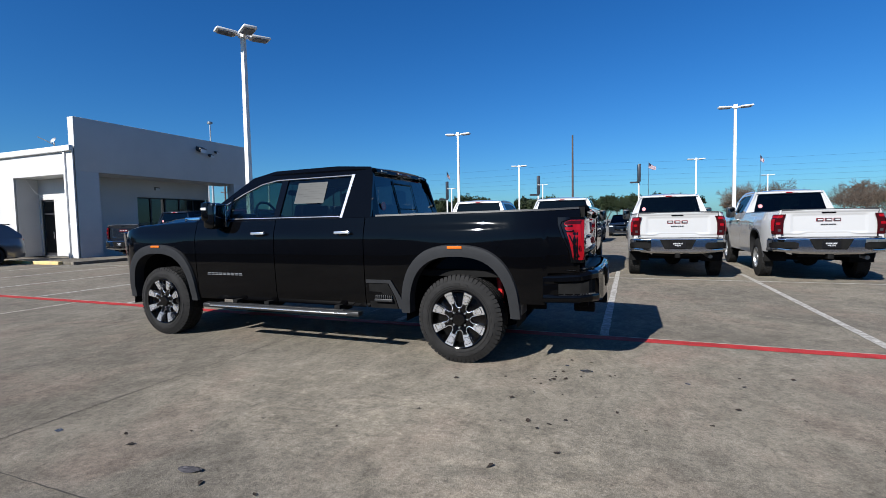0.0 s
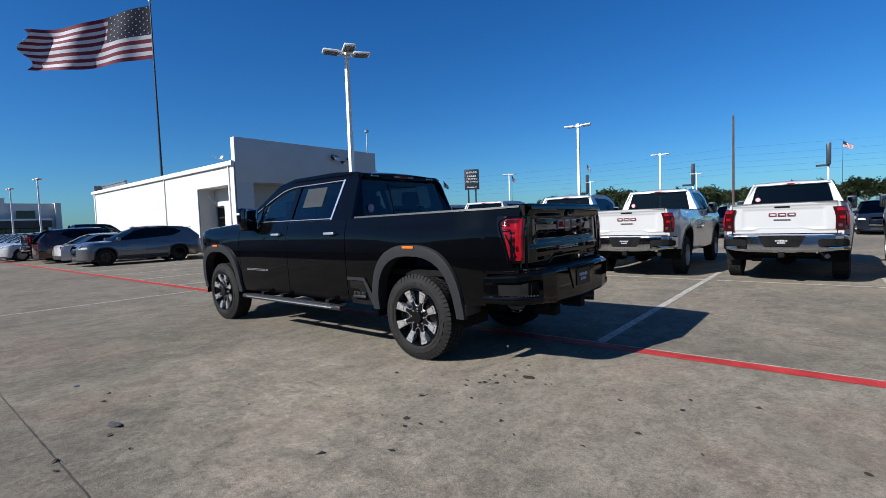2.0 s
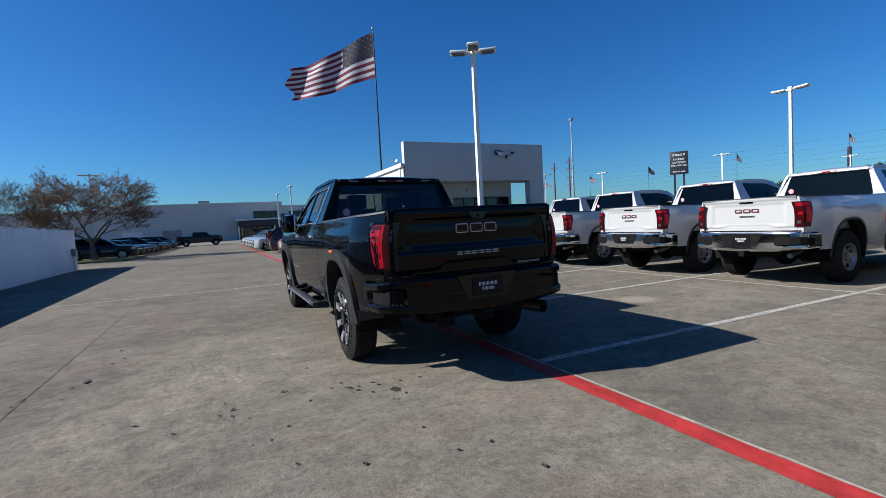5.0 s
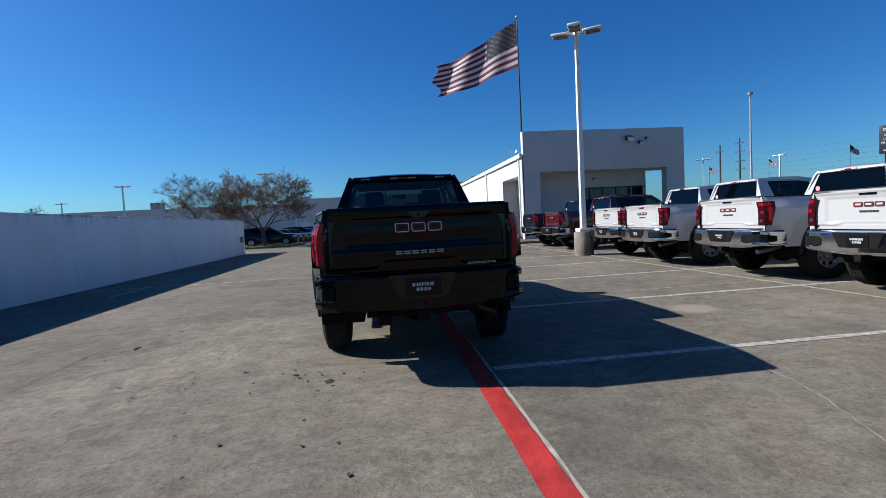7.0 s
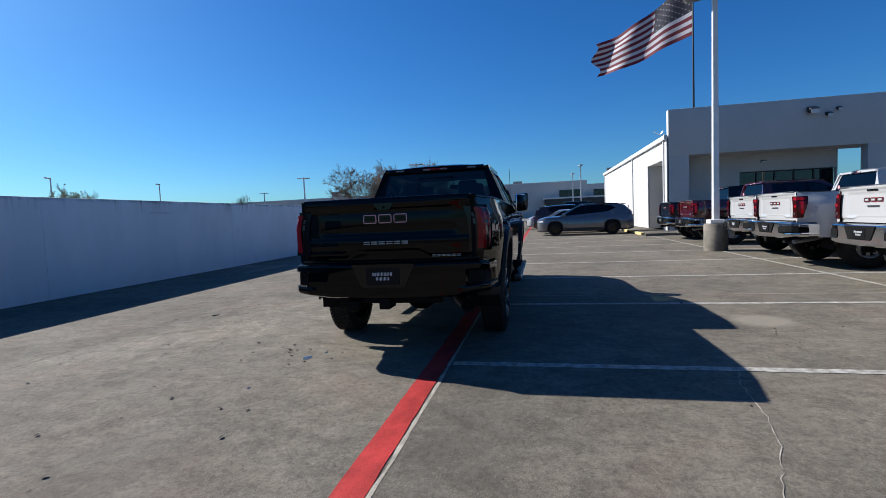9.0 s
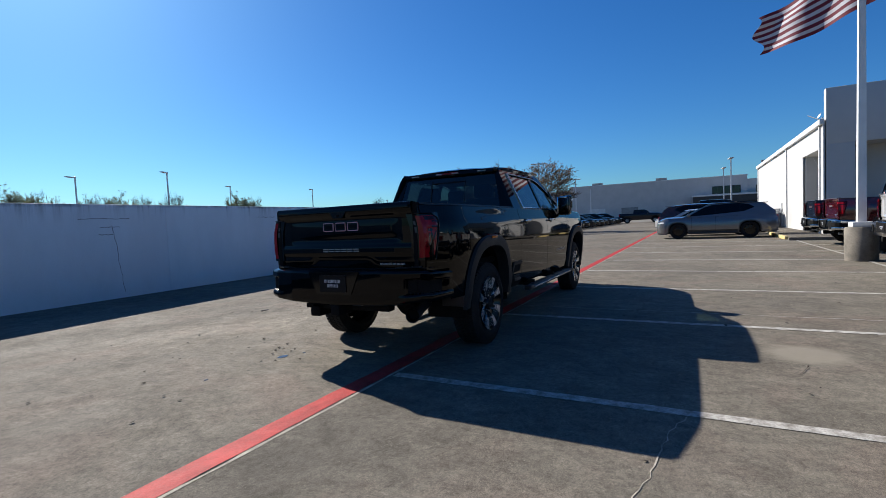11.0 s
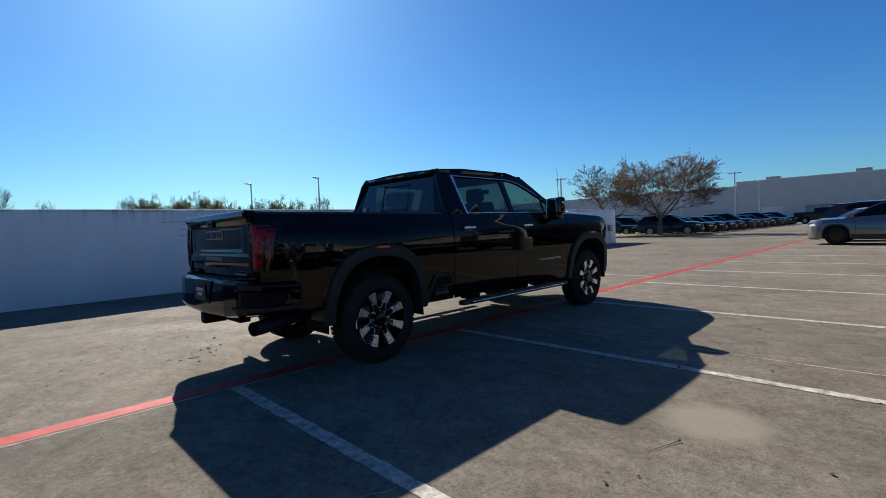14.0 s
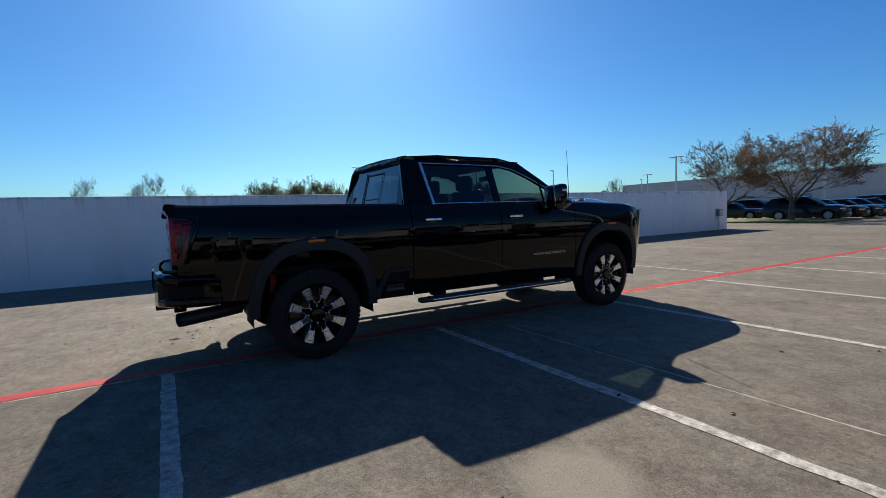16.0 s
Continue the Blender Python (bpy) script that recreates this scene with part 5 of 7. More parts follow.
    if hero:
        # the gate stands proud of the lamps
        for ob in (gate_ob, *gate_ob.children_recursive):
            for v in ob.data.vertices:
                v.co.x -= 0.024
    # the tail overhangs the rear axle by 1.33 m
    for ob in root.children_recursive:
        for v in ob.data.vertices:
            if v.co.x < -0.62:
                v.co.x += 0.075 * smooth(0.0, 0.5, -0.62 - v.co.x)
    return root


def wagon(name, label, category, paint, L=4.9, wb=2.85, half=0.93, H=1.68, belt=1.02, hood=0.98, style="suv", wheels="black", R=0.36, glass=WINDOW_DARK, fine=True, group=""):
    """A passenger car: flanks, hood, glasshouse, lamps, wheels."""
    root = thing(name, label, category, group)
    rear, front = -(L - wb) * 0.52, wb + (L - wb) * 0.48
    suv = style == "suv"
    roof_f, roof_r = (wb * 0.5, rear + 0.68) if suv else (wb * 0.5, wb * 0.12)
    tail_z = belt + 0.04 if suv else belt - 0.02

    def top(u):
        return interp(u, [rear, rear + 0.12, rear + 0.5, wb * 0.72, front - 0.5, front - 0.1, front], [belt - 0.16, tail_z, belt + 0.03, belt - 0.03, hood - 0.09, hood - 0.21, hood - 0.36])
    body = Body(wb, half, rear, front, [0.2, 0.35, 0.55, 0.75, 0.9, 1.0, 1.1], [half - 0.06, half - 0.03, half, half - 0.005, half - 0.025, half - 0.06, half - 0.09], top, 0.3 if suv else 0.24, R + 0.055, R + 0.05, R, 0.5)
    seam = wb * 0.46
    for side in (1, -1):
        part("rear_quarter", body.skin(rear + 0.005, wb * 0.13, side, 8), paint, root)
        part("rear_door", body.skin(wb * 0.13 + 0.008, seam - 0.004, side, 8), paint, root)
        part("front_door", body.skin(seam + 0.004, wb * 0.8 - 0.004, side, 8), paint, root)
        part("front_fender", body.skin(wb * 0.8 + 0.004, front - 0.02, side, 8, lip=0.1), paint, root)
        for ax in (0, wb):
            if suv:
                arch_band(body, ax, side, R + 0.02, R + 0.03, R + 0.075, R + 0.09, 0.008, "arch_moulding", paint if paint is WHITE_PAINT else PLASTIC, root)
            wheel_well(body, ax, side, root, 0.34)
            wheel(root, ax, side, half - 0.015, R, R * 0.66, wheels, 0.22, 12)
        gy = lambda u, z: side * (half - 0.075 - 0.36 * (z - belt))
        zt = H - 0.07
        a_low = wb * 0.86 if suv else wb * 0.79
        outer = [(rear + 0.1, belt - 0.02), (a_low + 0.22, belt - 0.06), (roof_f + 0.42, H - 0.22), (roof_f + 0.1, H - 0.1), (roof_f - 0.2, H - 0.055), (wb * 0.15, H - 0.05), (roof_r - 0.05, H - 0.12), (roof_r - 0.22, H - 0.19), (rear + 0.09, belt + 0.12)] if suv else [(rear + 0.4, belt - 0.02), (a_low + 0.18, belt - 0.05), (roof_f + 0.25, H - 0.14), (roof_f, H - 0.05), (roof_r + 0.1, H - 0.06), (roof_r - 0.2, H - 0.14)]
        hole = rounded([(rear + 0.9, H - 0.33), (wb * 0.08, belt + 0.16), (wb * 0.5, belt + 0.06), (a_low - 0.02, belt + 0.0), (roof_f + 0.36, H - 0.25), (roof_f + 0.02, H - 0.14), (wb * 0.15, H - 0.105), (rear + 1.15, H - 0.17)] if suv else [(roof_r - 0.55, belt + 0.05), (a_low - 0.02, belt + 0.02), (roof_f + 0.14, H - 0.18), (roof_f - 0.05, H - 0.1), (roof_r + 0.15, H - 0.11)], 0.04, 2)
        part("cab_side", thick_in(holed(outer, [hole], lambda u, z: (u, gy(u, z), z)), 0.03, (0, side, 0)), paint, root)
        pane = part("side_window", holed(hole, [], lambda u, z: (u, gy(u, z) - side * 0.01, z)), glass, root)
        for pu in (seam, wb * 0.13):
            part("window_pillar", prism([(pu - 0.03, belt + (0.14 if suv else 0.03)), (pu + 0.03, belt + (0.14 if suv else 0.03)), (pu + 0.02, H - 0.13), (pu - 0.04, H - 0.13)], lambda u, z: (u, gy(u, z) - side * 0.03, z), lambda u, z: (u, gy(u, z) - side * 0.001, z)), GLOSS_BLACK, pane)
        if fine:
            for hu in (wb * 0.2, wb * 0.53):
                y = body.y(hu, belt - 0.14)
                part("door_handle", box(hu - 0.09, hu + 0.09, side * y, side * (y + 0.03), belt - 0.155, belt - 0.13, 0.008), paint, root)
        part("mirror", box(a_low - 0.16, a_low, side * (half - 0.05), side * (half + 0.14), belt + 0.02, belt + 0.16, 0.03), paint, root)
        part("tail_lamp", grid(lambda t, z: (rear + 0.3 * (1 - t) - 0.012 * t, side * (body.y(rear + 0.2, z) + 0.006 - 0.1 * t * t), z), lin(0, 1, 5), lin(belt - 0.16, belt - 0.04, 3)), RED_LENS, root, "red tail lamp")
        part("head_lamp", grid(lambda t, z: (front - 0.36 + 0.27 * t, side * (body.y(front - 0.36 + 0.27 * t, z) + 0.008), z), lin(0, 1, 5), lin(hood - 0.33, hood - 0.25, 3)), CLEAR_LENS, root, "clear head lamp")
        part("sill", box(R + 0.1, wb - R - 0.1, side * (half - 0.1), side * (half - 0.02), body.rocker - 0.07, body.rocker + 0.05, 0.02), PLASTIC, root)
        if suv:
            part("cladding", grid(lambda u, z: (u, side * (body.y(u, z) + 0.006), z), lin(R + 0.09, wb - R - 0.09, 12), [body.rocker - 0.02, body.rocker + 0.13]), PLASTIC, root)
    part("inner_shell", box(R + 0.12, wb - R - 0.12, -half + 0.1, half - 0.1, 0.26, belt - 0.05), UNDER, root)
    part("floor", box(rear + 0.15, front - 0.2, -half * 0.62, half * 0.62, 0.25, belt - 0.2), UNDER, root)
    part("hood", grid(lambda u, v: (u, v * (half - 0.1 - 0.25 * max(0, (u - front + 0.6) / 0.6) ** 2), top(u) + 0.005 + 0.07 * (1 - v * v)), lin(wb * (0.85 if suv else 0.76), front - 0.06, 10), lin(-1, 1, 12)), paint, root)
    nose = lambda t, z: (front - 0.5 * abs(t) ** 3 + 0.03 * math.sin((z - 0.2) * 4) - 0.16 * max(0, z - 0.58), t * (half - 0.05 - 0.08 * abs(t) ** 4), z)
    part("front_bumper", grid(nose, lin(-1, 1, 20), lin(0.22, hood - 0.3, 8)), paint, root)
    gr = part("grille", grid(lambda t, z: (nose(t, z)[0] + 0.012, *nose(t, z)[1:]), lin(-0.6, 0.6, 12), lin(0.42, hood - 0.36, 4)), GLOSS_BLACK, root)
    for z in (0.46, 0.52):
        part("grille_bar", add_tube(bmesh.new(), [(nose(t, z)[0] + 0.02, *nose(t, z)[1:]) for t in lin(-0.55, 0.55, 10)], 0.01, 4), CHROME, gr)
    part("lower_grille", grid(lambda t, z: (nose(t, z)[0] + 0.01, *nose(t, z)[1:]), lin(-0.8, 0.8, 12), lin(0.24, 0.36, 2)), PLASTIC, root)
    tail = lambda t, z: (rear + 0.3 * abs(t) ** 4 - 0.03 * math.sin((z - 0.2) * 3), t * (half - 0.04 - 0.05 * abs(t) ** 4), z)
    part("rear_bumper", grid(tail, lin(-1, 1, 16), lin(0.28, belt - 0.1, 6)), paint, root)
    part("bumper_trim", grid(lambda t, z: (tail(t, z)[0] - 0.008, *tail(t, z)[1:]), lin(-0.95, 0.95, 16), lin(0.28, 0.45, 3)), PLASTIC, root)
    ws0 = lambda v: Vector(((wb * 0.95 if suv else wb * 0.83) - 0.2 * v * v, v * (half - 0.1), belt - 0.05))
    ws1 = lambda v: Vector((roof_f + 0.12 - 0.1 * v * v, v * (half - 0.27), H - 0.06))
    part("windscreen", grid(lambda t, v: ws0(v).lerp(ws1(v), t) + Vector((0, 0, 0.04 * math.sin(3.14 * t))), lin(0, 1, 5), lin(-1, 1, 10)), glass, root)
    rw0 = lambda v: Vector(((rear + 0.1 if suv else rear + 0.42) + 0.1 * v * v, v * (half - 0.1), belt - 0.02))
    drop = 0.07 if suv else 0.02
    rw1 = lambda v: Vector((roof_r - 0.05 + 0.05 * v * v, v * (half - 0.27), H - 0.06 - drop))
    part("rear_window", grid(lambda t, v: rw0(v).lerp(rw1(v), t) + Vector((-0.03 * math.sin(3.14 * t), 0, 0.02 * math.sin(3.14 * t))), lin(0, 1, 5), lin(-1, 1, 10)), glass, root)
    if not suv:
        part("boot_lid", grid(lambda u, v: (u, v * (half - 0.1), top(u) + 0.03 * (1 - v * v)), lin(rear + 0.03, rear + 0.48, 5), lin(-1, 1, 8)), paint, root)
    part("roof", grid(lambda u, v: (u, v * (half - 0.245), H - 0.055 - drop * smooth(wb * 0.3, roof_r - 0.1, u) + 0.055 * (1 - abs(v) ** 2.5) * smooth(0, 0.35, min(u - roof_r + 0.25, roof_f + 0.3 - u))), lin(roof_r - 0.12, roof_f + 0.15, 12), lin(-1, 1, 12)), paint, root)
    if suv:
        part("roof_spoiler", box(roof_r - 0.3, roof_r + 0.02, -half + 0.28, half - 0.28, H - 0.135, H - 0.1, 0.012), GLOSS_BLACK, root)
        if fine:
            for side in (1, -1):
                part("roof_rail", add_tube(bmesh.new(), [(u, side * (half - 0.27), H - 0.02 - drop * smooth(wb * 0.3, roof_r - 0.1, u)) for u in lin(roof_r + 0.1, roof_f, 8)], 0.016, 6), GLOSS_BLACK, root)
    return root


# ---------------------------------------------------------------- ground
part("ground", grid(lambda x, y: (x, y, -0.03), [-1500, -200, -80, -20, 40, 200, 1500], [-1500, -200, -60, 0, 60, 200, 1500]), FAR_GROUND)
tagged(bpy.data.objects["ground"], "pale dusty ground that reaches the horizon", "ground", kind="structure")
pavement = thing("pavement", "worn grey concrete paving in large slabs", "pavement", kind="structure")
part("joint_bed", grid(lambda x, y: (x, y, -0.015), [-86, 27], [-17, 53]), JOINT, pavement)
JX = [-2.33 + 5.87 * k for k in range(-14, 5)]
JY = [-16.73 + 4.32 * k for k in range(0, 17)]


def slab_mesh(w, d, bevel=0.003):
    bm = bmesh.new()
    add_grid(bm, lambda a, b: (a, b, 0 if abs(a) < w / 2 and abs(b) < d / 2 else -0.0006), [-w / 2, -w / 2 + bevel, w / 2 - bevel, w / 2], [-d / 2, -d / 2 + bevel, d / 2 - bevel, d / 2])
    me = bpy.data.meshes.new("slab")
    bm.to_mesh(me)
    bm.free()
    me.materials.append(CONCRETE)
    return me


slab_data = slab_mesh(5.87, 4.32)
for i in range(len(JX) - 1):
    for j in range(len(JY) - 1):
        s = new("slab", slab_data)
        s.parent = pavement
        s.location = ((JX[i] + JX[i + 1]) / 2, (JY[j] + JY[j + 1]) / 2, 0)


def strip(name, x0, x1, y0, y1, material, parent, z=0.004, ragged=0.004, seg=0.12):
    """A painted band with a slightly ragged edge."""
    bm = bmesh.new()
    rnd = random.Random(hash((round(x0, 2), round(y0, 2))) & 0xffff)
    along_x = abs(x1 - x0) > abs(y1 - y0)
    n = max(2, int(max(abs(x1 - x0), abs(y1 - y0)) / seg))
    prev = None
    for k in range(n + 1):
        t = k / n
        e0, e1 = rnd.uniform(-ragged, ragged), rnd.uniform(-ragged, ragged)
        if along_x:
            a, b = (x0 + (x1 - x0) * t, y0 + e0, z), (x0 + (x1 - x0) * t, y1 + e1, z)
        else:
            a, b = (x0 + e0, y0 + (y1 - y0) * t, z), (x1 + e1, y0 + (y1 - y0) * t, z)
        cur = (bm.verts.new(a), bm.verts.new(b))
        if prev:
            bm.faces.new((prev[0], prev[1], cur[1], cur[0]))
        prev = cur
    return part(name, bm, material, parent, weld=False)


red = strip("red_line", -62, 14, 0.372, 0.546, RED_PAINT, None)
tagged(red, "bright red painted fire lane line", "road marking", kind="structure")
marks = thing("parking_lines", "worn white painted parking bay lines", "road marking", kind="structure")
strip("joint_seal", -62, 14, 0.556, 0.58, SEALANT, marks, 0.0025, 0.007)
for k in range(-17, 4):
    x = 1.265 + 2.77 * k
    if x < -44:
        continue
    strip("bay_line", x - 0.05, x + 0.05, 0.6, 7.85 if x > -20 else 5.0, LINE_PAINT, marks, 0.004, 0.006)
strip("cross_line", -22, 20, 6.35, 6.43, LINE_PAINT, marks, 0.005, 0.006)
strip("bay_line", -30.04, -29.96, -3.5, 0.2, LINE_PAINT, marks, 0.004, 0.008)
strip("joint_seal", -8.185, -8.105, -8.0, 0.34, SEALANT, marks, 0.0025, 0.012)
strip("joint_filler", -8.206, -8.19, -8.0, 0.34, JOINT, marks, 0.003, 0.003)
strip("joint_filler", -2.334, -2.327, -8.0, 0.37, JOINT, marks, 0.003, 0.002, 0.05)
strip("joint_filler", -30, 6, -3.775, -3.767, JOINT, marks, 0.003, 0.003, 0.05)
strip("bay_line", -8.5, -6.4, -6.72, -6.65, LINE_PAINT, marks, 0.004, 0.008)
strip("hairline", -2.215, -2.2, 0.6, 7.7, LINE_PAINT, marks, 0.003, 0.003, 0.08)
# crack that wanders over the bay
bm = bmesh.new()
rnd = random.Random(8)
pts = []
for t in lin(0, 1, 40):
    x = 1.33 + 2.6 * t
    pts.append((x, 2.95 - 0.31 * (x - 1.33) + 0.09 * math.sin(3.1 * x) * (1 - t) + rnd.uniform(-0.012, 0.012), 0.0032))
prev = None
for p in pts:
    w = rnd.uniform(0.0015, 0.005)
    cur = (bm.verts.new((p[0], p[1] - w, p[2])), bm.verts.new((p[0], p[1] + w, p[2])))
    if prev:
        bm.faces.new((prev[0], prev[1], cur[1], cur[0]))
    prev = cur
tagged(part("crack", bm, SEALANT, weld=False), "pale hairline crack in the paving", "crack", kind="structure")
# oil spots
bm = bmesh.new()
rnd = random.Random(3)
for cx, cy, r in ((1.19, -0.86, 0.06), (1.0, -0.75, 0.02), (2.0, -0.95, 0.02), (-2.1, -3.3, 0.035)):
    vs = [bm.verts.new((cx + r * math.cos(2 * math.pi * k / 12) * rnd.uniform(0.75, 1.2), cy + 0.7 * r * math.sin(2 * math.pi * k / 12) * rnd.uniform(0.75, 1.2), 0.003)) for k in range(12)]
    bm.faces.new(vs)
tagged(part("oil_spot", bm, WET), "small dark shiny oil spots on the concrete", "stain", kind="structure")


# ---------------------------------------------------------------- the black truck and the white row
hero = pickup("glossy black crew-cab pickup with chrome trim and sidesteps", "", BLACK_PAINT, 4.036, 0.93, True, "machined", False, True)
hero.matrix_basis = pose(0, 0, 0, 0, 0, 180)
white = pickup("white regular-cab work pickup with chrome bumper, parked nose away", "white pickups in a row", WHITE_PAINT, 3.607, 1.33, False, "steel", True, False)
white.matrix_basis = pose(5.27, 7.6, 0, 0, 0, 90)
for x, y, a in ((2.52, 7.5, 90), (-0.29, 7.42, 90.4), (-2.86, 7.38, 89.5), (-5.79, 7.34, 90), (-8.38, 7.68, 90.3)):
    copy_thing(white, pose(x, y, 0, 0, 0, a))
maroon = pickup("dark maroon crew-cab pickup parked beside the lamp post", "", MAROON_PAINT, 3.9, 0.85, True, "five", True, False)
maroon.matrix_basis = pose(-12.6, 7.5, 0, 0, 0, 90)
dark = pickup("dark blue crew-cab pickup parked near the white building", "", DARK_PAINT, 3.9, 0.85, True, "five", True, False)
dark.matrix_basis = pose(-15.6, 7.55, 0, 0, 0, 90)

# ---------------------------------------------------------------- cars along the building and in the far rows
suv = wagon("suv", "silver grey SUV with dark glass and black wheels", "suv", SILVER_PAINT, 5.2, 3.07, 0.985, 1.77, 1.1, 1.12, "suv", "black", 0.385)
suv.matrix_basis = pose(-22.1, 5.16, 0, 0, 0, -92) @ Matrix.Diagonal((0.97, 0.97, 0.97, 1))
sedan = wagon("sedan", "white sedan parked beside the silver SUV", "car", WHITE_PAINT, 4.7, 2.75, 0.9, 1.46, 0.93, 0.95, "sedan", "five", 0.33)
sedan.matrix_basis = pose(-25.0, 2.2, 0, 0, 0, 90)
brown = wagon("suv", "dark brown SUV parked between a sedan and a pickup", "suv", BROWN_PAINT, 5.1, 3.0, 0.98, 1.8, 1.1, 1.12, "suv", "five", 0.38, fine=False)
brown.matrix_basis = pose(-28.0, 2.0, 0, 0, 0, 90)
copy_thing(dark, pose(-31.0, 2.2, 0, 0, 0, 90))
white_suv = wagon("suv", "white SUV in the long row by the building", "suv", WHITE_PAINT, 4.7, 2.75, 0.93, 1.68, 1.03, 1.05, "suv", "five", 0.36, fine=False, group="white cars along the building")
white_suv.matrix_basis = pose(-33.9, 3.95, 0, 0, 0, -90)
for k in range(1, 8):
    copy_thing(white_suv, pose(-33.9 - 2.75 * k, 3.95, 0, 0, 0, -90))
dark_suv = wagon("suv", "dark SUV in the row beneath the trees", "suv", DARK_PAINT, 4.9, 2.85, 0.95, 1.72, 1.05, 1.08, "suv", "five", 0.37, fine=False, group="dark cars beneath the trees")
dark_suv.matrix_basis = pose(-37.9, -11.6, 0, 0, 0, 96)
dark_sedan = wagon("sedan", "dark grey sedan in the row beneath the trees", "car", GREY_PAINT, 4.75, 2.8, 0.92, 1.45, 0.93, 0.95, "sedan", "five", 0.34, fine=False, group="dark cars beneath the trees")
dark_sedan.matrix_basis = pose(-41.0, -11.5, 0, 0, 0, 96)
for k in range(2, 14):
    src = dark_suv if k in (5, 9, 12) else dark_sedan
    copy_thing(src, pose(-37.9 - 2.85 * k, -11.5 + 0.06 * k, 0, 0, 0, 95))
copy_thing(dark_sedan, pose(-41.5, -18.2, 0, 0, 0, 95))
copy_thing(dark_suv, pose(-44.5, -18.0, 0, 0, 0, 95))
copy_thing(dark, pose(-73.0, -6.4, 0, 0, 0, 95))
for x, y, src in ((-0.9, 27.5, dark_suv), (2.2, 32.5, dark_sedan), (5.2, 30.2, dark_suv), (8.2, 30.0, dark_sedan), (0.9, 38, dark_suv), (-3.8, 30.0, dark_sedan)):
    copy_thing(src, pose(x, y, 0, 0, 0, -90))
copy_thing(white_suv, pose(3.4, 40, 0, 0, 0, -90))
copy_thing(suv, pose(11.2, 30, 0, 0, 0, -90))

# ---------------------------------------------------------------- boundary wall
wall = thing("wall_boundary", "long white painted concrete wall with streaks and cracks", "wall", kind="structure", m=pose(0, -8.17, 0, 0, 0, math.degrees(math.atan(0.024))))
xs = [-25.2, -20.2, -14.2, -8.2, -2.2, 3.8, 9.8, 15.8]
for a, b in zip(xs, xs[1:]):
    part("wall_panel", box(a + 0.001, b - 0.001, -0.22, 0.0, -0.03, 2.05, 0.012), WALL_PAINT, wall)
part("wall_core", box(-25.15, 15.7, -0.2, -0.02, -0.03, 2.02), WALL_PAINT, wall)
rnd = random.Random(12)
for x0, x1, z0 in ((-1.35, -0.35, 1.74), (-5.6, -4.9, 1.74), (-1.15, -0.75, 1.56), (-1.0, -0.72, 1.4), (4.6, 5.4, 1.75)):
    n = 14
    pts = [(x0 + (x1 - x0) * k / n, 0.001, z0 + rnd.uniform(-0.012, 0.012)) for k in range(n + 1)]
    part("wall_crack", add_tube(bmesh.new(), pts, [0.004 + 0.004 * rnd.random() for _ in pts], 4), JOINT, wall)
pts = [(-1.0 - 0.1 * (1.6 - z) + rnd.uniform(-0.02, 0.02), 0.001, z) for z in lin(1.6, 0.12, 16)]
part("wall_crack", add_tube(bmesh.new(), pts, 0.004, 4), JOINT, wall)
meter_ = part("meter_box", box(-24.42, -24.08, 0.03, 0.2, 0.74, 1.1, 0.015), GREY_METAL, wall, "blue-grey metal meter box on a white pipe")
part("meter_cover", box(-24.38, -24.12, 0.2, 0.212, 0.8, 1.05, 0.004), GALV, meter_)
part("conduit", tube([(-24.2, 0.1, -0.02), (-24.2, 0.1, 0.74)], 0.035, 8), WHITE_METAL, meter_)

# ---------------------------------------------------------------- white building
SITE = Matrix.Diagonal((0.932, 0.932, 0.938, 1))
bld = thing("building", "low white stucco showroom with tall front parapet", "building", kind="structure", m=SITE)
FX, FT = -21.8, 6.54
part("parapet", box(FX - 0.4, FX, 8.3, 18.7, 4.1, FT, 0.012), STUCCO, bld)
part("front_pier", box(FX - 0.4, FX, 8.3, 9.3, 0, 4.1), STUCCO, bld)
part("corner_pier", box(FX - 0.55, FX, 17.5, 18.7, 0, 4.1), STUCCO, bld)
part("canopy_soffit", box(FX - 2.0, FX - 0.4, 9.3, 18.4, 4.1, 4.3), SOFFIT, bld)
part("canopy_top", box(FX - 4.2, FX - 0.4, 8.5, 18.4, 4.3, 5.1), STUCCO, bld)
bx0 = FX - 2.0
wy = [12.45, 13.35, 14.25, 15.2, 16.15, 17.05]
back = holed([(9.3, 0), (17.15, 0), (17.15, 4.1), (9.3, 4.1)], [[(12.4, 1.05), (17.08, 1.05), (17.08, 3.15), (12.4, 3.15)]], lambda y, z: (bx0, y, z))
part("recess_wall", thick(back, 0.2), STUCCO, bld)
win = part("shop_window", box(bx0 - 0.14, bx0 - 0.02, 12.4, 17.08, 1.05, 1.1), DARK_STEEL, bld, "dark-framed strip window")
for y in wy:
    part("mullion", box(bx0 - 0.14, bx0 - 0.02, y - 0.03, y + 0.03, 1.05, 3.15), DARK_STEEL, win)
for z in (1.72, 3.12):
    part("mullion", box(bx0 - 0.14, bx0 - 0.02, 12.4, 17.08, z - 0.025, z + 0.025), DARK_STEEL, win)
for a, b in zip(wy, wy[1:]):
    part("pane", box(bx0 - 0.1, bx0 - 0.085, a + 0.03, b - 0.03, 1.08, 3.1), SHOP_GLASS, win)
part("shop_interior", box(bx0 - 6, bx0 - 5.9, 9.3, 17.1, 0, 4.1), SOFFIT, bld)
part("shop_floor", box(bx0 - 6, bx0 - 0.3, 9.3, 17.1, 0, 0.1), PEDESTAL, bld)
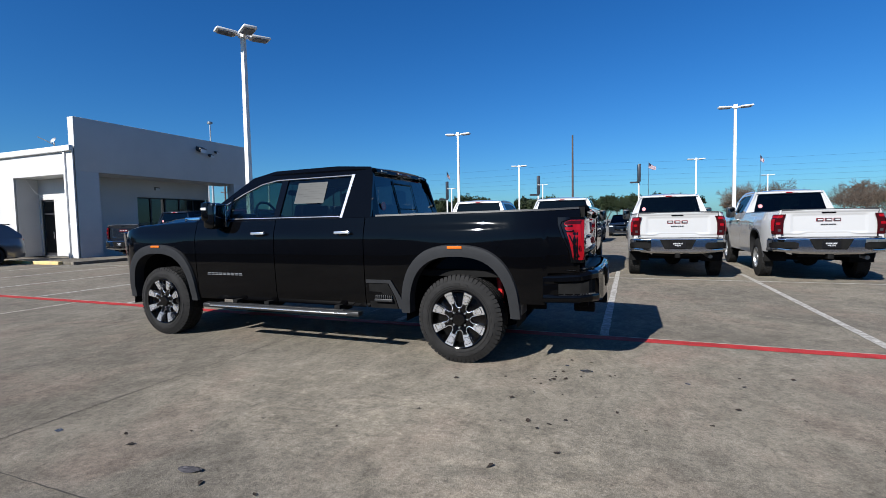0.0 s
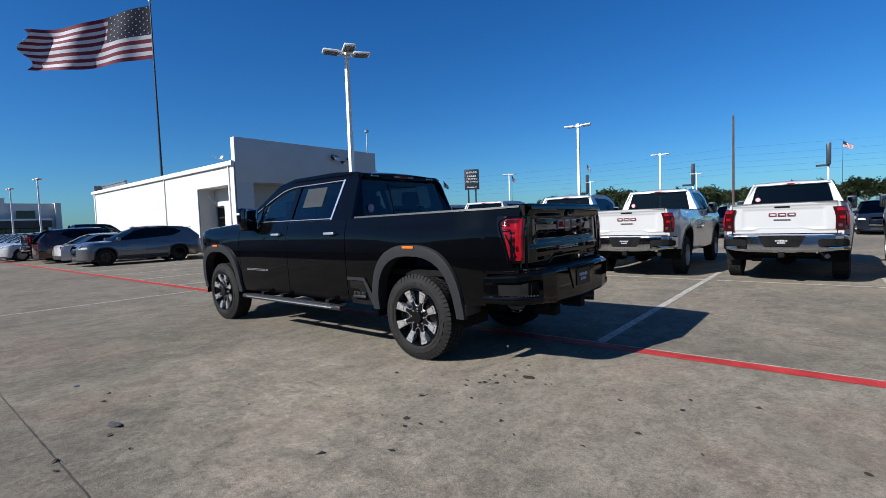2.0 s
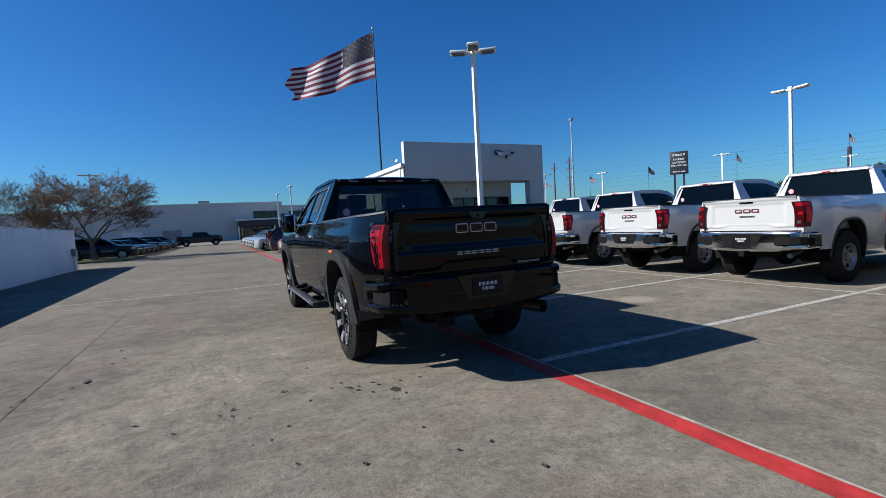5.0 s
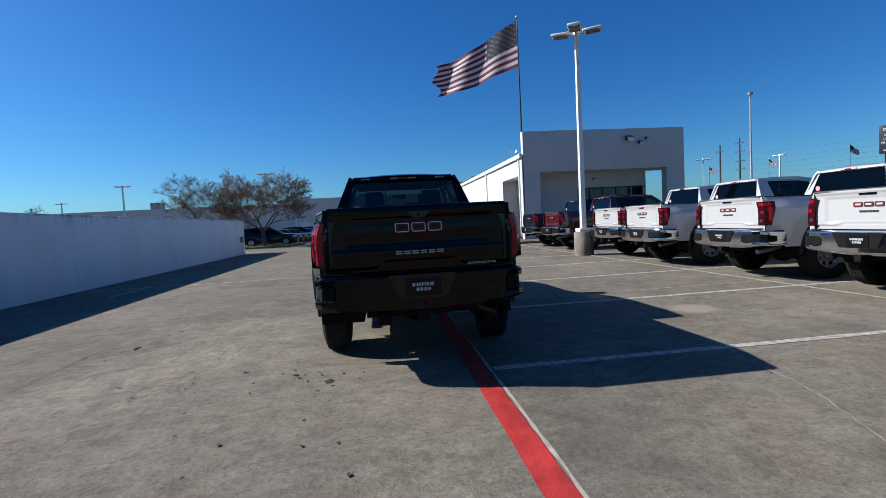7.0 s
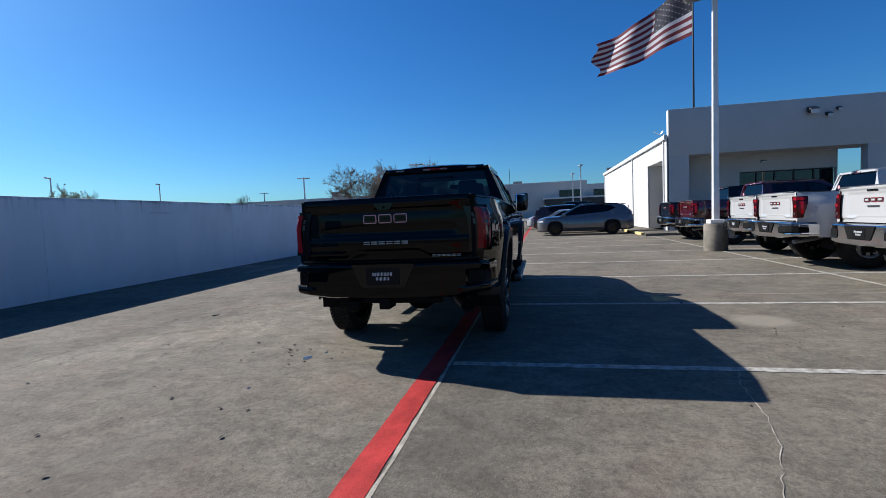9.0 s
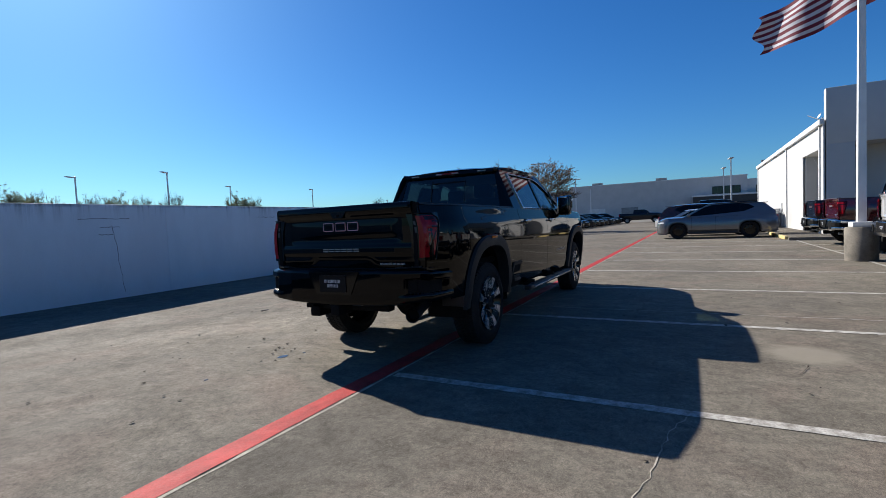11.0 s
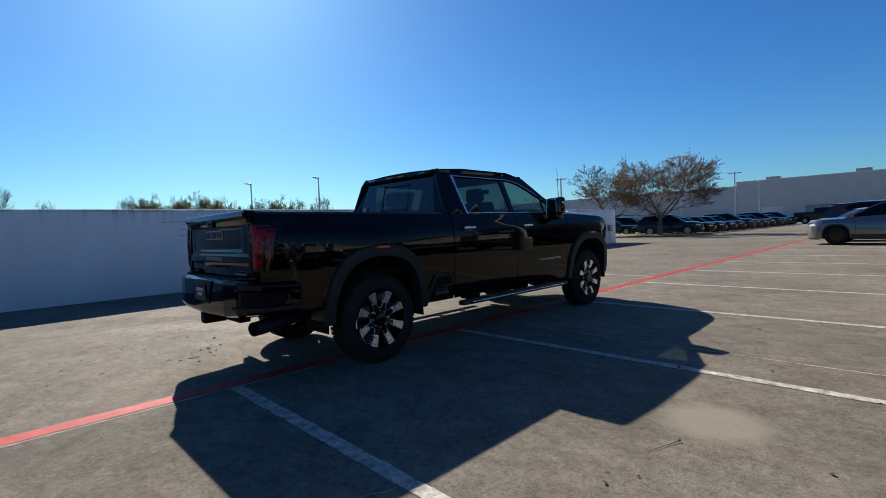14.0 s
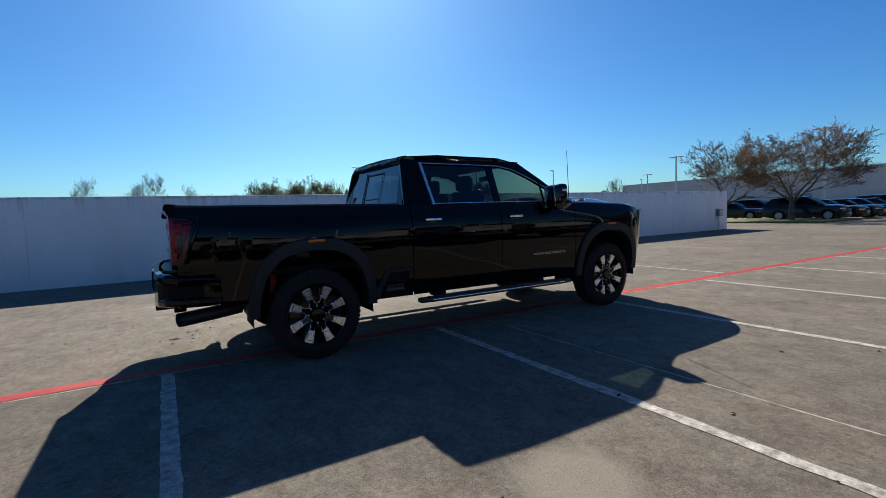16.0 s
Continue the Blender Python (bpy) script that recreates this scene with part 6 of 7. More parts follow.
part("recess_side", box(FX - 2.0, FX - 0.4, 9.1, 9.3, 0, 4.1), STUCCO, bld)
part("end_wall", box(-47, bx0 - 0.2, 16.95, 17.15, 0, 5.0), STUCCO, bld)
part("far_wall", box(-47, -46.8, 8.5, 17.0, 0, 5.0), STUCCO, bld)
part("roof", box(-46.9, FX - 0.4, 8.4, 17.1, 4.9, 5.05), SOFFIT, bld)
face = holed([(-47, 0), (FX - 0.01, 0), (FX - 0.01, 5.0), (-47, 5.0)], [[(-26.42, 0.12), (-22.5, 0.12), (-22.5, 3.98), (-26.42, 3.98)]], lambda x, z: (x, 8.25, z))
part("wing_wall", thick(face, 0.05), STUCCO, bld)
for x in (-26.47, -22.5):
    part("recess_side", box(x, x + 0.05, 8.28, 9.32, 0.12, 3.98), STUCCO, bld)
part("recess_soffit", box(-26.42, -22.5, 8.28, 9.32, 3.98, 4.05), SOFFIT, bld)
rb = holed([(-26.42, 0.12), (-22.5, 0.12), (-22.5, 3.98), (-26.42, 3.98)], [[(-26.28, 0.13), (-25.2, 0.13), (-25.2, 2.95), (-26.28, 2.95)]], lambda x, z: (x, 9.27, z))
part("recess_back", thick(rb, 0.05), STUCCO, bld)
door = part("side_door", box(-26.26, -25.22, 9.29, 9.34, 0.13, 2.93), DARK_STEEL, bld, "dark glazed door in the recess")
part("pane", box(-26.14, -25.34, 9.275, 9.29, 0.3, 2.2), WINDOW_DARK, door)
part("pane", box(-26.14, -25.34, 9.275, 9.29, 2.3, 2.85), WINDOW_DARK, door)
part("door_handle", box(-25.4, -25.36, 9.22, 9.26, 1.0, 1.35, 0.01), CHROME, door)
part("loose_cable", tube([(-26.2, 8.6, 3.9), (-25.9, 8.8, 3.3), (-25.4, 9.0, 2.95), (-24.9, 9.15, 2.95)], 0.006, 5), WHITE_METAL, bld)
gut = part("gutter", box(-47.1, FX + 0.0, 8.06, 8.25, 4.98, 5.24, 0.03), WHITE_METAL, bld, "white metal roof edge and gutter")
for x in (-31.3, -22.35, -46.6):
    part("downpipe", box(x - 0.06, x + 0.06, 8.13, 8.25, 0.12, 5.0, 0.012), WHITE_METAL, gut)
for x in (-28.6, -36.0):
    v = part("wall_vent", box(x - 0.12, x + 0.12, 8.22, 8.26, 3.45, 3.85, 0.008), WHITE_METAL, bld)
    for k in range(4):
        part("vent_slat", box(x - 0.1, x + 0.1, 8.205, 8.22, 3.5 + 0.08 * k, 3.54 + 0.08 * k), GALV, v)
for x in (-31.0, -39.5):
    part("wall_joint", box(x - 0.01, x + 0.01, 8.236, 8.25, 0.12, 4.98), SOFFIT, bld)
part("roof_screen", box(-48.3, -42.0, 9.2, 9.3, 5.05, 5.85), GREY_METAL, bld)
part("roof_screen_end", box(-48.4, -48.2, 8.6, 13.5, 5.0, 5.9), GREY_METAL, bld)
part("roof_screen_cap", box(-48.4, -42.0, 9.15, 9.35, 5.82, 5.9), GREY_METAL, bld)


def flood(name, x, y, z, s, parent, label):
    f = part(name, box(x, x + 0.38 * s, y - 0.22 * s, y + 0.22 * s, z - 0.12 * s, z + 0.12 * s, 0.03 * s, m=Matrix.Translation((x, y, z)) @ Matrix.Rotation(radians(25), 4, "Y") @ Matrix.Translation((-x, -y, -z))), DARK_STEEL, parent, label)
    part("bracket", tube([(x - 0.02, y, z), (x + 0.15 * s, y, z)], 0.04 * s, 8), DARK_STEEL, f)
    part("lens", box(x + 0.37 * s, x + 0.385 * s, y - 0.18 * s, y + 0.18 * s, z - 0.28 * s, z - 0.08 * s), CLEAR_LENS, f)


flood("wall_flood", FX, 15.0, 6.0, 1.0, bld, "black wall floodlight")
flood("wall_flood", FX, 15.75, 5.72, 0.6, bld, "small dark wall camera")
flood("wall_flood", FX, 16.2, 5.95, 0.5, bld, "small dark wall camera")
flood("wall_flood", bx0, 13.6, 3.75, 0.7, bld, "dark wall camera")
dish = part("satellite_dish", tube([(-23.6, 8.5, 5.2), (-23.6, 8.5, 5.55)], 0.03, 8), GALV, bld)
bm = bmesh.new()
add_lathe(bm, [(0.17, 0.0), (0.13, -0.03), (0.07, -0.05), (0.0, -0.055)], 20, lambda a, b, h: (-23.4 + a, 8.35 + 0.5 * b + 0.8 * h, 5.6 + 0.8 * b - 0.5 * h))
part("dish_bowl", bm, GALV, dish)
part("dish_arm", tube([(-23.4, 8.4, 5.4), (-23.9, 8.0, 5.75)], 0.02, 6), GALV, dish)
meter = part("gas_meter", box(-33.3, -33.0, 8.08, 8.2, 0.95, 1.3, 0.03), GALV, bld, "grey gas meter with pipes on the wall")
part("meter_pipe", tube([(-33.4, 8.16, 0.1), (-33.4, 8.16, 1.7), (-33.15, 8.16, 1.7), (-33.15, 8.16, 1.3)], 0.03, 8), WHITE_METAL, meter)
part("meter_pipe", tube([(-32.95, 8.16, 1.1), (-32.75, 8.16, 1.1), (-32.75, 8.16, 0.1)], 0.03, 8), WHITE_METAL, meter)
# walk and yellow kerb
walkway = thing("kerb", "low concrete walk with worn yellow kerb edge", "kerb", kind="structure", m=SITE)
part("walk_slab", box(-47, -19.6, 6.75, 8.25, -0.02, 0.13, 0.015), CONCRETE, walkway)
part("walk_slab", box(-21.8, -19.6, 8.25, 18.6, -0.02, 0.13, 0.015), CONCRETE, walkway)
for x in lin(-26, -20.4, 3)[:-1]:
    part("kerb_stone", box(x + 0.01, x + 1.85, 6.58, 6.75, -0.02, 0.135, 0.02), YELLOW, walkway)
part("kerb_stone", box(-19.62, -19.45, 6.6, 18.6, -0.02, 0.135, 0.02), PEDESTAL, walkway)
ub = thing("utility_box", "pale metal utility cabinet against the building wall", "utility box")
ub.matrix_basis = pose(-32.15, 7.32, 0.12)
part("cabinet", box(-0.45, 0.45, -0.3, 0.3, 0, 1.1, 0.02), WHITE_METAL, ub)
part("cabinet_lid", box(-0.48, 0.48, -0.33, 0.33, 1.1, 1.15, 0.01), GALV, ub)
for k in range(9):
    part("louvre", box(0.45, 0.462, -0.26, 0.26, 0.12 + 0.1 * k, 0.17 + 0.1 * k), GALV, ub)
part("cabinet_door", box(-0.4, 0.4, -0.315, -0.3, 0.06, 1.04, 0.005), WHITE_METAL, ub)


# ---------------------------------------------------------------- lamp posts, poles, flags
def lamp_post(h, heads, base_h, label, name="street_lamp", wide=1.0):
    root = thing(name, label, "street lamp", "lamp posts of the lot")
    if base_h:
        b = part("pedestal", tube([(0, 0, -0.02), (0, 0, base_h - 0.03), (0, 0, base_h)], [0.31, 0.31, 0.29], 28), PEDESTAL, root, "stained round concrete pedestal")
        part("base_cover", box(-0.2, 0.2, -0.2, 0.2, base_h, base_h + 0.12, 0.02), WHITE_METAL, root)
    part("pole", prism([(-0.5, -0.5), (0.5, -0.5), (0.5, 0.5), (-0.5, 0.5)], lambda a, b: (0.16 * a, 0.16 * b, base_h), lambda a, b: (0.115 * a, 0.115 * b, h - 0.1)), WHITE_METAL, root)
    part("pole_top", box(-0.1, 0.1, -0.1, 0.1, h - 0.18, h + 0.04, 0.02), WHITE_METAL, root)
    for az in heads:
        m = Matrix.Rotation(radians(az), 4, "Z") @ Matrix.Translation((0, 0, h - 0.1)) @ Matrix.Rotation(radians(-2.5), 4, "Y")
        hd = part("lamp_head", box(0.2, 0.8 * wide, -0.2, 0.2, -0.04, 0.045, 0.035, m=m), WHITE_METAL, root)
        part("arm", box(0.05, 0.35, -0.045, 0.045, -0.04, 0.04, 0.01, m=m), WHITE_METAL, hd)
        part("lens", box(0.3, 0.72 * wide, -0.16, 0.16, -0.062, -0.048, m=m), GREY_METAL, hd)
    return root


lamp_post(7.3, (60, 240, 330), 0.78, "white square lamp post with three heads on pedestal").matrix_basis = pose(-9.53, 6.3, 0)
two = lamp_post(7.05, (5, 185), 0.75, "white square lamp post with two heads")
two.matrix_basis = pose(-8.75, 23.6, 0)
for x, y, a, s in ((6.84, 24.77, 0, 1.05), (-9.12, 43.21, 0, 1), (7.67, 48.36, 0, 1.03), (-11.42, 70.87, 0, 1), (19.08, 71.67, 0, 1), (-27.52, 46.42, 20, 1), (-26.5, 69.69, 0, 1), (-43.77, 45.52, 0, 1), (-45.32, 37.11, 60, 1), (-56.3, 6.4, 0, 1), (-69.34, 6.28, 0, 1), (-44.6, -11.65, 90, 1.02), (-67.5, -12.9, 90, 1), (-50.1, -27.9, 90, 1), (-89.66, -14.99, 0, 1), (-71.71, -47.24, 90, 1)):
    copy_thing(two, pose(x, y, 0, 0, 0, a) @ Matrix.Diagonal((s, s, s, 1)))
single = lamp_post(8.9, (0,), 0.0, "slim grey street lamp with one arm", wide=1.5)
single.matrix_basis = pose(-29.6, -52.2, -0.03, 0, 0, 30)
for x, y in ((-24.6, -62.2), (-62.57, -60.72), (-46.5, -63.0), (-109.42, -76.22)):
    copy_thing(single, pose(x, y, -0.03, 0, 0, 20))


def flag_pole(x, y, h, hoist, fly, label, stripes=True, r=0.16, sag=0.27):
    root = thing("flag_pole", label, "flag")
    part("pole", tube([(x, y, -0.03), (x, y, h * 0.5), (x, y, h)], [r * 1.3, r, r * 0.6], 12), DARK_STEEL if stripes else GALV, root)
    bm = bmesh.new()
    bmesh.ops.create_uvsphere(bm, u_segments=10, v_segments=6, radius=r * 1.6, matrix=Matrix.Translation((x, y, h + r)))
    part("finial", bm, GALV, root)
    F = Vector(fly)
    side = Vector((F.y, -F.x, 0)).normalized()

    def cloth(s, t):
        wave = (0.03 * s ** 0.7) * F.length
        ph = 15.0 * s + 2.2 * t
        z = -(0.26 + 0.10 * t) * s * hoist * 1.9 * sag / 0.27 + 0.35 * hoist * 0.2 * math.sin(6.0 * s + 1.2) * s
        return Vector((x, y, h - hoist * 0.06 - hoist * (1 - t) * (1 - 0.12 * s))) + F * s * (1 - 0.05 * math.sin(5 * s) - 0.05 * s * math.sin(9 * t)) + side * wave * math.sin(ph) + Vector((0, 0, z))
    n = 13 if stripes else 2
    for k in range(n):
        t0, t1 = k / n, (k + 1) / n
        s0 = 0.4 if k >= 6 and stripes else 0.0
        part("stripe", thick(grid(cloth, lin(s0, 1, 30), lin(t0, t1, 2)), 0.01), FLAG_RED if k % 2 == 0 else FLAG_WHITE, root)
    part("canton", thick(grid(cloth, lin(0, 0.4 if stripes else 0.33, 14), lin(6 / 13 if stripes else 0, 1, 8)), 0.012), FLAG_BLUE, root)
    if stripes and hoist > 4:
        bm = bmesh.new()
        for i in range(9):
            for j in range(6 if i % 2 == 0 else 5):
                c = Vector(((j + 0.5 + (0 if i % 2 == 0 else 0.5)) / 6 * 0.4, 6 / 13 + (i + 0.5) / 9 * 7 / 13, 0))
                for sd in (0.05, -0.05):
                    vs = []
                    for q in range(10):
                        rr = 0.0085 if q % 2 == 0 else 0.0035
                        a = math.pi / 2 + q * math.pi / 5
                        p = cloth(min(0.4, max(0, c.x + rr * math.cos(a))), c.y + 2.0 * rr * math.sin(a)) + side * sd
                        vs.append(bm.verts.new(p))
                    bm.faces.new(vs)
        part("star_field", bm, FLAG_WHITE, root, weld=False)
    return root


flag_pole(-81.1, 26.7, 38.2, 8.35, (-9.2, -13.6, 0), "tall dark flagpole flying a large striped national flag")
for x, y, z, fly in ((-74.57, 72.02, 9.9, (1.6, 1.2, 0)), (-53.98, 66.17, 9.3, (0.5, 1.6, 0)), (-83.63, 66.73, 9.7, (1.4, 1.4, 0)), (-32.27, 82.58, 11.4, (0.7, 0.7, 0)), (-45.39, 76.99, 10.3, (0.6, 0.9, 0)), (4.86, 95.6, 12.2, (1.9, -1.0, 0)), (24.3, 100.0, 12.9, (0.7, -0.9, 0))):
    flag_pole(x, y, z, 1.05, tuple(0.65 * c for c in fly), "distant thin flagpole with a small striped flag", True, 0.035, 0.35)

pylon = thing("sign", "dark pylon sign with pale unreadable bars", "sign")
pylon.matrix_basis = pose(-39.8, 55.65, 0, 0, 0, 35) @ Matrix.Diagonal((0.94, 0.94, 0.94, 1))
part("sign_box", box(-1.2, 1.2, -0.2, 0.2, 6.7, 10.0, 0.03), SIGN_DARK, pylon)
part("sign_edge", box(-1.24, -1.2, -0.21, 0.21, 6.7, 10.0), GALV, pylon)
for s in (-0.6, 0.6):
    part("leg", box(s - 0.13, s + 0.13, -0.13, 0.13, -0.03, 6.7), DARK_STEEL, pylon)
for z, w, h in ((9.5, 1.75, 0.24), (8.88, 1.5, 0.2), (7.08, 1.7, 0.14)):
    for yy in (-0.21, 0.2):
        for k in range(5):
            x0 = -w / 2 + k * w / 5
            part("sign_bar", box(x0, x0 + 0.8 * w / 5, yy, yy + 0.01, z - h / 2, z - h / 6), WHITE_METAL, pylon)
            part("sign_bar", box(x0, x0 + 0.8 * w / 5, yy, yy + 0.01, z + h / 6, z + h / 2), WHITE_METAL, pylon)


def sign_text(words, z, size):
    """A word in raised letters on the sign's south face."""
    cu = bpy.data.curves.new("words", "FONT")
    cu.body, cu.size, cu.align_x, cu.align_y, cu.extrude = words, size, "CENTER", "CENTER", 0.01
    ob = bpy.data.objects.new("words", cu)
    me = bpy.data.meshes.new_from_object(ob)
    bpy.data.objects.remove(ob)
    me.transform(Matrix.Translation((0, -0.21, z)) @ Matrix.Rotation(radians(90), 4, "X"))
    me.materials.append(WHITE_METAL)
    lettering = new("lettering", me)
    lettering.parent = pylon


sign_text("CERTIFIED", 8.38, 0.38)
sign_text("PRE OWNED", 7.95, 0.36)
for x, y, h, w in ((3.1, 94.4, 11.8, 2.1), (-14.24, 82.72, 9.5, 1.2), (-32.27, 82.58, 9.3, 1.2)):
    pt = thing("sign", "tall narrow dark sign seen nearly edge on", "sign")
    pt.matrix_basis = pose(x, y, 0, 0, 0, 5 - math.degrees(math.atan2(x - 2.5, y + 4.5)))
    part("sign_box", box(-0.25, 0.25, -w / 2, w / 2, h - 3.4, h, 0.03), SIGN_DARK, pt)
    part("leg", tube([(0, 0, -0.03), (0, 0, h - 3.4)], 0.16, 10), WHITE_METAL, pt)
    part("sign_arm", box(-1.6, 0.1, -0.2, 0.2, h - 3.6, h - 3.3), DARK_STEEL, pt)


def utility_pole(x, y, h, arms):
    root = thing("utility_pole", "weathered brown wooden utility pole with wires", "utility pole")
    root.matrix_basis = pose(x, y, -0.03)
    part("pole", tube([(0, 0, 0), (0, 0, h)], [0.16, 0.11], 10), WOOD_POLE, root)
    for z in arms:
        arm = part("cross_arm", box(-0.95, 0.95, -0.05, 0.05, z, z + 0.1), WOOD_POLE, root)
        for s in (-0.85, -0.45, 0.45, 0.85):
            part("insulator", tube([(s, 0, z + 0.1), (s, 0, z + 0.26)], 0.05, 6), GREY_METAL, arm)


utility_pole(-6.2, 65.5, 13.5, ())
utility_pole(-64.57, 54.27, 11.3, (10.2,))
utility_pole(-62.79, 56.27, 12.1, (11.2, 9.9, 8.4, 7.1))
utility_pole(70, 66, 12.5, (11.5,))
wires = thing("power_line", "thin dark overhead wires between the poles", "wire")
for z, sag in ((9.4, 0.8), (8.4, 0.7), (7.6, 0.6), (6.9, 0.5), (6.2, 0.5)):
    for (x0, y0), (x1, y1) in (((-63, 56), (-6.2, 65.5)), ((-6.2, 65.5), (70, 66)), ((70, 66), (150, 70))):
        pts = [(x0 + (x1 - x0) * t, y0 + (y1 - y0) * t, z - 4 * sag * t * (1 - t)) for t in lin(0, 1, 12)]
        part("wire", add_tube(bmesh.new(), pts, 0.007, 4), UNDER, wires)
mast = thing("radio_mast", "very tall slim steel mast", "mast", m=pose(-140.5, 125, 0))
part("mast_pole", tube([(0, 0, 0), (0, 0, 19), (0, 0, 39)], [0.5, 0.35, 0.18], 10), GALV, mast)
for z in (38.5,):
    part("antenna_ring", tube([(0, 0, z), (0, 0, z + 0.7)], 0.9, 12), GREY_METAL, mast)


# ---------------------------------------------------------------- trees
def tree(label, seed, h, spread, leaf, leaves, twigs=True, leaf_size=0.11, trunk_h=0.26, name="tree", depth=5, r0=None, twig=0.004):
    """A tapered trunk that forks into limbs and twigs, with single leaves."""
    rnd = random.Random(seed)
    root = thing(name, label, "tree")
    wood, tips = bmesh.new(), []

    def grow(p, d, length, r, lev):
        n = 4
        pts, rad = [p], [r]
        q, dd = p.copy(), d.copy()
        for k in range(n):
            dd = (dd + Vector((rnd.gauss(0, 0.14), rnd.gauss(0, 0.14), rnd.gauss(0.05 if lev else 0, 0.08)))).normalized()
            q = q + dd * (length / n)
            pts.append(q.copy())
            rad.append(max(twig, r * (1 - 0.42 * (k + 1) / n)))
        add_tube(wood, pts, rad, 7 if lev < 2 else (4 if lev < 4 else 3), caps=False)
        if lev >= 2:
            for q_ in pts[1:]:
                tips.append((q_, lev))
        if lev >= depth:
            return
        kids = rnd.randint(4, 5) if lev == 0 else rnd.randint(3, 4)
        a0 = rnd.uniform(0, 6.28)
        for k in range(kids):
            az = a0 + 6.283 * k / kids + rnd.uniform(-0.5, 0.5)
            tilt = rnd.uniform(0.4, 0.85) if lev == 0 else rnd.uniform(0.3, 0.85)
            e = dd.orthogonal().normalized()
            f = dd.cross(e)
            nd = (dd * math.cos(tilt) + (e * math.cos(az) + f * math.sin(az)) * math.sin(tilt))
            nd = Vector((nd.x * spread, nd.y * spread, nd.z * 0.85 + 0.12)).normalized()
            at = len(pts) - 1 if (k < 2 or lev == 0) else rnd.randint(2, len(pts) - 1)
            grow(pts[at], nd, length * rnd.uniform(0.62, 0.85) if lev else h * 0.3, rad[at] * rnd.uniform(0.55, 0.75), lev + 1)
    grow(Vector((0, 0, -0.05)), Vector((0.03, 0.02, 1)), h * trunk_h, r0 or h * 0.028, 0)
    part("trunk", wood, BARK, root, weld=False)
    crown = bmesh.new()
    for _ in range(leaves):
        q, lev = rnd.choice(tips)
        c = q + Vector((rnd.gauss(0, 0.09), rnd.gauss(0, 0.09), rnd.gauss(0, 0.08))) * (h / 7)
        a = Vector((rnd.gauss(0, 1), rnd.gauss(0, 1), rnd.gauss(0, 0.6))).normalized() * leaf_size * rnd.uniform(0.6, 1.3)
        b = a.orthogonal().normalized() * leaf_size * rnd.uniform(0.4, 0.7)
        vs = [crown.verts.new(c + o) for o in (a, b, -a, -b)]
        crown.faces.new(vs)
    part("crown", crown, leaf, root, weld=False)
    return root


def spot_tree(src, x, y, width, top, turn=0.0):
    """Where a tree stands, with its crown that wide and its top that high."""
    pts = [v.co for ob in src.children for v in ob.data.vertices]
    r = sorted(math.hypot(p.x, p.y) for p in pts)[int(0.97 * len(pts))]
    k, h = width / (2 * r), top / max(p.z for p in pts)
    return pose(x, y, 0, 0, 0, turn) @ Matrix.Diagonal((k / src.scale.x, k / src.scale.y, h / src.scale.z, 1))


t = tree("spreading winter tree with a round crown of rust-brown leaves", 5, 6.3, 1.5, LEAF_RUST, 12500, leaf_size=0.058, trunk_h=0.24, depth=6, r0=0.25, twig=0.012)
t.matrix_basis = spot_tree(t, -35.4, -10.0, 9.2, 6.9)
t2 = tree("bare spreading tree with sparse rusty leaves beside the wall", 11, 6.9, 1.5, LEAF_RUST, 4000, leaf_size=0.055, trunk_h=0.22, depth=6, r0=0.25, twig=0.013)
t2.matrix_basis = spot_tree(t2, -37.4, -15.6, 10.2, 6.8)
island = part("grass_island", box(-40, -33.4, -17.5, -7.6, -0.02, 0.12, 0.05), GRASS)
tagged(island, "dry grass island with a low kerb around it", "ground", kind="structure")
# beyond the wall: leafy olive trees, bare trees and low shrubs
olive = tree("olive green leafy tree beyond the wall", 21, 7.6, 1.15, LEAF_OLIVE, 9000, leaf_size=0.11, depth=5, twig=0.012)
olive.matrix_basis = spot_tree(olive, -11.2, -56.2, 6.8, 6.9)
bare = tree("bare twiggy winter tree beyond the wall", 31, 7.4, 1.1, LEAF_OLIVE, 250, leaf_size=0.1, depth=5, r0=0.35, twig=0.02)
bare.matrix_basis = spot_tree(bare, 1.9, -56.7, 5.2, 7.3)
rnd = random.Random(77)
for src, x, y, width, top in ((bare, 7.9, -56.4, 2.6, 6.8), (bare, -1.7, -56.6, 2.0, 6.0), (olive, -4.2, -58.0, 3.0, 4.9), (olive, -6.4, -57.5, 2.6, 5.0), (olive, -15.6, -54.6, 5.4, 7.1), (olive, -13.2, -56.8, 4.6, 6.6), (bare, -9.0, -57.2, 4.0, 6.6),
                              (bare, -17.6, -54.3, 3.0, 6.5), (olive, -19.4, -53.9, 1.9, 6.0), (olive, -21.0, -53.0, 2.0, 6.2), (bare, -21.8, -52.0, 3.4, 6.1), (olive, -23.9, -51.6, 3.4, 6.6), (bare, -25.8, -50.6, 2.8, 6.1), (bare, -28.4, -49.4, 3.6, 6.4), (olive, -33.8, -45.4, 3.8, 6.4), (bare, -35.6, -44.6, 2.2, 5.8),
                              (bare, -52.0, -38.0, 3.0, 5.6)):
    copy_thing(src, spot_tree(src, x, y, 1.3 * width, top, rnd.uniform(0, 360)))
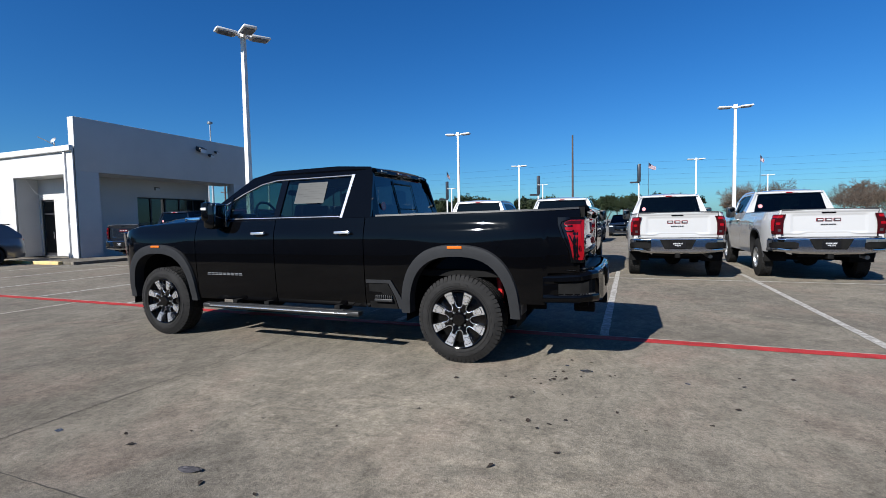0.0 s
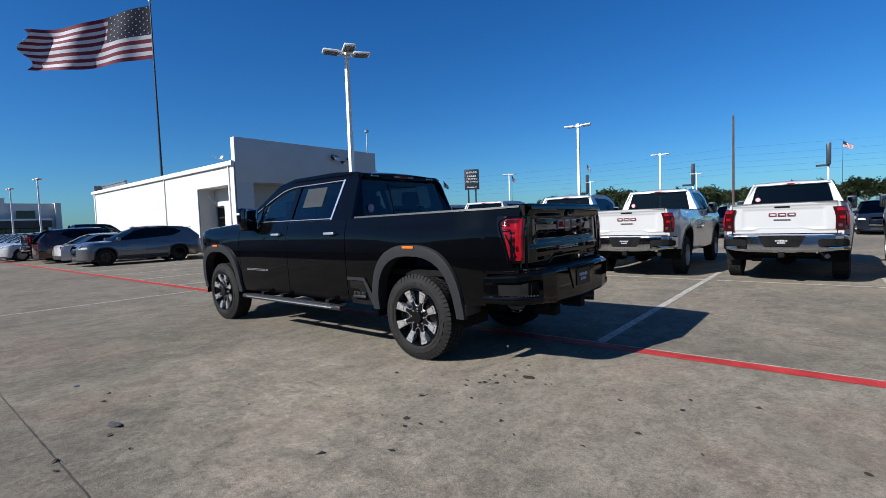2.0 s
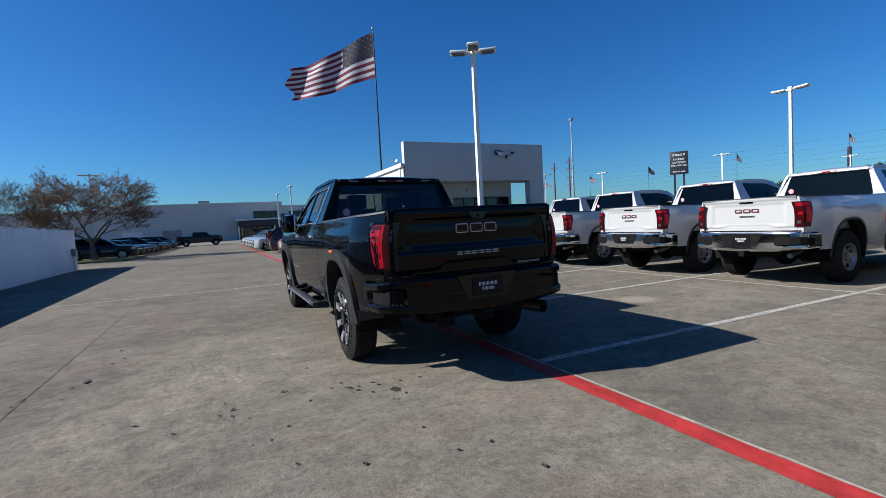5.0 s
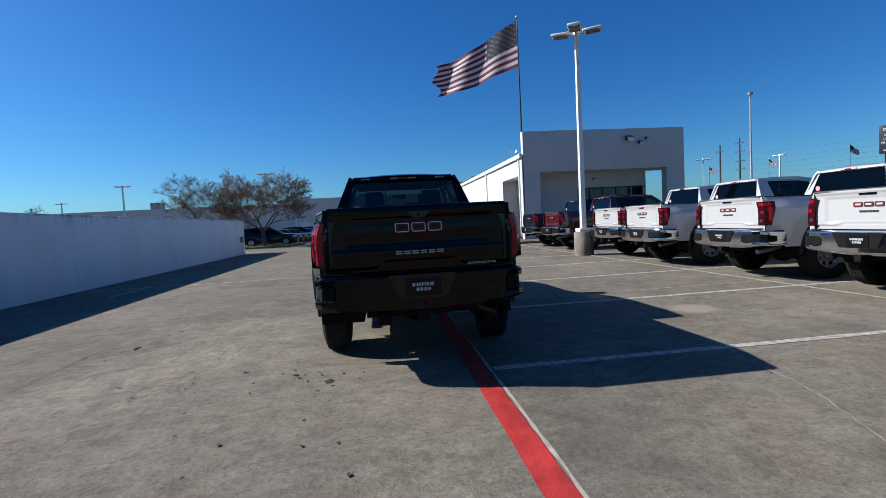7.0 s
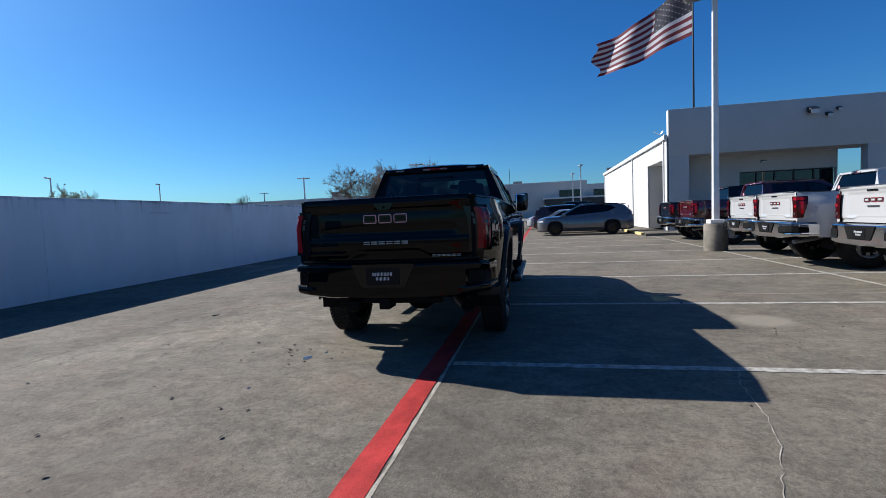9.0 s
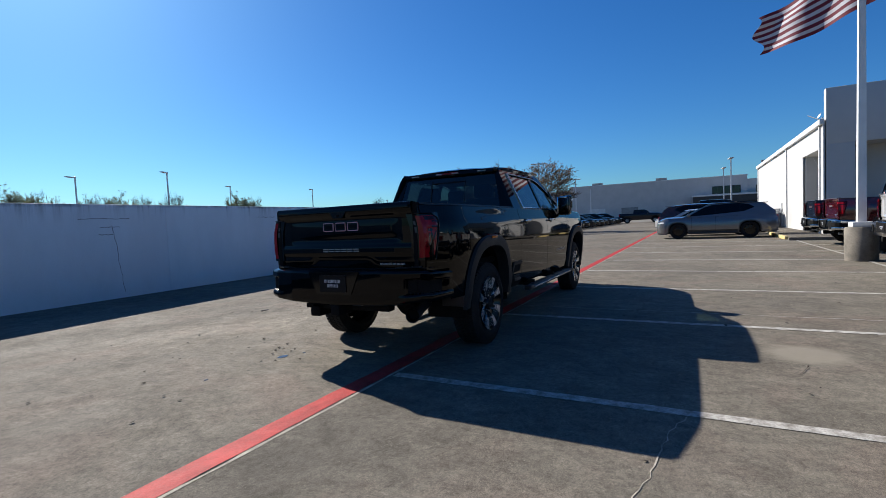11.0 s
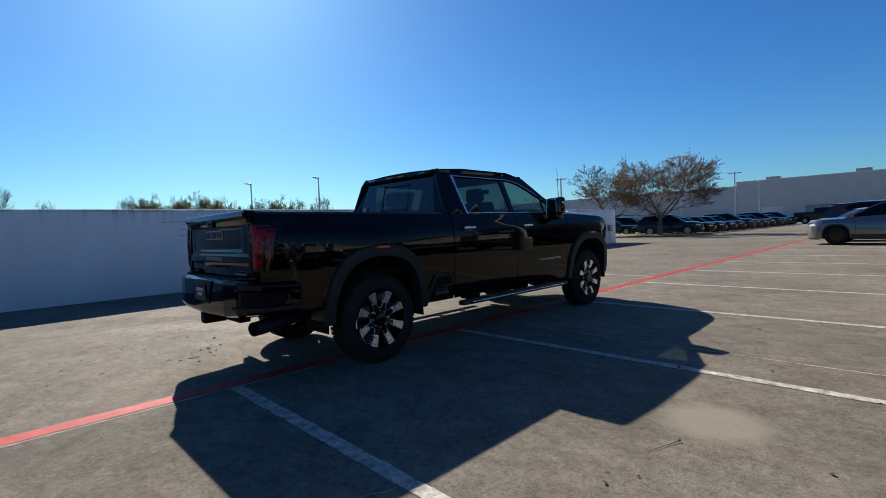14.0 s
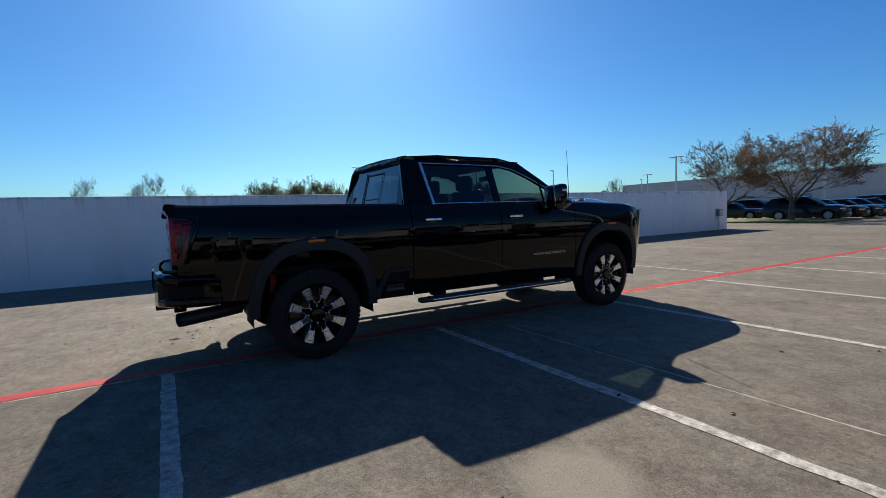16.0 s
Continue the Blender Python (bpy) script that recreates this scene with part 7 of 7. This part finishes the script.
# behind the rows of trucks
green = tree("dark green leafy tree far behind the lot", 41, 8.5, 1.0, LEAF_DARK, 5200, leaf_size=0.26, depth=5)
green.matrix_basis = pose(-14, 92, 0) @ Matrix.Diagonal((0.66, 0.66, 0.66, 1))
for x, y, s, src in ((-26, 96, 0.59, green), (-20, 100, 0.66, green), (-8, 96, 0.56, green), (-2, 98, 0.59, green), (3, 95, 0.53, green), (10, 96, 0.63, green), (-33, 105, 0.59, green), (-44, 100, 0.59, green),
                     (16, 78, 0.8, bare), (21, 82, 0.85, bare), (27, 74, 0.75, t2), (33, 78, 0.85, t2), (41, 84, 0.8, t2), (18, 84, 0.95, t), (25, 88, 0.95, t), (35, 86, 1.05, t), (44, 92, 1.1, t), (54, 88, 1.1, t), (48, 82, 1.3, bare), (38, 95, 0.53, green), (-55, 110, 0.59, green), (-66, 112, 0.59, green), (60, 90, 0.66, green), (-16, 104, 0.59, green), (7, 104, 0.59, green)):
    copy_thing(src, pose(x + 1.7, y, 0, 0, 0, rnd.uniform(0, 360)) @ Matrix.Diagonal((*[s / c for c in src.scale], 1)))

for x, y, k in ((-66.2, -54.2, 0.6), (-67.6, -52.4, 0.66), (-68.9, -50.6, 0.62), (-65.0, -55.8, 0.5)):
    copy_thing(green, pose(x, y, 0, 0, 0, 70 * k) @ Matrix.Diagonal((1.1 * k / green.scale.x, 1.1 * k / green.scale.y, 0.72 * k / green.scale.z, 1)))
for k in range(18):
    x, s = -50 + 3.4 * k + rnd.uniform(-1, 1), rnd.uniform(0.58, 0.78) / green.scale[0]
    copy_thing(green, pose(x, rnd.uniform(93, 112), 0, 0, 0, rnd.uniform(0, 360)) @ Matrix.Diagonal((s, s, s, 1)))

# ---------------------------------------------------------------- far white building
far = thing("far_building", "large white two-storey dealership building across the lot", "building", kind="structure")
part("main_block", box(-160, -125, -27, 13.5, 0, 9.3), STUCCO, far)
part("side_block", box(-160, -125.6, 13.5, 22, 0, 8.4), STUCCO, far)
part("low_block", box(-170, -125.3, -95, -27, 0, 8.5), STUCCO, far)
part("end_fin", box(-128, -124.6, 21.4, 22.4, 0, 8.5), STUCCO, far)
part("coping", box(-160, -124.95, -27.1, 13.6, 9.3, 9.45), WHITE_METAL, far)
w = part("upper_window", box(-125.1, -124.9, 6.4, 12.2, 5.3, 7.1), DARK_STEEL, far)
for k in range(5):
    part("pane", box(-124.92, -124.88, 6.5 + 1.14 * k, 7.55 + 1.14 * k, 5.4, 7.0), SHOP_GLASS, w)
w = part("upper_window", box(-125.7, -125.5, 15.2, 18.2, 5.0, 6.9), DARK_STEEL, far)
for k in range(2):
    part("pane", box(-125.52, -125.48, 15.3 + 1.45 * k, 16.6 + 1.45 * k, 5.1, 6.8), SHOP_GLASS, w)
part("entrance_canopy", box(-125, -121, 2.2, 20, 4.75, 5.1), WHITE_METAL, far)
part("canopy_band", box(-125, -121.2, 2.4, 20, 3.3, 4.75), DARK_STEEL, far)
lobby = part("lobby", box(-125.2, -124.8, 2.4, 20, 0, 3.3), DARK_STEEL, far)
for k in range(8):
    part("pane", box(-124.82, -124.78, 2.7 + 2.15 * k, 4.6 + 2.15 * k, 0.3, 3.1), SHOP_GLASS, lobby)
for y in (2.6, 11, 19.6):
    part("canopy_post", box(-121.6, -121.3, y - 0.15, y + 0.15, 0, 3.9), WHITE_METAL, far)
for y in (-70, -58, -46, -20, -12):
    part("roller_door", box(-125.35, -125.2 if y < -27 else -124.93, y - 2, y + 2, 0, 3.2), GREY_METAL if y != -20 else SOFFIT, far)
for x, y in ((-131, -6), (-130, -60), (-132, -22)):
    part("roof_unit", box(x, x + 2.5, y, y + 2.5, 8.4, 10.3), GREY_METAL, far)

# ---------------------------------------------------------------- litter
rnd = random.Random(19)


def dead_leaf(seed):
    r = random.Random(seed)
    bm = bmesh.new()
    n = 7
    ring = [bm.verts.new((0.022 * math.cos(6.283 * k / n) * r.uniform(0.7, 1.3), 0.012 * math.sin(6.283 * k / n) * r.uniform(0.6, 1.4), r.uniform(0.001, 0.012))) for k in range(n)]
    c = bm.verts.new((0, 0, 0.004))
    for k in range(n):
        bm.faces.new((c, ring[k], ring[(k + 1) % n]))
    me = bpy.data.meshes.new("leaf")
    bm.to_mesh(me)
    bm.free()
    me.materials.append(DEAD_LEAF)
    return me


leaf_data = [dead_leaf(k) for k in range(4)]
near = [(0.79, -1.22), (0.91, -1.22), (0.93, -1.19), (0.85, -1.34), (1.04, -1.15), (0.99, -0.94), (0.92, -0.98), (1.15, -1.05), (0.94, -1.10), (0.53, -1.24), (0.83, -1.54), (0.69, -1.72), (0.72, -1.67), (1.07, -1.53), (1.30, -1.50), (0.90, -2.09),
        (1.05, -2.11), (0.99, -2.19), (0.72, -2.15), (1.47, -1.75), (1.65, -1.88), (2.27, -1.43), (2.07, -1.78), (2.66, -1.51), (2.42, -0.90), (1.03, -0.56), (1.21, -0.60), (1.42, -0.92), (1.39, -0.94), (1.32, -0.82), (1.38, -3.44), (1.14, -2.5), (1.15, -2.02)]
spots = near + near[:9:2] + [(rnd.uniform(-2, 3.4), rnd.uniform(-4.2, -1.4)) for _ in range(16)] + [(rnd.uniform(2, 5.5), rnd.uniform(-1.5, 0.2)) for _ in range(8)] + [(rnd.uniform(-6, 3), rnd.uniform(1.6, 6.0)) for _ in range(26)] + [(-1.83, 3.83), (0.46, 3.72), (-0.29, -3.81), (-1.21, -3.0), (-1.6, -3.2), (rnd.uniform(-9, -5), -2.0)]
for x, y in spots:
    lf = new("leaf", rnd.choice(leaf_data))
    x, y = x + rnd.uniform(-0.012, 0.012), y + rnd.uniform(-0.012, 0.012)
    lf.matrix_basis = pose(x, y, 0.003, rnd.uniform(-12, 12), rnd.uniform(-12, 12), rnd.uniform(0, 360)) @ Matrix.Diagonal((*[rnd.uniform(0.5, 1.1)] * 3, 1))
    tagged(lf, "small curled dead brown leaf on the concrete", "leaf", "dead leaves on the concrete")
bm = bmesh.new()
add_grid(bm, lambda a, b: (-0.77 + a, -3.38 + b * (1 - 0.6 * abs(a / 0.075 + 0.1) ** 1.5) + 0.004 * math.sin(28 * a), 0.006 + 0.016 * abs(noise.noise(Vector((a * 24, b * 30, 1)))) + 0.006 * max(0, a / 0.075)), lin(-0.075, 0.075, 16), lin(-0.034, 0.034, 9))
tagged(part("rag", thick(bm, 0.003), RAG), "crumpled dark rag lying on the concrete", "rag")
twig = thing("twig", "thin dry twig lying on the concrete", "twig")
part("stem", add_tube(bmesh.new(), [(0.155, 3.635, 0.005), (0.085, 3.67, 0.007), (0.005, 3.695, 0.006), (-0.055, 3.72, 0.008)], [0.0012, 0.0018, 0.002, 0.0024], 5), BARK, twig)
bm = bmesh.new()
bmesh.ops.create_icosphere(bm, subdivisions=1, radius=0.008, matrix=Matrix.Translation((-0.063, 3.723, 0.012)))
part("dry_bud", bm, BARK, twig)
